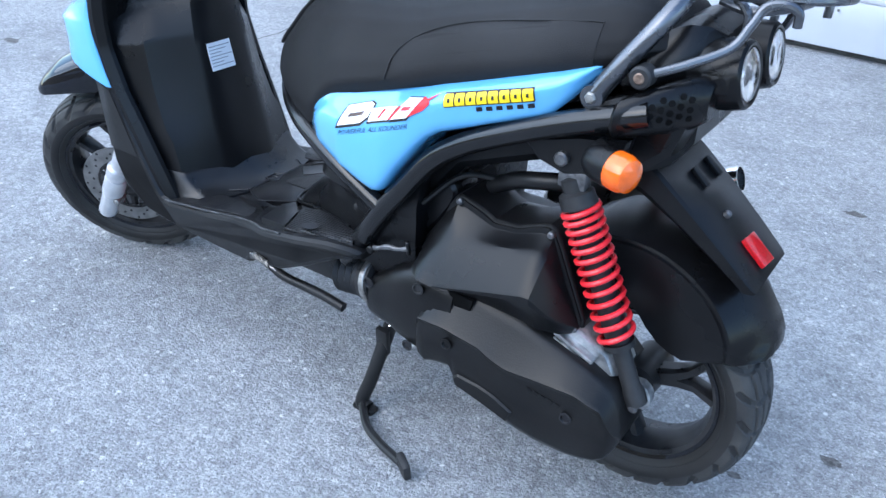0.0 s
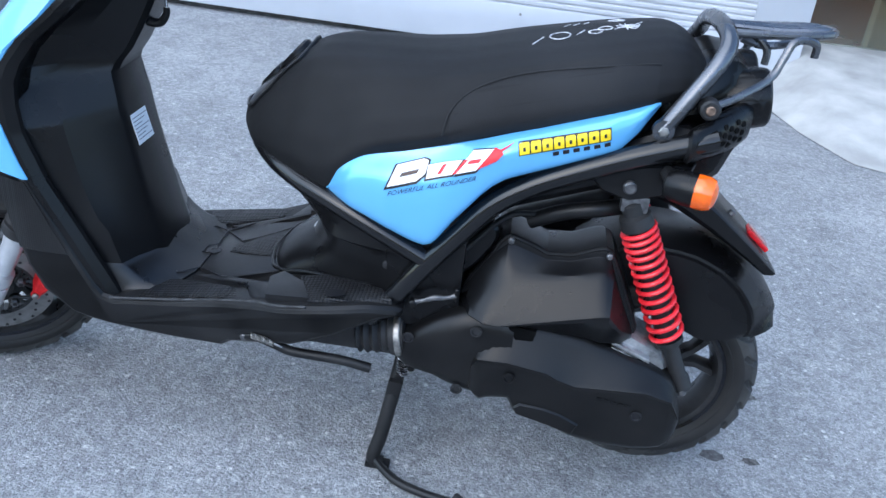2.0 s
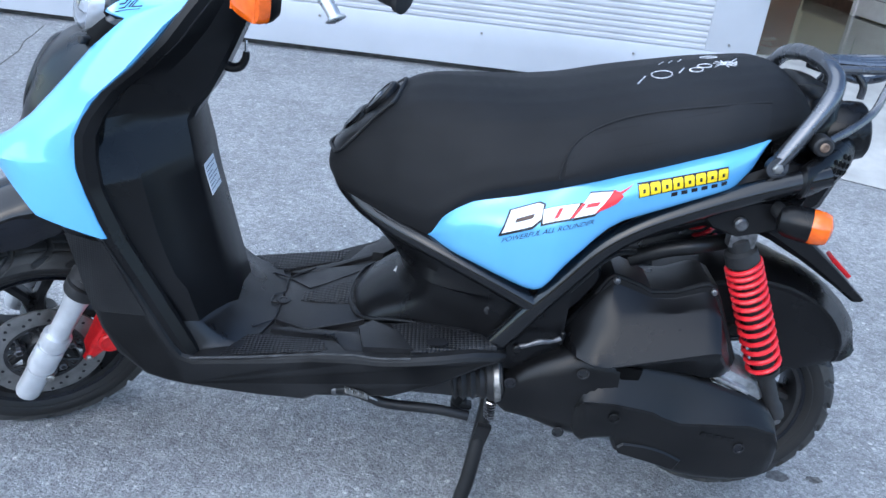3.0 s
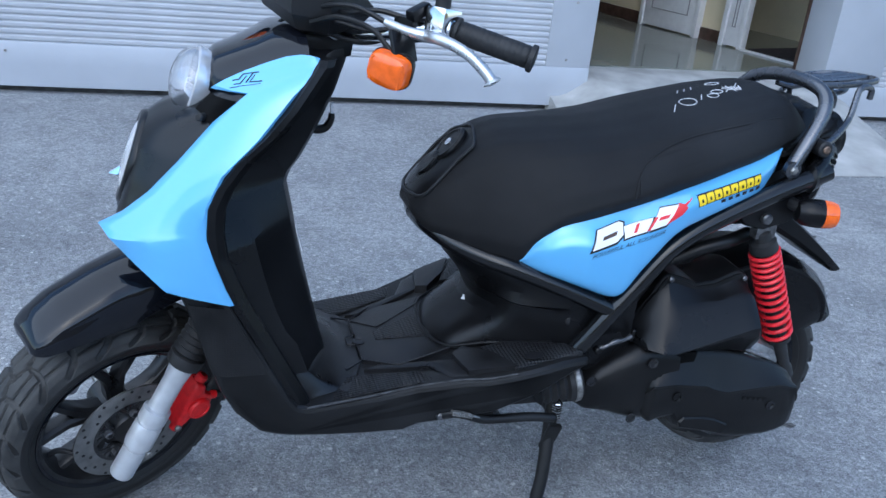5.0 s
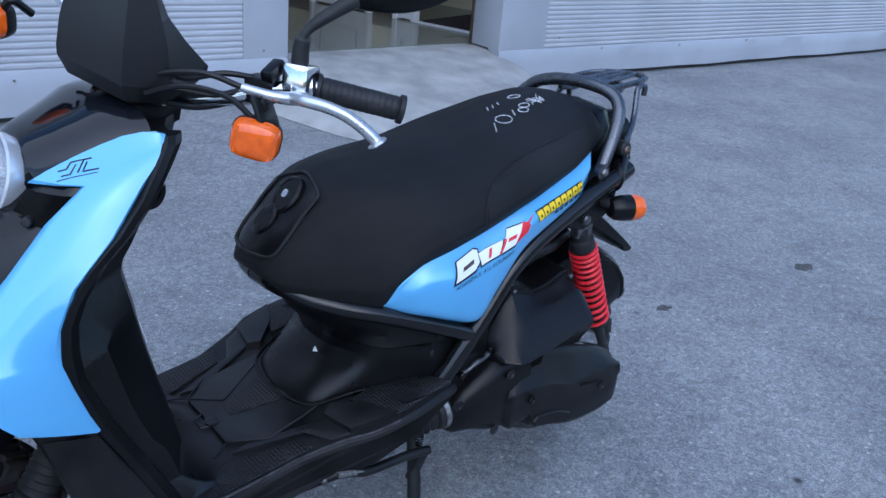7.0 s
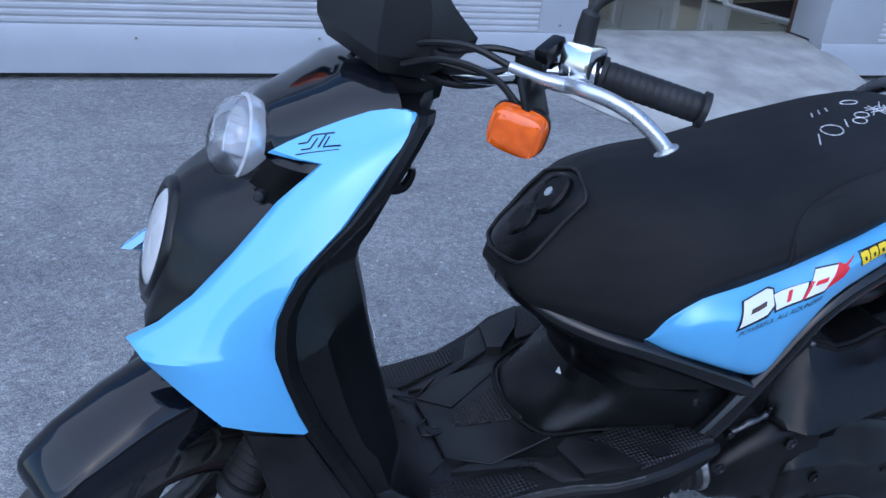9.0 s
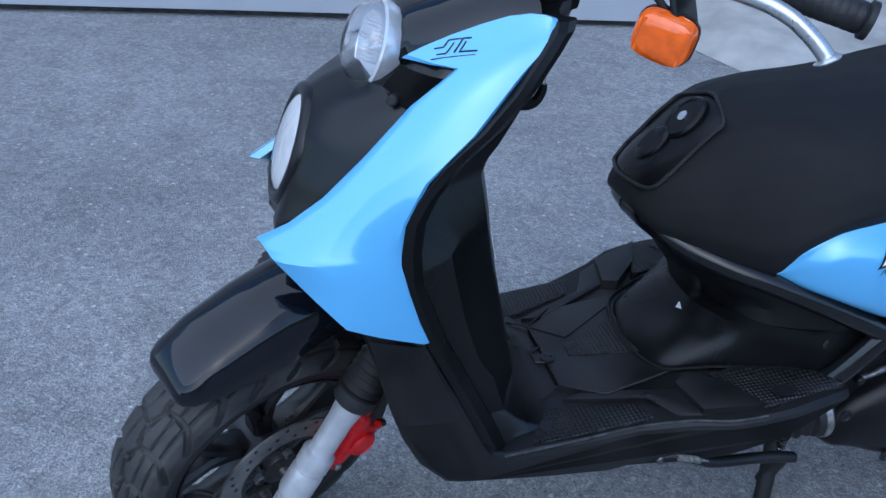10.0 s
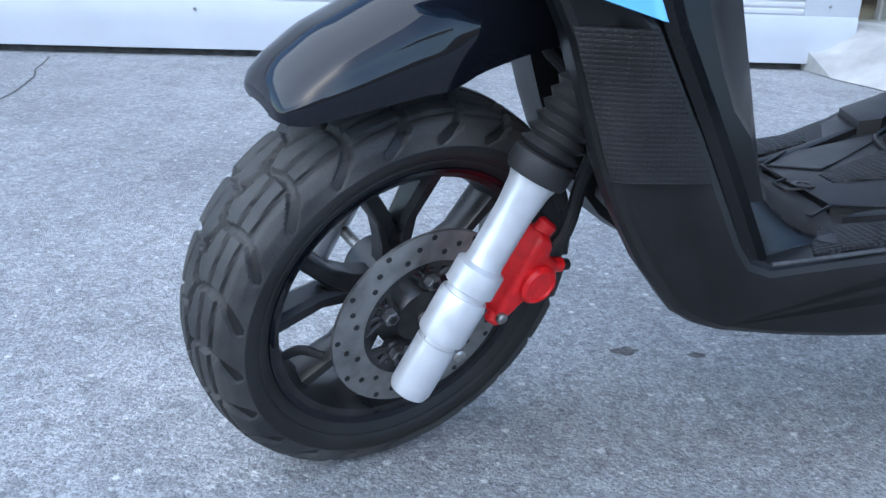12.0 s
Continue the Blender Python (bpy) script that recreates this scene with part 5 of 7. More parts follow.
part("meter_visor", loft(vis), VISOR, scooter, "faceted black dial visor", 12)

# ---- seat ----
S_TOP = [(-0.121, 0.645), (-0.118, 0.655), (-0.110, 0.668), (-0.098, 0.684), (-0.06, 0.719), (-0.03, 0.751), (0.0, 0.774), (0.02, 0.784), (0.05, 0.791), (0.12, 0.795), (0.186, 0.799), (0.26, 0.810), (0.343, 0.833), (0.477, 0.864), (0.567, 0.879), (0.60, 0.872), (0.625, 0.852), (0.645, 0.825)]
S_LOW = [(-0.121, 0.630), (-0.118, 0.622), (-0.110, 0.612), (-0.098, 0.602), (-0.08, 0.594), (-0.06, 0.590), (0.0, 0.580), (0.05, 0.566), (0.08, 0.598), (0.10, 0.622), (0.118, 0.638), (0.153, 0.656), (0.256, 0.690), (0.382, 0.728), (0.506, 0.764), (0.566, 0.780), (0.645, 0.812)]
S_W = [(-0.121, 0.034), (-0.118, 0.050), (-0.110, 0.066), (-0.098, 0.080), (-0.05, 0.118), (0.0, 0.150), (0.05, 0.172), (0.10, 0.192), (0.16, 0.202), (0.25, 0.2065), (0.38, 0.198), (0.5, 0.178), (0.6, 0.142), (0.645, 0.105)]
S_SHAPE = [(0.96, 0.0), (1.0, 0.16), (0.955, 0.40), (0.87, 0.62), (0.755, 0.80), (0.58, 0.92), (0.32, 0.985), (0.0, 1.003)]


def smooth_table(table, x):
    d = min(0.012, max(0.0, x + 0.121))
    return (lerp_table(table, x - d) + lerp_table(table, x) * 2 + lerp_table(table, x + d)) / 4


def seat_point(x, f, s=-1, out=0.0):
    """A place on the seat's skin at length x; f runs from 0 at the lower edge to 1 on the middle line."""
    i = f * (len(S_SHAPE) - 1)
    yy = np.interp(i, range(len(S_SHAPE)), [p[0] for p in S_SHAPE])
    zz = np.interp(i, range(len(S_SHAPE)), [p[1] for p in S_SHAPE])
    lo, hi, wd = smooth_table(S_LOW, x), smooth_table(S_TOP, x), smooth_table(S_W, x)
    y = s * yy * (wd + out)
    return Vector((x, y, lo + zz * (hi - lo) + out * f - 0.10 * max(0.0, y)))


rings = []
fs = [k / 28 for k in range(29)]
for x in np.r_[(-0.121, -0.1195, -0.117, -0.114), np.linspace(-0.110, 0.10, 24), np.linspace(0.12, 0.56, 24), np.linspace(0.57, 0.645, 9)]:
    rings.append([seat_point(x, f) for f in fs] + [seat_point(x, f, 1) for f in reversed(fs[:-1])])
seat = part("seat", loft(rings), VINYL, scooter, "long black vinyl seat with white chalk marks", 60)


def seat_at(x, z, s=-1, out=0.0015):
    """The place on the seat's side at length x and height z."""
    lo, hi = smooth_table(S_LOW, x), smooth_table(S_TOP, x)
    zz = [p[1] for p in S_SHAPE]
    f = np.interp((z - lo) / (hi - lo), zz, [k / (len(zz) - 1) for k in range(len(zz))])
    return seat_point(x, float(f), s, out)


SEAM = ((0.243, 0.705), (0.246, 0.722), (0.250, 0.738), (0.262, 0.757), (0.288, 0.777), (0.325, 0.794), (0.362, 0.806), (0.415, 0.818), (0.475, 0.829), (0.540, 0.838), (0.556, 0.839))


def seat_side(s):
    """The smoother vinyl below the seam, laid a millimetre over the seat's skin."""
    rings = []
    for x in np.linspace(0.252, 0.556, 26):
        z0, z1 = smooth_table(S_LOW, x) + 0.004, lerp_table(SEAM, x)
        rings.append([seat_at(x, z0 + (z1 - z0) * f, s, 0.0010) for f in np.linspace(0, 1, 6)])
    return loft([r + [p - Vector((0, s * 0.004, 0)) for p in reversed(r)] for r in rings])


for s in (-1, 1):
    part("side_vinyl", seat_side(s), VINYL_SIDE, seat, "smoother grey-black vinyl along the seat's side", 50)
    seam = [seat_at(x, z, s, 0.0008) for x, z in SEAM]
    part("seam", tube(seam, 0.0016, 6), VINYL_SIDE, seat, "stitched seam on the seat's side")
# front panel with lock


def on_seat(x, y, out=0.0):
    """The place on the seat's skin over a point of the plan."""
    wd = smooth_table(S_W, x)
    yy = [p[0] for p in S_SHAPE]
    f = np.interp(-min(abs(y), wd * 0.97) / wd, [-v for v in yy], [k / (len(yy) - 1) for k in range(len(yy))])
    return seat_point(x, float(f), 1 if y > 0 else -1, out)


rings = []
for f in np.linspace(0, 1, 21):
    x = -0.119 + 0.117 * f
    hw = min(0.012 + 0.056 * (1 - abs(2 * f - 1) ** 7) ** 0.45, 0.80 * smooth_table(S_W, x))
    rings.append([on_seat(x, y, 0.0006) + Vector((-0.001, 0, 0.0005)) for y in np.linspace(-hw, hw, 11)])
lo_r = [[p + Vector((0.010, 0, -0.008)) for p in r] for r in rings]
bm = loft([a + list(reversed(b)) for a, b in zip(rings, lo_r)])
lock_panel = part("lock_panel", bm, BLACK, seat, "black plastic front panel of the seat")
edge = [r[0] for r in rings] + rings[-1][1:-1] + [r[-1] for r in reversed(rings)] + list(reversed(rings[0][1:-1]))
part("piping", tube([p + Vector((-0.002, 0, 0.002)) for p in edge[::2]], 0.003, 8, None, True, 3), RUBBER_SOFT, seat, "rounded edge piping")
kp = seat_point(-0.042, 1, -1, 0.0025) + Vector((0, -0.006, 0))
km = axis_to(kp, kp + Vector((-0.77, 0, 0.64)))
part("lock_boss", lathe([(0.034, -0.008), (0.034, 0.003), (0.030, 0.007), (0.026, 0.007), (0.025, 0.0055), (0.012, 0.006)], km @ Matrix.Diagonal((0.9, 1.1, 1, 1)), 28), BLACK, seat, "round black lock boss")
part("lock_pull", lathe([(0.026, -0.008), (0.026, 0.002), (0.022, 0.005), (0.010, 0.005)], axis_to(seat_point(-0.082, 1, -1, 0.002), seat_point(-0.082, 1, -1, 0.002) + Vector((-0.77, 0, 0.64))) @ Matrix.Diagonal((0.9, 1.2, 1, 1)), 26), BLACK, seat, "moulded pull below the lock")
part("lock_barrel", lathe([(0.008, 0.005), (0.008, 0.008), (0.005, 0.0085)], km, 16), CHROME, seat, "chrome seat lock")

# chalk marks on the seat
def chalk(strokes, r=0.0013):
    bm = bmesh.new()
    for st in strokes:
        path = []
        for x, y in st:
            yy = [p[0] for p in S_SHAPE]
            wd = smooth_table(S_W, x)
            f = np.interp(-abs(y) / wd, [-v for v in yy], [k / (len(yy) - 1) for k in range(len(yy))])
            path.append(seat_point(x, float(f), 1 if y > 0 else -1, 0.0))
        tube(path, r, 6, bm, False, 4)
    return bm


def loop(cx, cy, rx, ry, n=10):
    return [(cx + rx * math.cos(2 * math.pi * k / n), cy + ry * math.sin(2 * math.pi * k / n)) for k in range(n + 1)]


marks = [[(0.360, -0.086), (0.376, -0.060)], loop(0.402, -0.058, 0.016, 0.017), [(0.428, -0.062), (0.440, -0.040)], loop(0.456, -0.055, 0.010, 0.010), loop(0.472, -0.040, 0.011, 0.010), loop(0.492, 0.012, 0.013, 0.012), [(0.408, -0.006), (0.418, 0.010)], [(0.423, -0.004), (0.433, 0.012)], [(0.439, -0.002), (0.448, 0.014)],
         [(0.486, -0.050), (0.512, -0.024), (0.520, -0.045)], [(0.488, -0.030), (0.524, -0.034)], [(0.494, -0.020), (0.516, -0.050), (0.526, -0.026)], [(0.503, -0.018), (0.506, -0.055)], [(0.490, -0.040), (0.522, -0.040)], [(0.53, -0.012), (0.515, -0.03)]]
for st in marks:
    part("chalk_mark", chalk([st]), CHALK, seat, "white handwritten chalk stroke")

# ---- blue side panels ----
P_TOP = [(0.054, 0.570), (0.070, 0.601), (0.082, 0.618), (0.100, 0.638), (0.118, 0.653), (0.135, 0.663), (0.153, 0.670), (0.256, 0.704), (0.382, 0.742), (0.506, 0.778), (0.560, 0.790), (0.572, 0.790)]
P_LOW = [(0.054, 0.566), (0.104, 0.554), (0.184, 0.526), (0.218, 0.514), (0.232, 0.512), (0.243, 0.515), (0.253, 0.526), (0.274, 0.560), (0.314, 0.615), (0.330, 0.633), (0.350, 0.648), (0.436, 0.682), (0.505, 0.707), (0.518, 0.714), (0.540, 0.738), (0.572, 0.784)]
P_YB = [(0.054, 0.158), (0.104, 0.190), (0.20, 0.202), (0.25, 0.203), (0.31, 0.210), (0.345, 0.210), (0.436, 0.200), (0.51, 0.187), (0.54, 0.170), (0.574, 0.140)]
P_YM = [(0.054, 0.163), (0.10, 0.205), (0.166, 0.2270), (0.25, 0.2290), (0.346, 0.2245), (0.40, 0.2150), (0.49, 0.2020), (0.54, 0.178), (0.574, 0.142)]
P_YT = [(0.054, 0.160), (0.082, 0.184), (0.12, 0.188), (0.20, 0.189), (0.256, 0.186), (0.382, 0.177), (0.506, 0.162), (0.55, 0.148), (0.574, 0.138)]
P_F = (0.0, 0.012, 0.03, 0.05, 0.08, 0.12, 0.20, 0.30, 0.42, 0.54, 0.64, 0.72, 0.79, 0.86, 0.92, 0.97, 1.0)


def panel_at(x, z, out=0.0, s=-1):
    """A place on the side panel: it swells out below the middle and draws in towards the seat."""
    lo, hi = lerp_table(P_LOW, x), lerp_table(P_TOP, x)
    f = min(1.0, max(0.0, (z - lo) / (hi - lo)))
    yb, ym, yt = (lerp_table(t, x) for t in (P_YB, P_YM, P_YT))
    low, top = float(np.interp(z - lo, (0, 0.0015, 0.005, 0.010, 0.016, 0.03, 0.07), (-0.35, 0.0, 0.42, 0.66, 0.80, 0.92, 1.0))), float(np.interp(f, (0.54, 0.64, 0.72, 0.79, 0.86, 0.92, 0.97, 1.0), (0, 0.06, 0.20, 0.45, 0.72, 0.86, 0.93, 1.12)))
    y = yb + (ym - yb) * low if f < 0.5 else ym + (yt - ym) * top
    return Vector((x, s * (y + out), z))


def side_panel(s):
    rings = []
    xs = np.r_[np.linspace(0.054, 0.232, 22), np.linspace(0.238, 0.36, 22), np.linspace(0.37, 0.55, 18), (0.560, 0.568, 0.572)]
    for x in xs:
        lo, hi = lerp_table(P_LOW, x), lerp_table(P_TOP, x)
        row = [panel_at(x, lo + (hi - lo) * f, 0, s) for f in P_F]
        rings.append([Vector((x, 0.12 * s, lo + 0.004))] + row + [Vector((x, 0.12 * s, hi - 0.002))])
    return loft(rings)


panels = both("side_panel", side_panel, BLUE, None, "glossy sky-blue side panel with stickers", 40)


def flat_shape(name, polys, mat, out, label, s=-1):
    """Printed shapes that lie on the side panel, from outlines in x and z."""
    bm = bmesh.new()
    for poly in polys:
        bm.faces.new([bm.verts.new((x, 0, z)) for x, z in poly])
    bmesh.ops.triangulate(bm, faces=bm.faces[:])
    for _ in range(2):
        bmesh.ops.subdivide_edges(bm, edges=bm.edges[:], cuts=1, use_grid_fill=True)
    for v in bm.verts:
        v.co = panel_at(v.co.x, v.co.z, out + 0.0006, s)
    return part(name, bm, mat, panels[0], label, 80)


def slant(u, v, o, ex, ez):
    return (o[0] + ex[0] * u + ez[0] * v, o[1] + ex[1] * u + ez[1] * v)


# first emblem: white slanted blocks edged in black, with red flame strokes
O1, EX1, EZ1 = (0.167, 0.616), (0.150, 0.0535), (0.007, 0.031)
blocks = [[(0.0, 0), (0.30, 0), (0.37, 0.28), (0.36, 0.86), (0.30, 1.0), (0.03, 1.0)], [(0.40, 0.0), (0.66, 0.0), (0.72, 0.64), (0.37, 0.66)], [(0.70, 0.0), (0.90, 0.0), (1.02, 0.92), (0.80, 0.98), (0.75, 0.6)]]
for bl in blocks:
    cu, cv = sum(p[0] for p in bl) / len(bl), sum(p[1] for p in bl) / len(bl)
    flat_shape("emblem_edge", [[slant(cu + (u - cu) * 1.13 + 0.004, cv + (v - cv) * 1.20 - 0.05, O1, EX1, EZ1) for u, v in bl]], INK, 0.0005, "black edge of the printed emblem")
    flat_shape("emblem_block", [[slant(u, v, O1, EX1, EZ1) for u, v in bl]], WHITE_INK, 0.0011, "white slanted emblem block")
for quad in (((0.10, 0.40), (0.28, 0.40), (0.29, 0.58), (0.11, 0.58)), ((0.50, 0.14), (0.54, 0.14), (0.57, 0.56), (0.53, 0.56)), ((0.78, 0.40), (0.90, 0.40), (0.92, 0.58), (0.80, 0.58))):
    flat_shape("emblem_fill", [[slant(u, v, O1, EX1, EZ1) for u, v in quad]], BROWN if quad[0][0] < 0.5 else RED_INK, 0.0015, "dark emblem stripe")
for bl in ([(0.90, 0.02), (1.08, 0.30), (1.02, 0.33), (1.13, 0.62), (1.06, 0.62), (1.20, 1.05), (1.08, 0.86), (1.02, 0.98), (1.04, 0.80), (0.96, 0.46), (0.98, 0.26)], [(0.66, 0.02), (0.70, 0.02), (0.78, 0.62), (0.74, 0.62)]):
    flat_shape("flame", [[slant(u, v, O1, EX1, EZ1) for u, v in bl]], RED_INK, 0.0013, "red printed flame")
bm = text_mesh("POWERFUL ALL ROUNDER", 0.0118, Matrix(((0.946, 0.05, 0, 0.168), (0, 0, -1, 0), (0.325, 0.97, 0, 0.6005), (0, 0, 0, 1))), 0.25, 0.0)
for v in bm.verts:
    v.co = panel_at(v.co.x, v.co.z, 0.0007)
part("slogan", bm, INK, panels[0], "small black slogan under the emblem")
# second emblem: a row of yellow blocks edged in black, and dark bars below
O2, EX2, EZ2 = (0.364, 0.6960), (0.134, 0.0370), (-0.0035, 0.0165)
for k in range(8):
    c0, c1 = k / 8 + 0.006, (k + 1) / 8 - 0.010
    mid = (c0 + c1) / 2
    flat_shape("emblem_edge", [[slant(u, v, O2, EX2, EZ2) for u, v in ((c0 - 0.010, -0.10), (c1 + 0.010, -0.10), (c1 + 0.010, 1.10), (c0 - 0.010, 1.10))]], INK, 0.0005, "black edge of the printed emblem")
    flat_shape("emblem_block", [[slant(u, v, O2, EX2, EZ2) for u, v in ((c0, 0), (c1, 0.0), (c1, 0.9), (c1 - 0.01, 1), (c0 + 0.01, 1), (c0, 0.9))]], YELLOW, 0.0012, "yellow emblem block")
    lo_v, hi_v = 0.30, 0.64
    flat_shape("emblem_slot", [[slant(u, v, O2, EX2, EZ2) for u, v in ((mid - 0.014, lo_v), (mid + 0.014, lo_v), (mid + 0.014, hi_v), (mid - 0.014, hi_v))]], INK, 0.0016, "dark slot in the emblem block")
for k in range(6):
    c0 = 0.36 + k * 0.112
    flat_shape("emblem_bar", [[slant(u, v, O2, EX2, EZ2) for u, v in ((c0, -0.62), (c0 + 0.068, -0.62), (c0 + 0.068, -0.24), (c0, -0.24))]], INK, 0.0008, "dark bar under the emblem")

# body under the seat and its skirt on the footboard
BODY_PLAN = [
    (0.345, ((-0.067, 0.0), (-0.060, 0.046), (-0.047, 0.087), (-0.028, 0.106), (-0.002, 0.116), (0.04, 0.131), (0.10, 0.152), (0.15, 0.168), (0.20, 0.183), (0.30, 0.186))),
    (0.365, ((-0.065, 0.0), (-0.058, 0.045), (-0.045, 0.085), (-0.026, 0.104), (0.0, 0.115), (0.04, 0.130), (0.10, 0.152), (0.15, 0.168), (0.20, 0.183), (0.30, 0.186))),
    (0.385, ((-0.052, 0.0), (-0.046, 0.042), (-0.034, 0.078), (-0.015, 0.100), (0.005, 0.112), (0.04, 0.130), (0.10, 0.153), (0.15, 0.169), (0.20, 0.183), (0.30, 0.186))),
    (0.41, ((-0.022, 0.0), (-0.018, 0.038), (-0.008, 0.068), (0.010, 0.094), (0.025, 0.112), (0.05, 0.131), (0.10, 0.153), (0.15, 0.170), (0.20, 0.184), (0.30, 0.186))),
    (0.43, ((0.008, 0.0), (0.010, 0.034), (0.018, 0.060), (0.032, 0.088), (0.043, 0.112), (0.062, 0.134), (0.10, 0.154), (0.15, 0.172), (0.20, 0.185), (0.30, 0.187))),
    (0.45, ((0.018, 0.0), (0.020, 0.034), (0.027, 0.058), (0.040, 0.082), (0.052, 0.108), (0.068, 0.137), (0.10, 0.156), (0.15, 0.174), (0.20, 0.186), (0.30, 0.187))),
    (0.472, ((0.009, 0.0), (0.013, 0.038), (0.022, 0.066), (0.038, 0.090), (0.054, 0.112), (0.071, 0.138), (0.10, 0.156), (0.15, 0.175), (0.20, 0.186), (0.30, 0.187))),
    (0.480, ((0.004, 0.0), (0.008, 0.040), (0.018, 0.072), (0.034, 0.098), (0.048, 0.124), (0.068, 0.152), (0.10, 0.168), (0.15, 0.180), (0.20, 0.187), (0.30, 0.188))),
    (0.50, ((-0.012, 0.0), (-0.006, 0.045), (0.006, 0.078), (0.025, 0.104), (0.050, 0.128), (0.075, 0.150), (0.10, 0.163), (0.15, 0.179), (0.20, 0.188), (0.30, 0.188))),
    (0.53, ((-0.038, 0.0), (-0.032, 0.05), (-0.018, 0.085), (0.005, 0.110), (0.035, 0.135), (0.07, 0.155), (0.10, 0.165), (0.15, 0.175), (0.20, 0.178), (0.30, 0.178))),
    (0.56, ((-0.058, 0.0), (-0.052, 0.05), (-0.038, 0.083), (-0.012, 0.108), (0.02, 0.130), (0.06, 0.148), (0.10, 0.150), (0.15, 0.155), (0.20, 0.160), (0.30, 0.160))),
    (0.605, ((-0.082, 0.0), (-0.076, 0.04), (-0.062, 0.06), (-0.03, 0.085), (0.01, 0.100), (0.06, 0.110), (0.10, 0.115), (0.15, 0.120), (0.20, 0.120), (0.30, 0.120)))]
rings = []
for (za, ra), (zb, rb) in zip(BODY_PLAN, BODY_PLAN[1:]):
    for f in (0.0, 0.5):
        half = spline([(a[0] + (b[0] - a[0]) * f, -(a[1] + (b[1] - a[1]) * f), za + (zb - za) * f) for a, b in zip(ra, rb)], 3)
        rings.append(half + [Vector((p.x, -p.y, p.z)) for p in reversed(half[1:])])
tunnel = part("under_seat_body", loft(rings), BLACK, scooter, "black plastic body under the seat", 27)
lip = [Vector((x - 0.004, -y - 0.002, z)) for x, y, z in ((0.15, 0.168, 0.402), (0.10, 0.153, 0.397), (0.04, 0.131, 0.389), (0.0, 0.117, 0.379), (-0.026, 0.106, 0.371), (-0.047, 0.087, 0.366), (-0.060, 0.046, 0.363), (-0.066, 0.0, 0.362))]
part("body_lip", tube(lip + [Vector((p.x, -p.y, p.z)) for p in reversed(lip[:-1])], 0.0035, 8), BLACK, tunnel, "raised lip round the foot of the body")
# white plate in place of the brightness that shows through a gap
part("lit_gap_plate", lathe([(0.013, 0), (0.013, 0.001)], axis_to((0.008, -0.030, 0.427), (-0.092, -0.060, 0.490)) @ Matrix.Diagonal((0.9, 1, 1, 1)), 3), WHITE_STICKER_AND_GAP, tunnel, "small white plate standing in for light in a gap")
part("body_screw", lathe([(0.002, 0.001), (0.0075, 0.001), (0.009, 0.0), (0.009, -0.003)], axis_to((0.172, -0.1795, 0.452), (0.20, -1.18, 0.42)), 16), RUBBER_SOFT, tunnel, "small dark screw cap")
tail_under = [(0.24, 0.50), (0.30, 0.60), (0.60, 0.75), (0.70, 0.745), (0.68, 0.68), (0.62, 0.625), (0.50, 0.625), (0.36, 0.57), (0.27, 0.46)]
part("tail_inner", loft([[Vector((q[0], y, q[1])) for q in inset_outline([Vector(p) for p in tail_under], i)] for i, y in ((0.014, -0.150), (0.002, -0.14), (0, -0.1), (0, 0.1), (0.002, 0.14), (0.014, 0.150))]), BLACK, scooter, "black inner tail moulding")
both("tail_bracket", lambda s: slab([(0.475, 0.665), (0.50, 0.640), (0.545, 0.628), (0.60, 0.645), (0.625, 0.660), (0.635, 0.705), (0.56, 0.692)], [(0.003, 0.150), (0, 0.175), (0.004, 0.180)], side=s), BLACK, None, "black bracket under the tail")
part("bracket_bolt", rod((0.542, -0.178, 0.655), (0.542, -0.192, 0.655), 0.011, 12, None, 0.003), DULL, scooter, "steel bracket bolt")

# frame tubes
def frame_tube(s):
    bm = tube([(-0.098, 0.0 * s, 0.606), (-0.088, 0.055 * s, 0.602), (-0.050, 0.100 * s, 0.584), (0.0, 0.138 * s, 0.570), (0.055, 0.166 * s, 0.557), (0.142, 0.191 * s, 0.527), (0.240, 0.201 * s, 0.484)], 0.0165, 16)
    return tube([(0.150, 0.180 * s, 0.345), (0.165, 0.185 * s, 0.365), (0.200, 0.196 * s, 0.418), (0.240, 0.201 * s, 0.478), (0.288, 0.200 * s, 0.540), (0.334, 0.198 * s, 0.597), (0.385, 0.195 * s, 0.635), (0.45, 0.192 * s, 0.668), (0.54, 0.188 * s, 0.707), (0.62, 0.184 * s, 0.736), (0.655, 0.18 * s, 0.748)], 0.018, 16, bm)


both("frame_tube", frame_tube, TUBE, None, "dark painted steel frame tube")

# tail ducts, tail body, lamps
DUCT_RINGS = [(0.610, 0.731, 0.0215, 0.185), (0.615, 0.733, 0.0275, 0.184), (0.645, 0.744, 0.0330, 0.166), (0.672, 0.751, 0.0370, 0.140), (0.695, 0.757, 0.0370, 0.120), (0.712, 0.760, 0.028, 0.106)]


def duct(s):
    rings = []
    for x, z, r, y in DUCT_RINGS:
        rings.append([Vector((x, s * (y + r * 0.8 * math.cos(a)), z + r * math.sin(a))) for a in [2 * math.pi * k / 16 for k in range(16)]])
    return loft(rings)


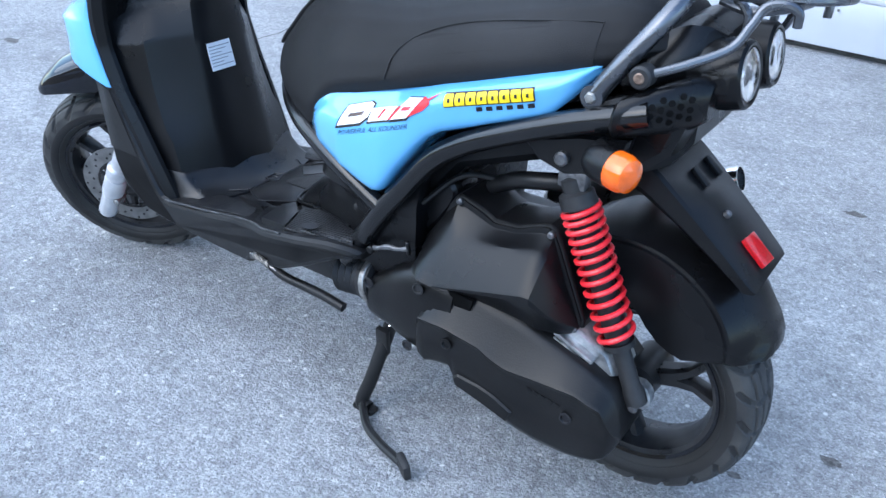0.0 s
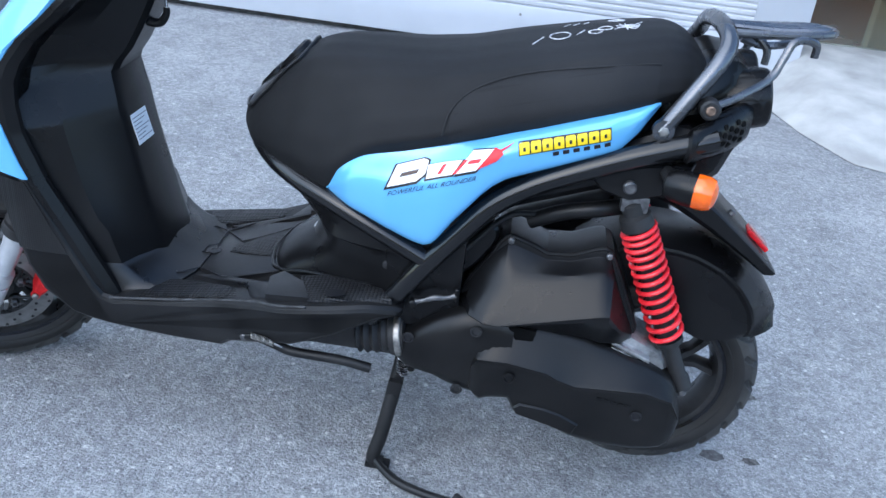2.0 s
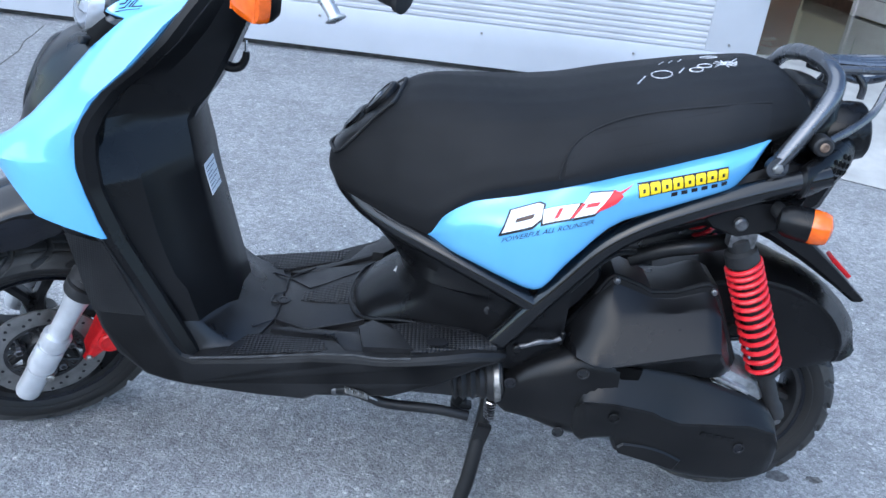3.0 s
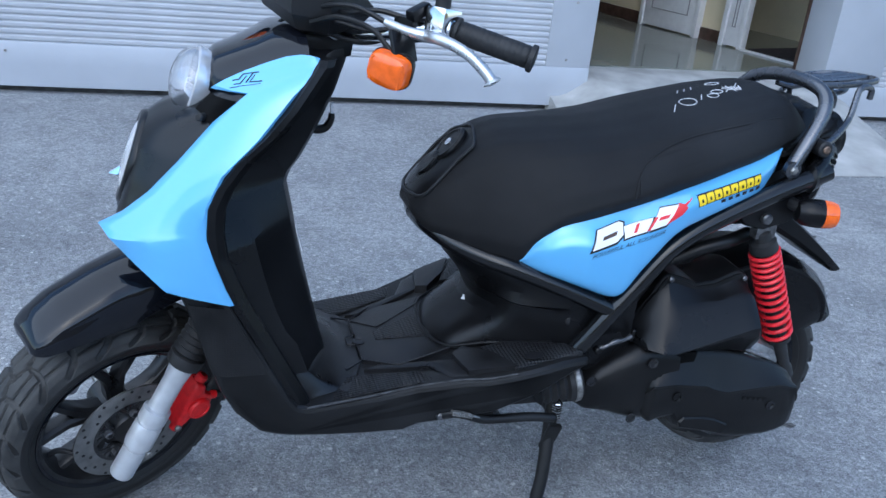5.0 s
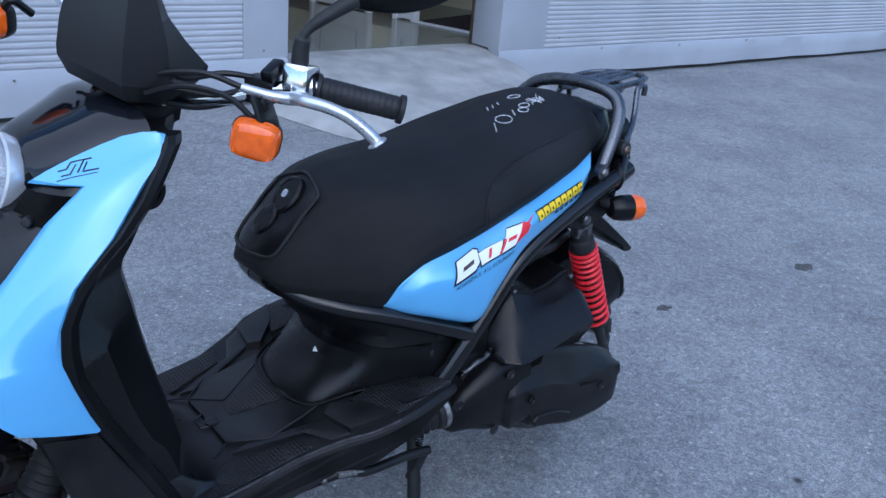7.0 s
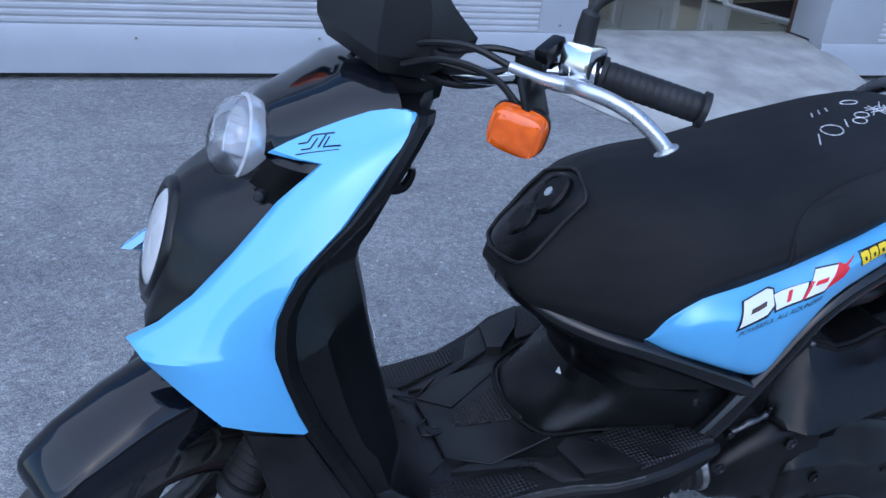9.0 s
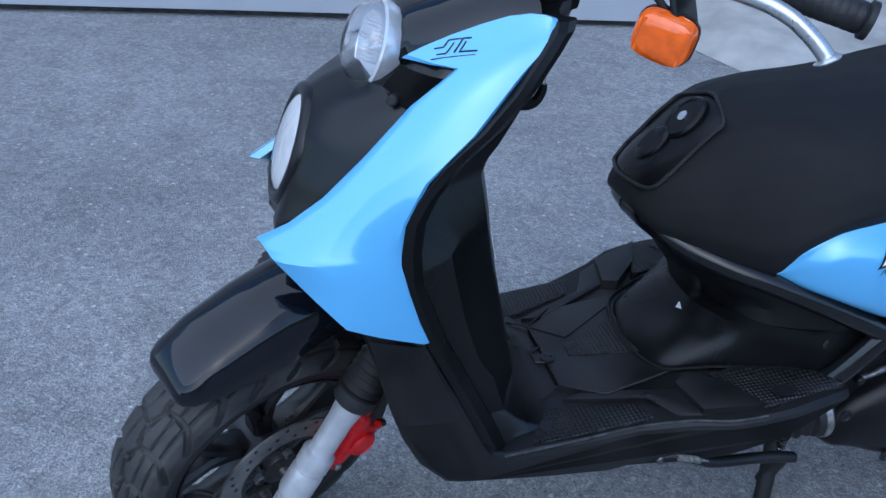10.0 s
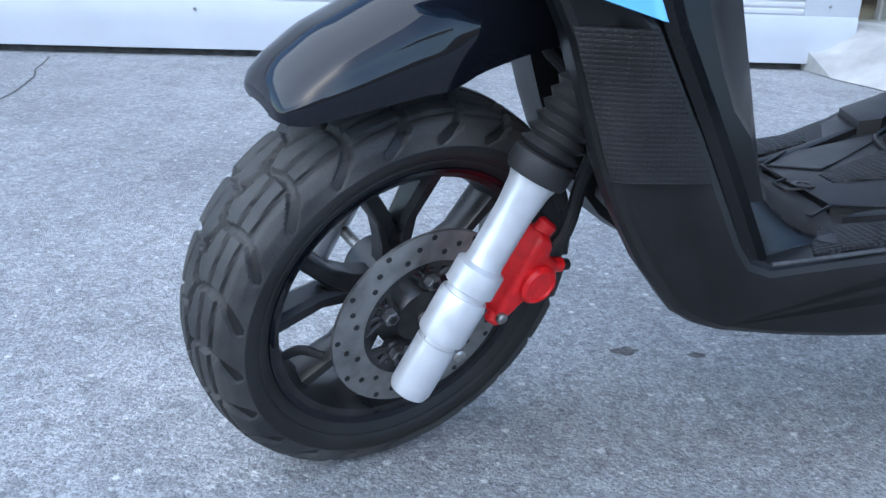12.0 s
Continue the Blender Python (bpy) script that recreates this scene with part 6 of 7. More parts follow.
ducts = both("tail_duct", duct, BLACK, None, "black plastic duct at the end of the frame tube")
bm = bmesh.new()
for i in range(5):
    for j in range(3):
        x, a = 0.656 + i * 0.0098, (-0.40 + j * 0.36 + (i % 2) * 0.18)
        z, r, y = (float(np.interp(x, [d[0] for d in DUCT_RINGS], [d[k] for d in DUCT_RINGS])) for k in (1, 2, 3))
        c = Vector((x, -(y + r * 0.8 * math.cos(a)) + 0.0004, z + r * math.sin(a)))
        lathe([(0.0049, -0.002), (0.0049, 0.0009)], axis_to(c, c + Vector((0.62, -0.75 * math.cos(a), math.sin(a)))), 6, bm)
# near-black hexagons stand in for the shade in the mesh holes
part("duct_mesh", bm, CAVITY_SHADE, ducts[0], "honeycomb mesh in the duct")
rings = []
for x, zt, zb, hw in ((0.585, 0.80, 0.735, 0.12), (0.62, 0.835, 0.735, 0.125), (0.655, 0.850, 0.740, 0.118), (0.68, 0.850, 0.748, 0.105), (0.70, 0.840, 0.76, 0.085)):
    half = [(-hw * 0.8, zb), (-hw, zb + (zt - zb) * 0.3), (-hw * 0.97, zb + (zt - zb) * 0.65), (-hw * 0.75, zt - 0.004), (-hw * 0.3, zt)]
    rings.append([Vector((x, y, z)) for y, z in half] + [Vector((x, -y, z)) for y, z in reversed(half)])
part("tail_body", loft(rings), BLACK, scooter, "black plastic tail body", 40)
for s in (-1, 1):
    tm = axis_to((0.622, -0.006 + 0.056 * s, 0.772), (0.738, -0.008 + 0.059 * s, 0.792))
    lamp = part("tail_lamp", lathe([(0.030, 0.0), (0.043, 0.01), (0.046, 0.05), (0.049, 0.055), (0.049, 0.100), (0.046, 0.118), (0.042, 0.122), (0.038, 0.121), (0.037, 0.116)], tm, 36, None, False), BLACK, scooter, "round black tail lamp housing")
    part("lamp_reflector", lathe([(0.0375, 0.118), (0.032, 0.110), (0.02, 0.105), (0.004, 0.104)], tm, 32), LAMP_BACK, lamp, "bright lamp reflector")
    part("red_core", lathe([(0.012, 0.104), (0.012, 0.113), (0.008, 0.117), (0.002, 0.118)], tm, 20), RED_LENS, lamp, "red lamp core")
    clear_dome([(0.0375, 0.119), (0.032, 0.123), (0.020, 0.126), (0.004, 0.127)], tm, lamp, "clear tail lamp lens")
    fin = slab([(0.672, 0.760), (0.730, 0.772), (0.730, 0.800), (0.690, 0.795)], [(0.0, 0.10), (0.0, 0.1125), (0.003, 0.1145)], side=s)
    part("lamp_fin", fin, BLACK, lamp)

# grab rail and rack
def sag(pts):
    """The rail sits a little lower on the far side."""
    return [(x, y, z - 0.12 * max(0.0, y + 0.12) * min(1.0, max(0.0, (z - 0.75) / 0.1))) for x, y, z in pts]


half = [(0.573, -0.176, 0.752), (0.606, -0.166, 0.806), (0.636, -0.150, 0.852), (0.649, -0.128, 0.878), (0.649, -0.098, 0.894), (0.646, -0.05, 0.904), (0.645, 0.0, 0.907)]
rail = part("grab_rail", tube(sag(half + [(x, -y, z) for x, y, z in reversed(half[:-1])]), 0.0135, 14), RACK, scooter, "gunmetal steel grab rail")
rack = part("rack_loop", tube(sag([(0.648, -0.085, 0.893), (0.73, -0.085, 0.898), (0.785, -0.080, 0.904), (0.815, -0.060, 0.908), (0.828, 0.0, 0.909), (0.815, 0.060, 0.908), (0.785, 0.080, 0.904), (0.73, 0.085, 0.898), (0.648, 0.085, 0.893)]), 0.0065, 10), RACK, scooter, "small steel luggage rack")
for y in (-0.035, 0.0, 0.035):
    part("rack_bar", tube(sag([(0.650, y * 0.9, 0.900), (0.74, y, 0.902), (0.80, y, 0.909), (0.822, y * 0.9, 0.909)]), 0.0055, 8), RACK, rack)
part("rack_hoop", tube(sag([(0.680, -0.06, 0.885), (0.715, -0.06, 0.878), (0.75, -0.055, 0.884), (0.772, -0.03, 0.892), (0.772, 0.03, 0.892), (0.75, 0.055, 0.884), (0.715, 0.06, 0.878), (0.680, 0.06, 0.885)]), 0.0065, 8), RACK, rack)
for s in (-1, 1):
    part("rack_hook", tube(sag([(0.634, 0.172 * s, 0.792), (0.680, 0.150 * s, 0.812), (0.722, 0.122 * s, 0.836), (0.738, 0.108 * s, 0.868), (0.748, 0.100 * s, 0.890), (0.768, 0.094 * s, 0.896), (0.785, 0.090 * s, 0.890), (0.787, 0.089 * s, 0.872)]), 0.0062, 10), RACK, rack, "bent steel rack hook")
    part("rack_peg", tube(sag([(0.700, 0.062 * s, 0.893), (0.715, 0.066 * s, 0.880), (0.722, 0.068 * s, 0.868), (0.722, 0.068 * s, 0.850)]), 0.006, 10), RACK, rack)
    part("rail_bolt", rod((0.573, 0.172 * s, 0.752), (0.573, 0.192 * s, 0.752), 0.0085, 6, None, 0.002), STEEL, rail, "steel rail bolt")
    part("rail_eye", lathe([(0.009, -0.007), (0.0165, -0.006), (0.0165, 0.006), (0.009, 0.007)], axis_to((0.573, 0.180 * s, 0.752), (0.573, 1.18 * s, 0.752)), 20), RACK, rail)
    part("rail_washer", rod((0.634, 0.158 * s, 0.792), (0.634, 0.186 * s, 0.792), 0.0155, 20, None, 0.003), RUBBER_SOFT, rail, "black rubber washer")
    part("rail_bolt", rod((0.634, 0.184 * s, 0.792), (0.634, 0.189 * s, 0.792), 0.0075, 12, None, 0.002), RUSTY, rail, "rusty rail bolt")

# rear turn signals
for s in (-1, 1):
    sm = axis_to((0.573, 0.196 * s, 0.677), (0.665, 0.226 * s, 0.676))
    sg = part("turn_signal", lathe([(0.006, 0.016), (0.018, 0.019), (0.0245, 0.030), (0.0268, 0.046), (0.0275, 0.064)], sm, 28), BLACK, scooter, "black rear turn signal with an orange lens")
    part("lens", lathe([(0.0268, 0.064), (0.0272, 0.070), (0.0265, 0.082), (0.023, 0.091), (0.014, 0.096), (0.002, 0.098)], sm, 28), ORANGE, sg, "orange lens")
    part("signal_stalk", rod((0.592, 0.165 * s, 0.686), (0.602, 0.212 * s, 0.680), 0.012, 14), RUBBER_SOFT, sg, "short rubber stalk")

# ---- engine ----
CASE_TOP = [(0.196, 0.300), (0.200, 0.317), (0.222, 0.346), (0.271, 0.383), (0.319, 0.407), (0.36, 0.412), (0.422, 0.399)]
CASE_LOW = [(0.196, 0.285), (0.200, 0.276), (0.208, 0.269), (0.219, 0.262), (0.269, 0.255), (0.316, 0.240), (0.356, 0.233), (0.422, 0.240)]
rings = []
for x in (0.196, 0.200, 0.208, 0.222, 0.245, 0.271, 0.295, 0.319, 0.345, 0.37, 0.40):
    zt, zb = lerp_table(CASE_TOP, x), lerp_table(CASE_LOW, x)
    yo = lerp_table([(0.196, 0.180), (0.200, 0.196), (0.222, 0.212), (0.30, 0.226), (0.40, 0.226)], x)
    ring = [Vector((x, -0.10, zt - 0.006))]
    for k in range(9):
        a = math.pi * (0.5 - k / 8)
        q = 0.62
        ring.append(Vector((x, -(yo - 0.045 + 0.045 * abs(math.cos(a)) ** q), (zt + zb) / 2 + (zt - zb) / 2 * math.copysign(abs(math.sin(a)) ** q, math.sin(a)))))
    rings.append(ring + [Vector((x, -0.10, zb + 0.006))])
cvt = part("transmission_case", loft(rings), CASE, scooter, "black transmission case, dusty", 50)

COVER_TOP = [(0.327, 0.292), (0.332, 0.319), (0.345, 0.354), (0.367, 0.386), (0.395, 0.395), (0.422, 0.397), (0.517, 0.380), (0.596, 0.353), (0.645, 0.337), (0.679, 0.317), (0.693, 0.297), (0.704, 0.262), (0.707, 0.245)]
COVER_LOW = [(0.327, 0.284), (0.332, 0.266), (0.345, 0.246), (0.356, 0.236), (0.372, 0.243), (0.406, 0.247), (0.413, 0.234), (0.420, 0.221), (0.479, 0.204), (0.517, 0.187), (0.56, 0.178), (0.63, 0.179), (0.675, 0.190), (0.693, 0.203), (0.704, 0.226), (0.707, 0.240)]
COVER_RIDGE = [(0.327, 0.290), (0.345, 0.329), (0.395, 0.331), (0.464, 0.322), (0.482, 0.313), (0.514, 0.304), (0.57, 0.308), (0.634, 0.312), (0.682, 0.300), (0.707, 0.243)]
rings = []
for x in (0.327, 0.329, 0.332, 0.338, 0.345, 0.356, 0.367, 0.38, 0.395, 0.406, 0.413, 0.420, 0.44, 0.464, 0.482, 0.498, 0.514, 0.54, 0.57, 0.60, 0.634, 0.66, 0.679, 0.693, 0.700, 0.704, 0.707):
    zt, zb = lerp_table(COVER_TOP, x), lerp_table(COVER_LOW, x)
    zr = min(lerp_table(COVER_RIDGE, x), zt - 0.10 * (zt - zb))
    e = lerp_table([(0.327, 0.0), (0.334, 0.7), (0.345, 1), (0.675, 1), (0.69, 0.86), (0.70, 0.55), (0.707, 0.0)], x)
    bulge = lambda y: -(0.205 + (y - 0.205) * e if y > 0.205 else y)
    hz = zt - zb
    row = [(0.12, zt - 0.004), (0.198, zt), (0.205, zt - 0.03 * hz), (0.211, zt - 0.09 * hz), (0.234, zr + 0.03 * hz), (0.238, zr), (0.2365, zr - 0.025 * hz), (0.233, zr - 0.06 * hz), (0.2335, (zr + zb) / 2), (0.232, zb + 0.10 * hz), (0.226, zb + 0.035 * hz), (0.215, zb), (0.12, zb)]
    rings.append([Vector((x, bulge(y), z)) for y, z in row])
part("transmission_cover", loft(rings), CASE, cvt, "outer transmission cover with a raised ridge", 40)
part("cover_lip", slab([(0.418, 0.240), (0.428, 0.250), (0.470, 0.247), (0.500, 0.240), (0.535, 0.224), (0.525, 0.200), (0.482, 0.212), (0.424, 0.226)], [(0, 0.20), (0.0, 0.2335), (0.003, 0.2365)]), CASE, cvt, "lower lip of the cover", 26)
# near-black plate laid on the case as the slot's shade
part("case_slot_shade", slab([(0.386, 0.394), (0.437, 0.389), (0.433, 0.369), (0.404, 0.367)], [(0, 0.17), (0.0, 0.2185), (0.001, 0.2190)]), CAVITY_SHADE, cvt, "near-black plate for the shaded slot under the air box")
for x, z, y, mat_ in ((0.337, 0.377, 0.2275, RIM), (0.403, 0.299, 0.2345, CASE), (0.627, 0.261, 0.2345, INK), (0.316, 0.251, 0.222, RIM), (0.222, 0.335, 0.211, INK)):
    part("case_screw", lathe([(0.004, -0.006), (0.0105, 0.0), (0.0105, 0.0012), (0.008, 0.002), (0.0065, -0.001), (0.002, -0.001)], axis_to((x, -y, z), (x, -y - 1, z)), 18), mat_, cvt, "recessed case screw")
for k in range(5):
    part("cover_mark", box((-0.0045, 0, -0.0035), (0.0045, 0.0012, 0.0035), 0.0006, None, pose(0.560 + k * 0.0125, -0.2345, 0.283 - k * 0.0016, 0, 8, 0)), CASE, cvt, "small raised mark on the cover")
air_out = [(0.292, 0.390), (0.306, 0.439), (0.340, 0.491), (0.350, 0.515), (0.360, 0.531), (0.370, 0.537), (0.380, 0.535), (0.415, 0.524), (0.436, 0.514), (0.475, 0.518), (0.514, 0.535), (0.530, 0.538), (0.542, 0.532), (0.555, 0.508), (0.578, 0.459), (0.607, 0.397), (0.605, 0.374), (0.594, 0.364), (0.549, 0.374), (0.45, 0.390), (0.366, 0.388)]
air = part("air_box", slab(air_out, [(0.01, 0.06), (0, 0.09), (0, 0.163), (0.002, 0.166), (0.005, 0.167), (0.0055, 0.170), (0.009, 0.171)]), BLACK, scooter, "black plastic air filter box", 28)


BULGE_LOW = [(0.30, 0.395), (0.37, 0.390), (0.45, 0.388), (0.516, 0.384), (0.586, 0.370), (0.60, 0.378)]
BULGE_TOP = [(0.30, 0.42), (0.34, 0.49), (0.37, 0.525), (0.436, 0.503), (0.475, 0.507), (0.52, 0.523), (0.54, 0.52), (0.566, 0.46), (0.60, 0.392)]
BULGE_UPPER = [(0.30, 0.413), (0.32, 0.432), (0.344, 0.453), (0.369, 0.472), (0.436, 0.486), (0.53, 0.506), (0.545, 0.500), (0.58, 0.430), (0.60, 0.388)]
BULGE_LOWER = [(0.30, 0.402), (0.32, 0.408), (0.37, 0.405), (0.45, 0.428), (0.535, 0.452), (0.546, 0.452), (0.575, 0.410), (0.60, 0.383)]


def air_cover():
    """The bulge of the air box: a steep upper slope, a slanting face and an undercut, creased between."""
    rings = []
    for x in (0.30, 0.305, 0.312, 0.32, 0.332, 0.344, 0.356, 0.369, 0.385, 0.41, 0.436, 0.455, 0.475, 0.50, 0.52, 0.532, 0.54, 0.546, 0.555, 0.566, 0.578, 0.59, 0.60):
        zb, zt, zu, zl = (lerp_table(t, x) for t in (BULGE_LOW, BULGE_TOP, BULGE_UPPER, BULGE_LOWER))
        fade = lerp_table([(0.30, 0.0), (0.32, 0.75), (0.345, 1.0), (0.546, 1.0), (0.575, 0.6), (0.60, 0.05)], x)
        key = [(zt, 0.170), (zt - 0.003, 0.173), (zu + 0.2 * (zt - zu), 0.196), (zu, 0.203), (zu - 0.12 * (zu - zl), 0.2095), (zl + 0.5 * (zu - zl), 0.226), (zl + 0.1 * (zu - zl), 0.2425), (zl, 0.246), (zl - 0.15 * (zl - zb), 0.2445), (zb + 0.5 * (zl - zb), 0.230), (zb + 0.08 * (zl - zb), 0.214), (zb, 0.205)]
        row = [Vector((x, -(0.168 + (y - 0.168) * fade), z)) for z, y in key]
        rings.append([Vector((x, -0.150, zt))] + row + [Vector((x, -0.150, zb))])
    return loft(rings)


part("air_box_bulge", air_cover(), BLACK, air, "bulging faceted air box cover", 24)
part("air_duct_neck", slab([(0.255, 0.445), (0.300, 0.440), (0.345, 0.500), (0.352, 0.530), (0.335, 0.545), (0.315, 0.535), (0.270, 0.480)], [(0.006, 0.08), (0, 0.10), (0, 0.148), (0.006, 0.154)], smooth=2), BLACK, air, "black inlet neck of the air box", 40)
for x, z in ((0.373, 0.528), (0.536, 0.525), (0.594, 0.381)):
    part("air_box_screw", rod((x, -0.166, z), (x, -0.178, z), 0.0058, 10, None, 0.002), DULL, air, "small steel screw")
part("engine_block", box((0.20, -0.09, 0.20), (0.56, 0.12, 0.43), 0.02), RIM, scooter, "dark engine block")
part("bell_housing", slab([(0.555, 0.362), (0.60, 0.385), (0.655, 0.36), (0.675, 0.325), (0.64, 0.30), (0.57, 0.32)], [(0, 0.10), (0, 0.165), (0.006, 0.175)]), ALU, scooter, "bare cast alloy housing")
for k in range(4):
    part("housing_rib", box((0.0, -0.012, -0.004), (0.075, 0.012, 0.004), 0.003, None, pose(0.568, -0.178, 0.372 - k * 0.011, 0, 22, 0)), ALU, scooter, "cast alloy rib")
part("shock_foot", slab([(0.684, 0.300), (0.706, 0.308), (0.722, 0.292), (0.722, 0.270), (0.706, 0.260), (0.690, 0.266)], [(0, 0.125), (0, 0.142), (0.003, 0.144)], smooth=2), ALU, scooter, "cast alloy shock mount")
part("shock_bolt", rod((0.708, -0.15, 0.283), (0.708, -0.178, 0.283), 0.008, 12, None, 0.003), DULL, scooter, "steel shock bolt")
# intake boot
prof = [(0.030, 0.0), (0.036, 0.004)]
for k in range(3):
    prof += [(0.030, 0.010 + k * 0.016), (0.037, 0.018 + k * 0.016)]
prof += [(0.033, 0.058), (0.040, 0.062), (0.042, 0.075), (0.040, 0.088), (0.034, 0.090)]
part("intake_boot", lathe(prof, axis_to((0.128, -0.165, 0.300), (0.215, -0.168, 0.316)), 28), RUBBER_SOFT, scooter, "ribbed black rubber intake boot")
part("boot_clamp", lathe([(0.0425, 0.072), (0.044, 0.074), (0.044, 0.082), (0.0425, 0.084)], axis_to((0.128, -0.165, 0.300), (0.215, -0.168, 0.316)), 28), STEEL, scooter, "steel hose clamp")
lever = part("cable_lever", tube([(0.222, -0.205, 0.402), (0.240, -0.208, 0.410), (0.258, -0.207, 0.418), (0.278, -0.205, 0.420), (0.296, -0.2, 0.425)], lambda u: 0.0035 + 0.0015 * abs(math.cos(6 * u)), 10), DULL, scooter, "dull steel cable lever")
part("lever_eye", rod((0.224, -0.198, 0.402), (0.224, -0.214, 0.402), 0.007, 14, None, 0.002), CASE, lever)
part("lever_pin", rod((0.296, -0.198, 0.412), (0.296, -0.204, 0.440), 0.004, 10, None, 0.002), CASE, lever)
part("vent_hose", tube([(0.40, -0.12, 0.545), (0.45, -0.135, 0.575), (0.50, -0.14, 0.590), (0.56, -0.12, 0.598)], 0.014, 12), CABLE, scooter, "black rubber vent hose")
part("wire_loom", tube([(0.30, -0.17, 0.50), (0.36, -0.15, 0.56), (0.42, -0.12, 0.56)], 0.005, 8), CABLE, scooter, "black wire loom")

# shock absorbers
def shock(s):
    a, b = Vector((0.557, 0.165 * s, 0.612)), Vector((0.708, 0.160 * s, 0.285))
    m = axis_to(a, b)
    L = (b - a).length
    sh = part("shock_absorber", lathe([(0.012, -0.014), (0.018, -0.010), (0.018, 0.008), (0.026, 0.012), (0.028, 0.032), (0.0185, 0.035), (0.0185, L * 0.70), (0.025, L * 0.70), (0.025, L * 0.725), (0.0145, L * 0.73), (0.0145, L - 0.03), (0.018, L - 0.022), (0.018, L)], m, 24), RUBBER_SOFT, scooter, "black shock absorber with a red spring")
    pts = []
    turns, z0, z1 = 13.0, 0.034, L * 0.695
    for k in range(int(turns * 16) + 1):
        u = k / (turns * 16)
        v = u ** 1.5 * 0.45 + u * 0.55
        a_ = 2 * math.pi * turns * u
        pts.append(m @ Vector((0.0275 * math.cos(a_), 0.0275 * math.sin(a_), z0 + (z1 - z0) * v)))
    part("spring", tube(pts, 0.0044, 8, None, False, 0), RED, sh, "red coil spring")
    part("top_mount", box((-0.022, -0.012, -0.016), (0.022, 0.012, 0.014), 0.005, None, Matrix.Translation(a + Vector((0, 0, 0.012)))), DULL, sh, "steel top mount")


shock(-1)
shock(1)

# rear mudguard hugging the tyre
rings = []
for ang in (128, 119, 110, 103, 97, 91, 85, 80, 75, 70, 65, 60, 56, 52, 48, 45, 42, 40, 38, 37):
    lo_t = [(37, 0.238), (38, 0.236), (40, 0.222), (42, 0.205), (45, 0.186), (48, 0.170), (56, 0.140), (65, 0.132), (75, 0.132), (85, 0.142), (97, 0.172), (110, 0.21), (128, 0.24)]
    top_t = [(37, 0.246), (38, 0.252), (42, 0.262), (48, 0.270), (56, 0.277), (65, 0.281), (75, 0.286), (85, 0.290), (97, 0.294), (110, 0.300), (128, 0.285)]
    edge_t = [(37, 0.240), (38, 0.238), (40, 0.226), (42, 0.211), (44, 0.197), (48, 0.214), (52, 0.226), (56, 0.236), (65, 0.252), (75, 0.266), (85, 0.275), (97, 0.282), (110, 0.286), (128, 0.275)]
    wid_t = [(37, 0.030), (38, 0.052), (40, 0.072), (42, 0.082), (48, 0.092), (56, 0.097), (75, 0.098), (128, 0.086)]
    lo, top_r, edge_r, hw = (lerp_table(t, ang) for t in (lo_t, top_t, edge_t, wid_t))
    d = Vector((math.cos(radians(ang)), 0, math.sin(radians(ang))))
    half = [(-hw * 0.90, lo), (-hw * 0.93, lo + (edge_r - lo) * 0.35), (-hw * 0.965, lo + (edge_r - lo) * 0.80), (-hw * 0.955, edge_r - 0.008), (-hw, edge_r), (-hw * 0.985, edge_r + 0.005), (-hw * 0.62, edge_r + (top_r - edge_r) * 0.70), (-hw * 0.25, top_r)]
    off = lerp_table([(37, -0.016), (60, -0.010), (90, 0.0), (128, 0.0)], ang)
    ring = [AXLE_R + d * q + Vector((0, y + off, 0)) for y, q in half] + [AXLE_R + d * q + Vector((0, off - y * 0.90, 0)) for y, q in reversed(half)]
    rings.append(ring + [p - d * 0.004 + Vector((0, -math.copysign(min(0.004, abs(p.y)), p.y), 0)) for p in reversed(ring[1:-1])])
part("rear_mudguard", loft(rings), BLACK, scooter, "black plastic rear mudguard", 30)

# plate holder: a sloping board with side walls
rings = []
for x, z, hw, th, c in ((0.605, 0.672, 0.072, 0.060, -0.006), (0.630, 0.652, 0.086, 0.056, -0.010), (0.665, 0.630, 0.088, 0.046, -0.014), (0.72, 0.590, 0.086, 0.034, -0.020), (0.78, 0.543, 0.082, 0.024, -0.026), (0.818, 0.511, 0.079, 0.018, -0.029), (0.826, 0.504, 0.074, 0.008, -0.030)):
    n = Vector((0.62, 0, 0.785))
    half = [(-hw * 0.9, -1.0), (-hw, -0.75), (-hw, -0.1), (-hw * 0.94, 0.0)]
    rings.append([Vector((x, c + y, z)) + n * th * g for y, g in half] + [Vector((x, c - y, z)) + n * th * g for y, g in reversed(half)])
holder = part("plate_holder", loft(rings), BLACK, scooter, "black plastic number plate holder")
bn = Vector((0.62, -0.05, 0.785)).normalized()
part("reflector", box((-0.025, -0.018, 0), (0.025, 0.018, 0.009), 0.003, None, Matrix.Translation((0.797, -0.033, 0.531)) @ bn.to_track_quat("Z", "Y").to_matrix().to_4x4() @ pose(0, 0, 0, 0, 0, 90)), RED_LENS, holder, "red plastic reflector")
for y in (-0.02, 0.035):
    part("holder_fin", box((-0.008, -0.018, 0), (0.008, 0.018, 0.009), 0.004, None, Matrix.Translation((0.69, y, 0.610)) @ bn.to_track_quat("Z", "Y").to_matrix().to_4x4()), BLACK, holder)
part("holder_screw", rod((0.743, -0.033, 0.570), (0.749, -0.033, 0.579), 0.006, 10, None, 0.002), DULL, holder, "steel screw")
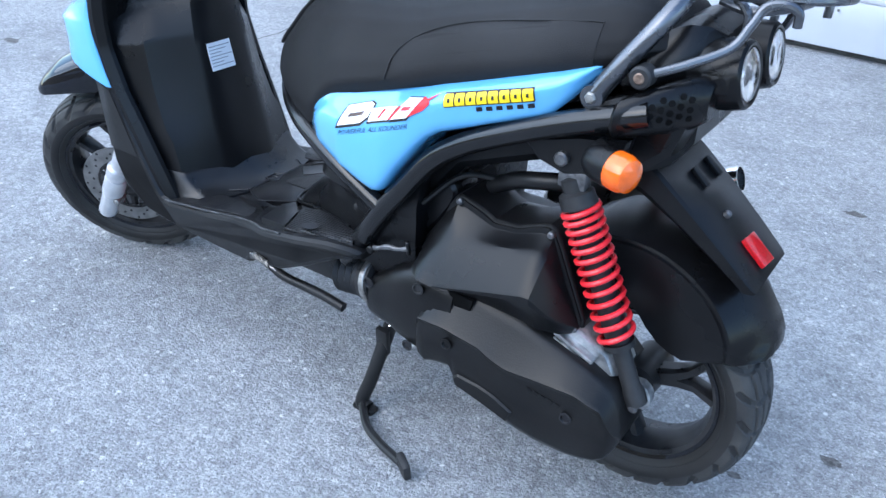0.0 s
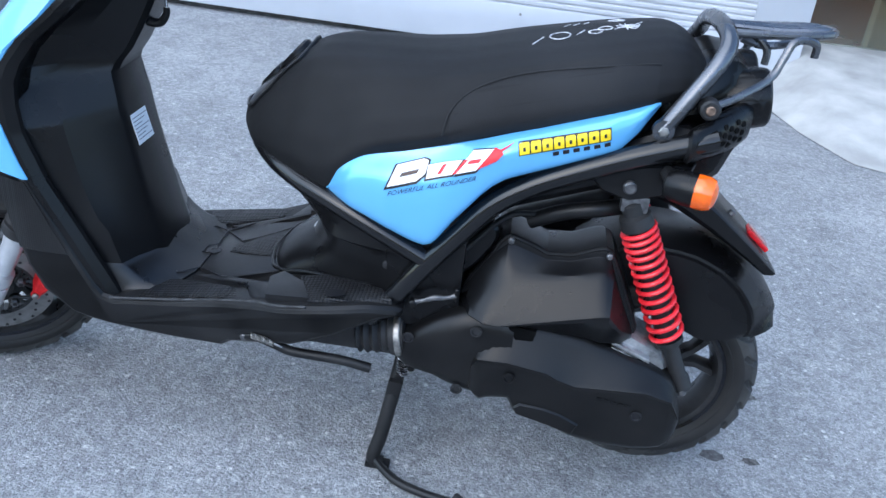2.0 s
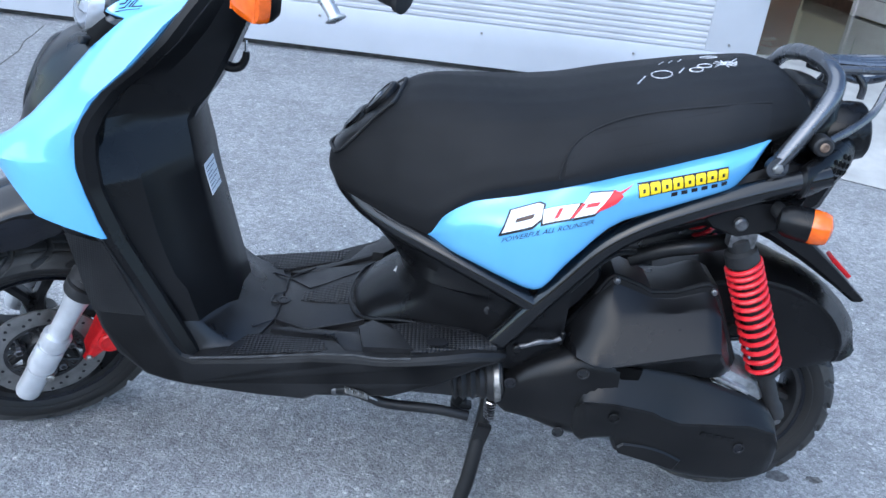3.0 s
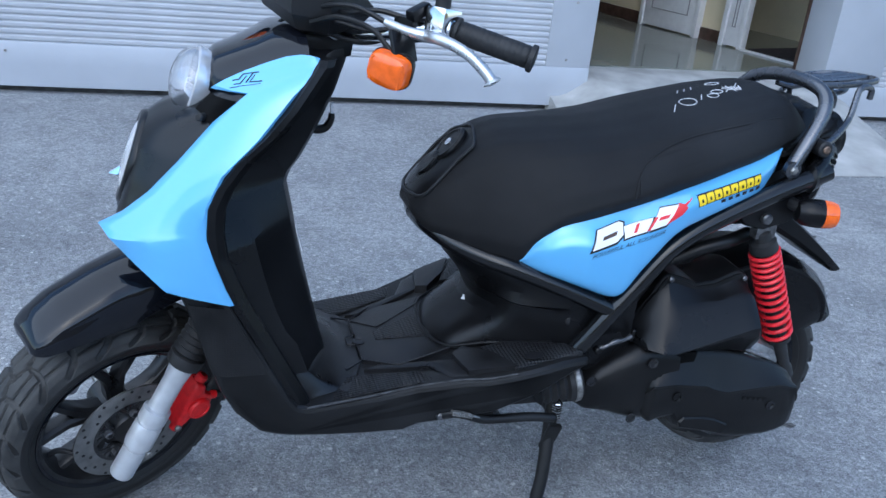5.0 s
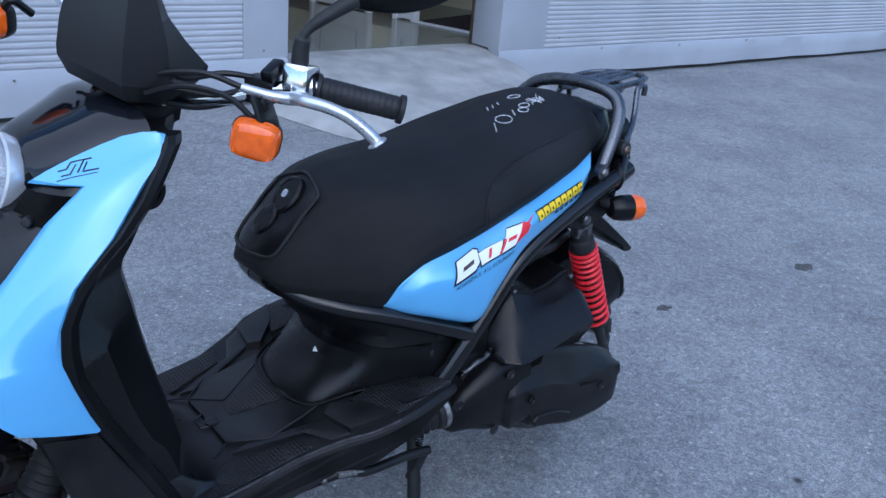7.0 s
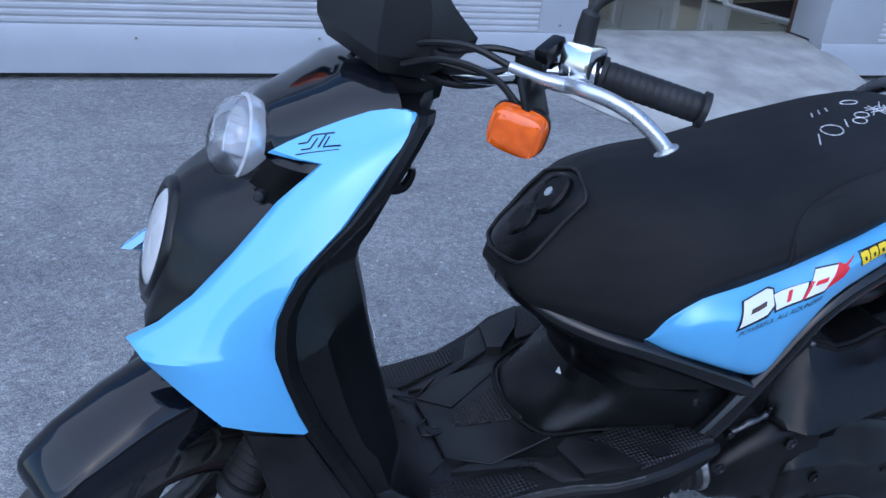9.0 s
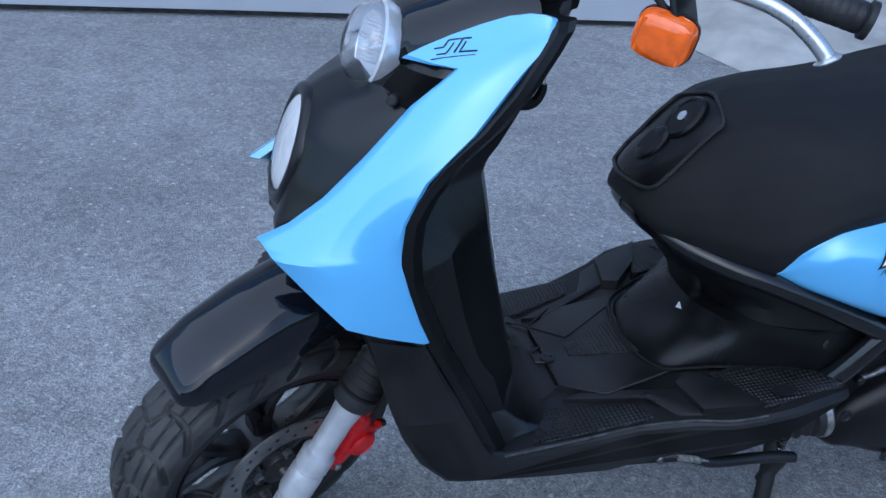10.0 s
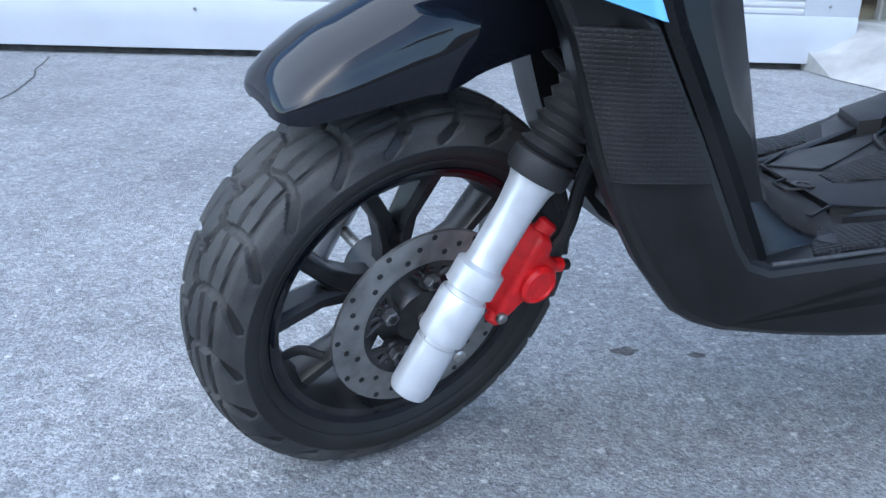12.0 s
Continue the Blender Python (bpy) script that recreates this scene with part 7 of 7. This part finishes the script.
part("tail_valance", loft([[Vector((x, y * hw, z)) for y, z in ((-1, z0), (-1, z1), (1, z1), (1, z0))] for x, hw, z0, z1 in ((0.585, 0.12, 0.655, 0.735), (0.64, 0.116, 0.640, 0.745), (0.668, 0.100, 0.652, 0.750), (0.690, 0.080, 0.685, 0.755))]), BLACK, scooter, "black moulding under the tail lamps")

# exhaust on the far side
ex = part("muffler", lathe([(0.030, 0), (0.050, 0.02), (0.054, 0.05), (0.054, 0.30), (0.048, 0.335), (0.030, 0.345)], axis_to((0.36, 0.19, 0.375), (0.72, 0.20, 0.53)), 32), RIM, scooter, "black muffler beside the rear wheel")
part("tailpipe", lathe([(0.022, 0.335), (0.0235, 0.340), (0.0235, 0.372), (0.0205, 0.372), (0.0205, 0.345)], axis_to((0.36, 0.19, 0.388), (0.72, 0.20, 0.543)), 24, None, False), CHROME, ex, "chromed tailpipe")
part("heat_shield", slab([(0.40, 0.41), (0.62, 0.50), (0.64, 0.47), (0.42, 0.375)], [(0, 0.235), (0.002, 0.246)], side=1), CHROME, ex, "chromed heat shield")

# stands
stand = part("centre_stand", tube([(0.205, -0.10, 0.225), (0.195, -0.125, 0.15), (0.183, -0.150, 0.07), (0.172, -0.165, 0.018), (0.190, -0.168, 0.010)], 0.0140, 12), BLACK_DULL, scooter, "black steel centre stand")
part("stand_leg", tube([(0.205, 0.10, 0.225), (0.195, 0.125, 0.15), (0.183, 0.150, 0.07), (0.172, 0.165, 0.018), (0.190, 0.168, 0.010)], 0.0140, 12), BLACK_DULL, stand)
part("stand_crossbar", rod((0.203, -0.11, 0.20), (0.203, 0.11, 0.20), 0.012, 12), BLACK_DULL, stand)
for s in (-1, 1):
    part("stand_foot", box((-0.022, -0.012, 0.0), (0.026, 0.012, 0.012), 0.004, None, pose(0.180, 0.167 * s, 0.001, 0, 0, 0)), BLACK_DULL, stand)
part("stand_tang", tube([(0.172, -0.160, 0.022), (0.185, -0.178, 0.016), (0.225, -0.215, 0.014), (0.275, -0.240, 0.018), (0.325, -0.260, 0.026), (0.345, -0.268, 0.030)], 0.0085, 10), BLACK_DULL, stand, "curved foot lever of the stand")
part("stand_pad", box((-0.020, -0.008, -0.020), (0.020, 0.008, 0.020), 0.007, None, pose(0.354, -0.272, 0.031, 10, 10, -32)), RUBBER_SOFT, stand, "ribbed rubber foot pad")
pts = [Vector((0.207 + 0.010 * math.cos(k * 0.8), -0.118 + 0.010 * math.sin(k * 0.8), 0.232 - k * 0.00075)) for k in range(60)]
part("stand_spring", tube(pts, 0.0022, 6, None, False, 0), CHROME, stand, "small bright spring")
part("stand_plate", box((-0.014, -0.006, -0.035), (0.014, 0.006, 0.035), 0.004, None, pose(0.196, -0.132, 0.155, 15, 8, 0)), BLACK_DULL, stand)
side = part("side_stand", tube([(-0.071, -0.196, 0.2765), (-0.046, -0.206, 0.285), (-0.010, -0.208, 0.275), (0.020, -0.208, 0.266), (0.104, -0.207, 0.263), (0.160, -0.205, 0.254)], 0.009, 12), BLACK_DULL, scooter, "folded black side stand")
pts = [Vector((-0.054 + k * 0.00064, -0.2150 + 0.0050 * math.cos(k * 1.1), 0.292 - k * 0.00017 + 0.0050 * math.sin(k * 1.1))) for k in range(66)]
part("side_stand_spring", tube(pts, 0.0016, 6, None, False, 0), STEEL, side, "steel coil spring")
part("stand_pivot", rod((-0.071, -0.165, 0.2765), (-0.071, -0.206, 0.2765), 0.0075, 14, None, 0.002), DULL, side, "steel stand pivot")
part("spring_hook", tube([(-0.012, -0.2150, 0.281), (0.000, -0.214, 0.276), (0.010, -0.211, 0.268)], 0.0022, 6), STEEL, side)
part("stand_bracket", box((-0.11, -0.15, 0.235), (-0.05, -0.02, 0.275), 0.008), RIM, scooter, "dark stand bracket")
part("belly_frame", box((-0.06, -0.12, 0.225), (0.20, 0.12, 0.30), 0.02), RIM, scooter, "dark frame under the footboard")
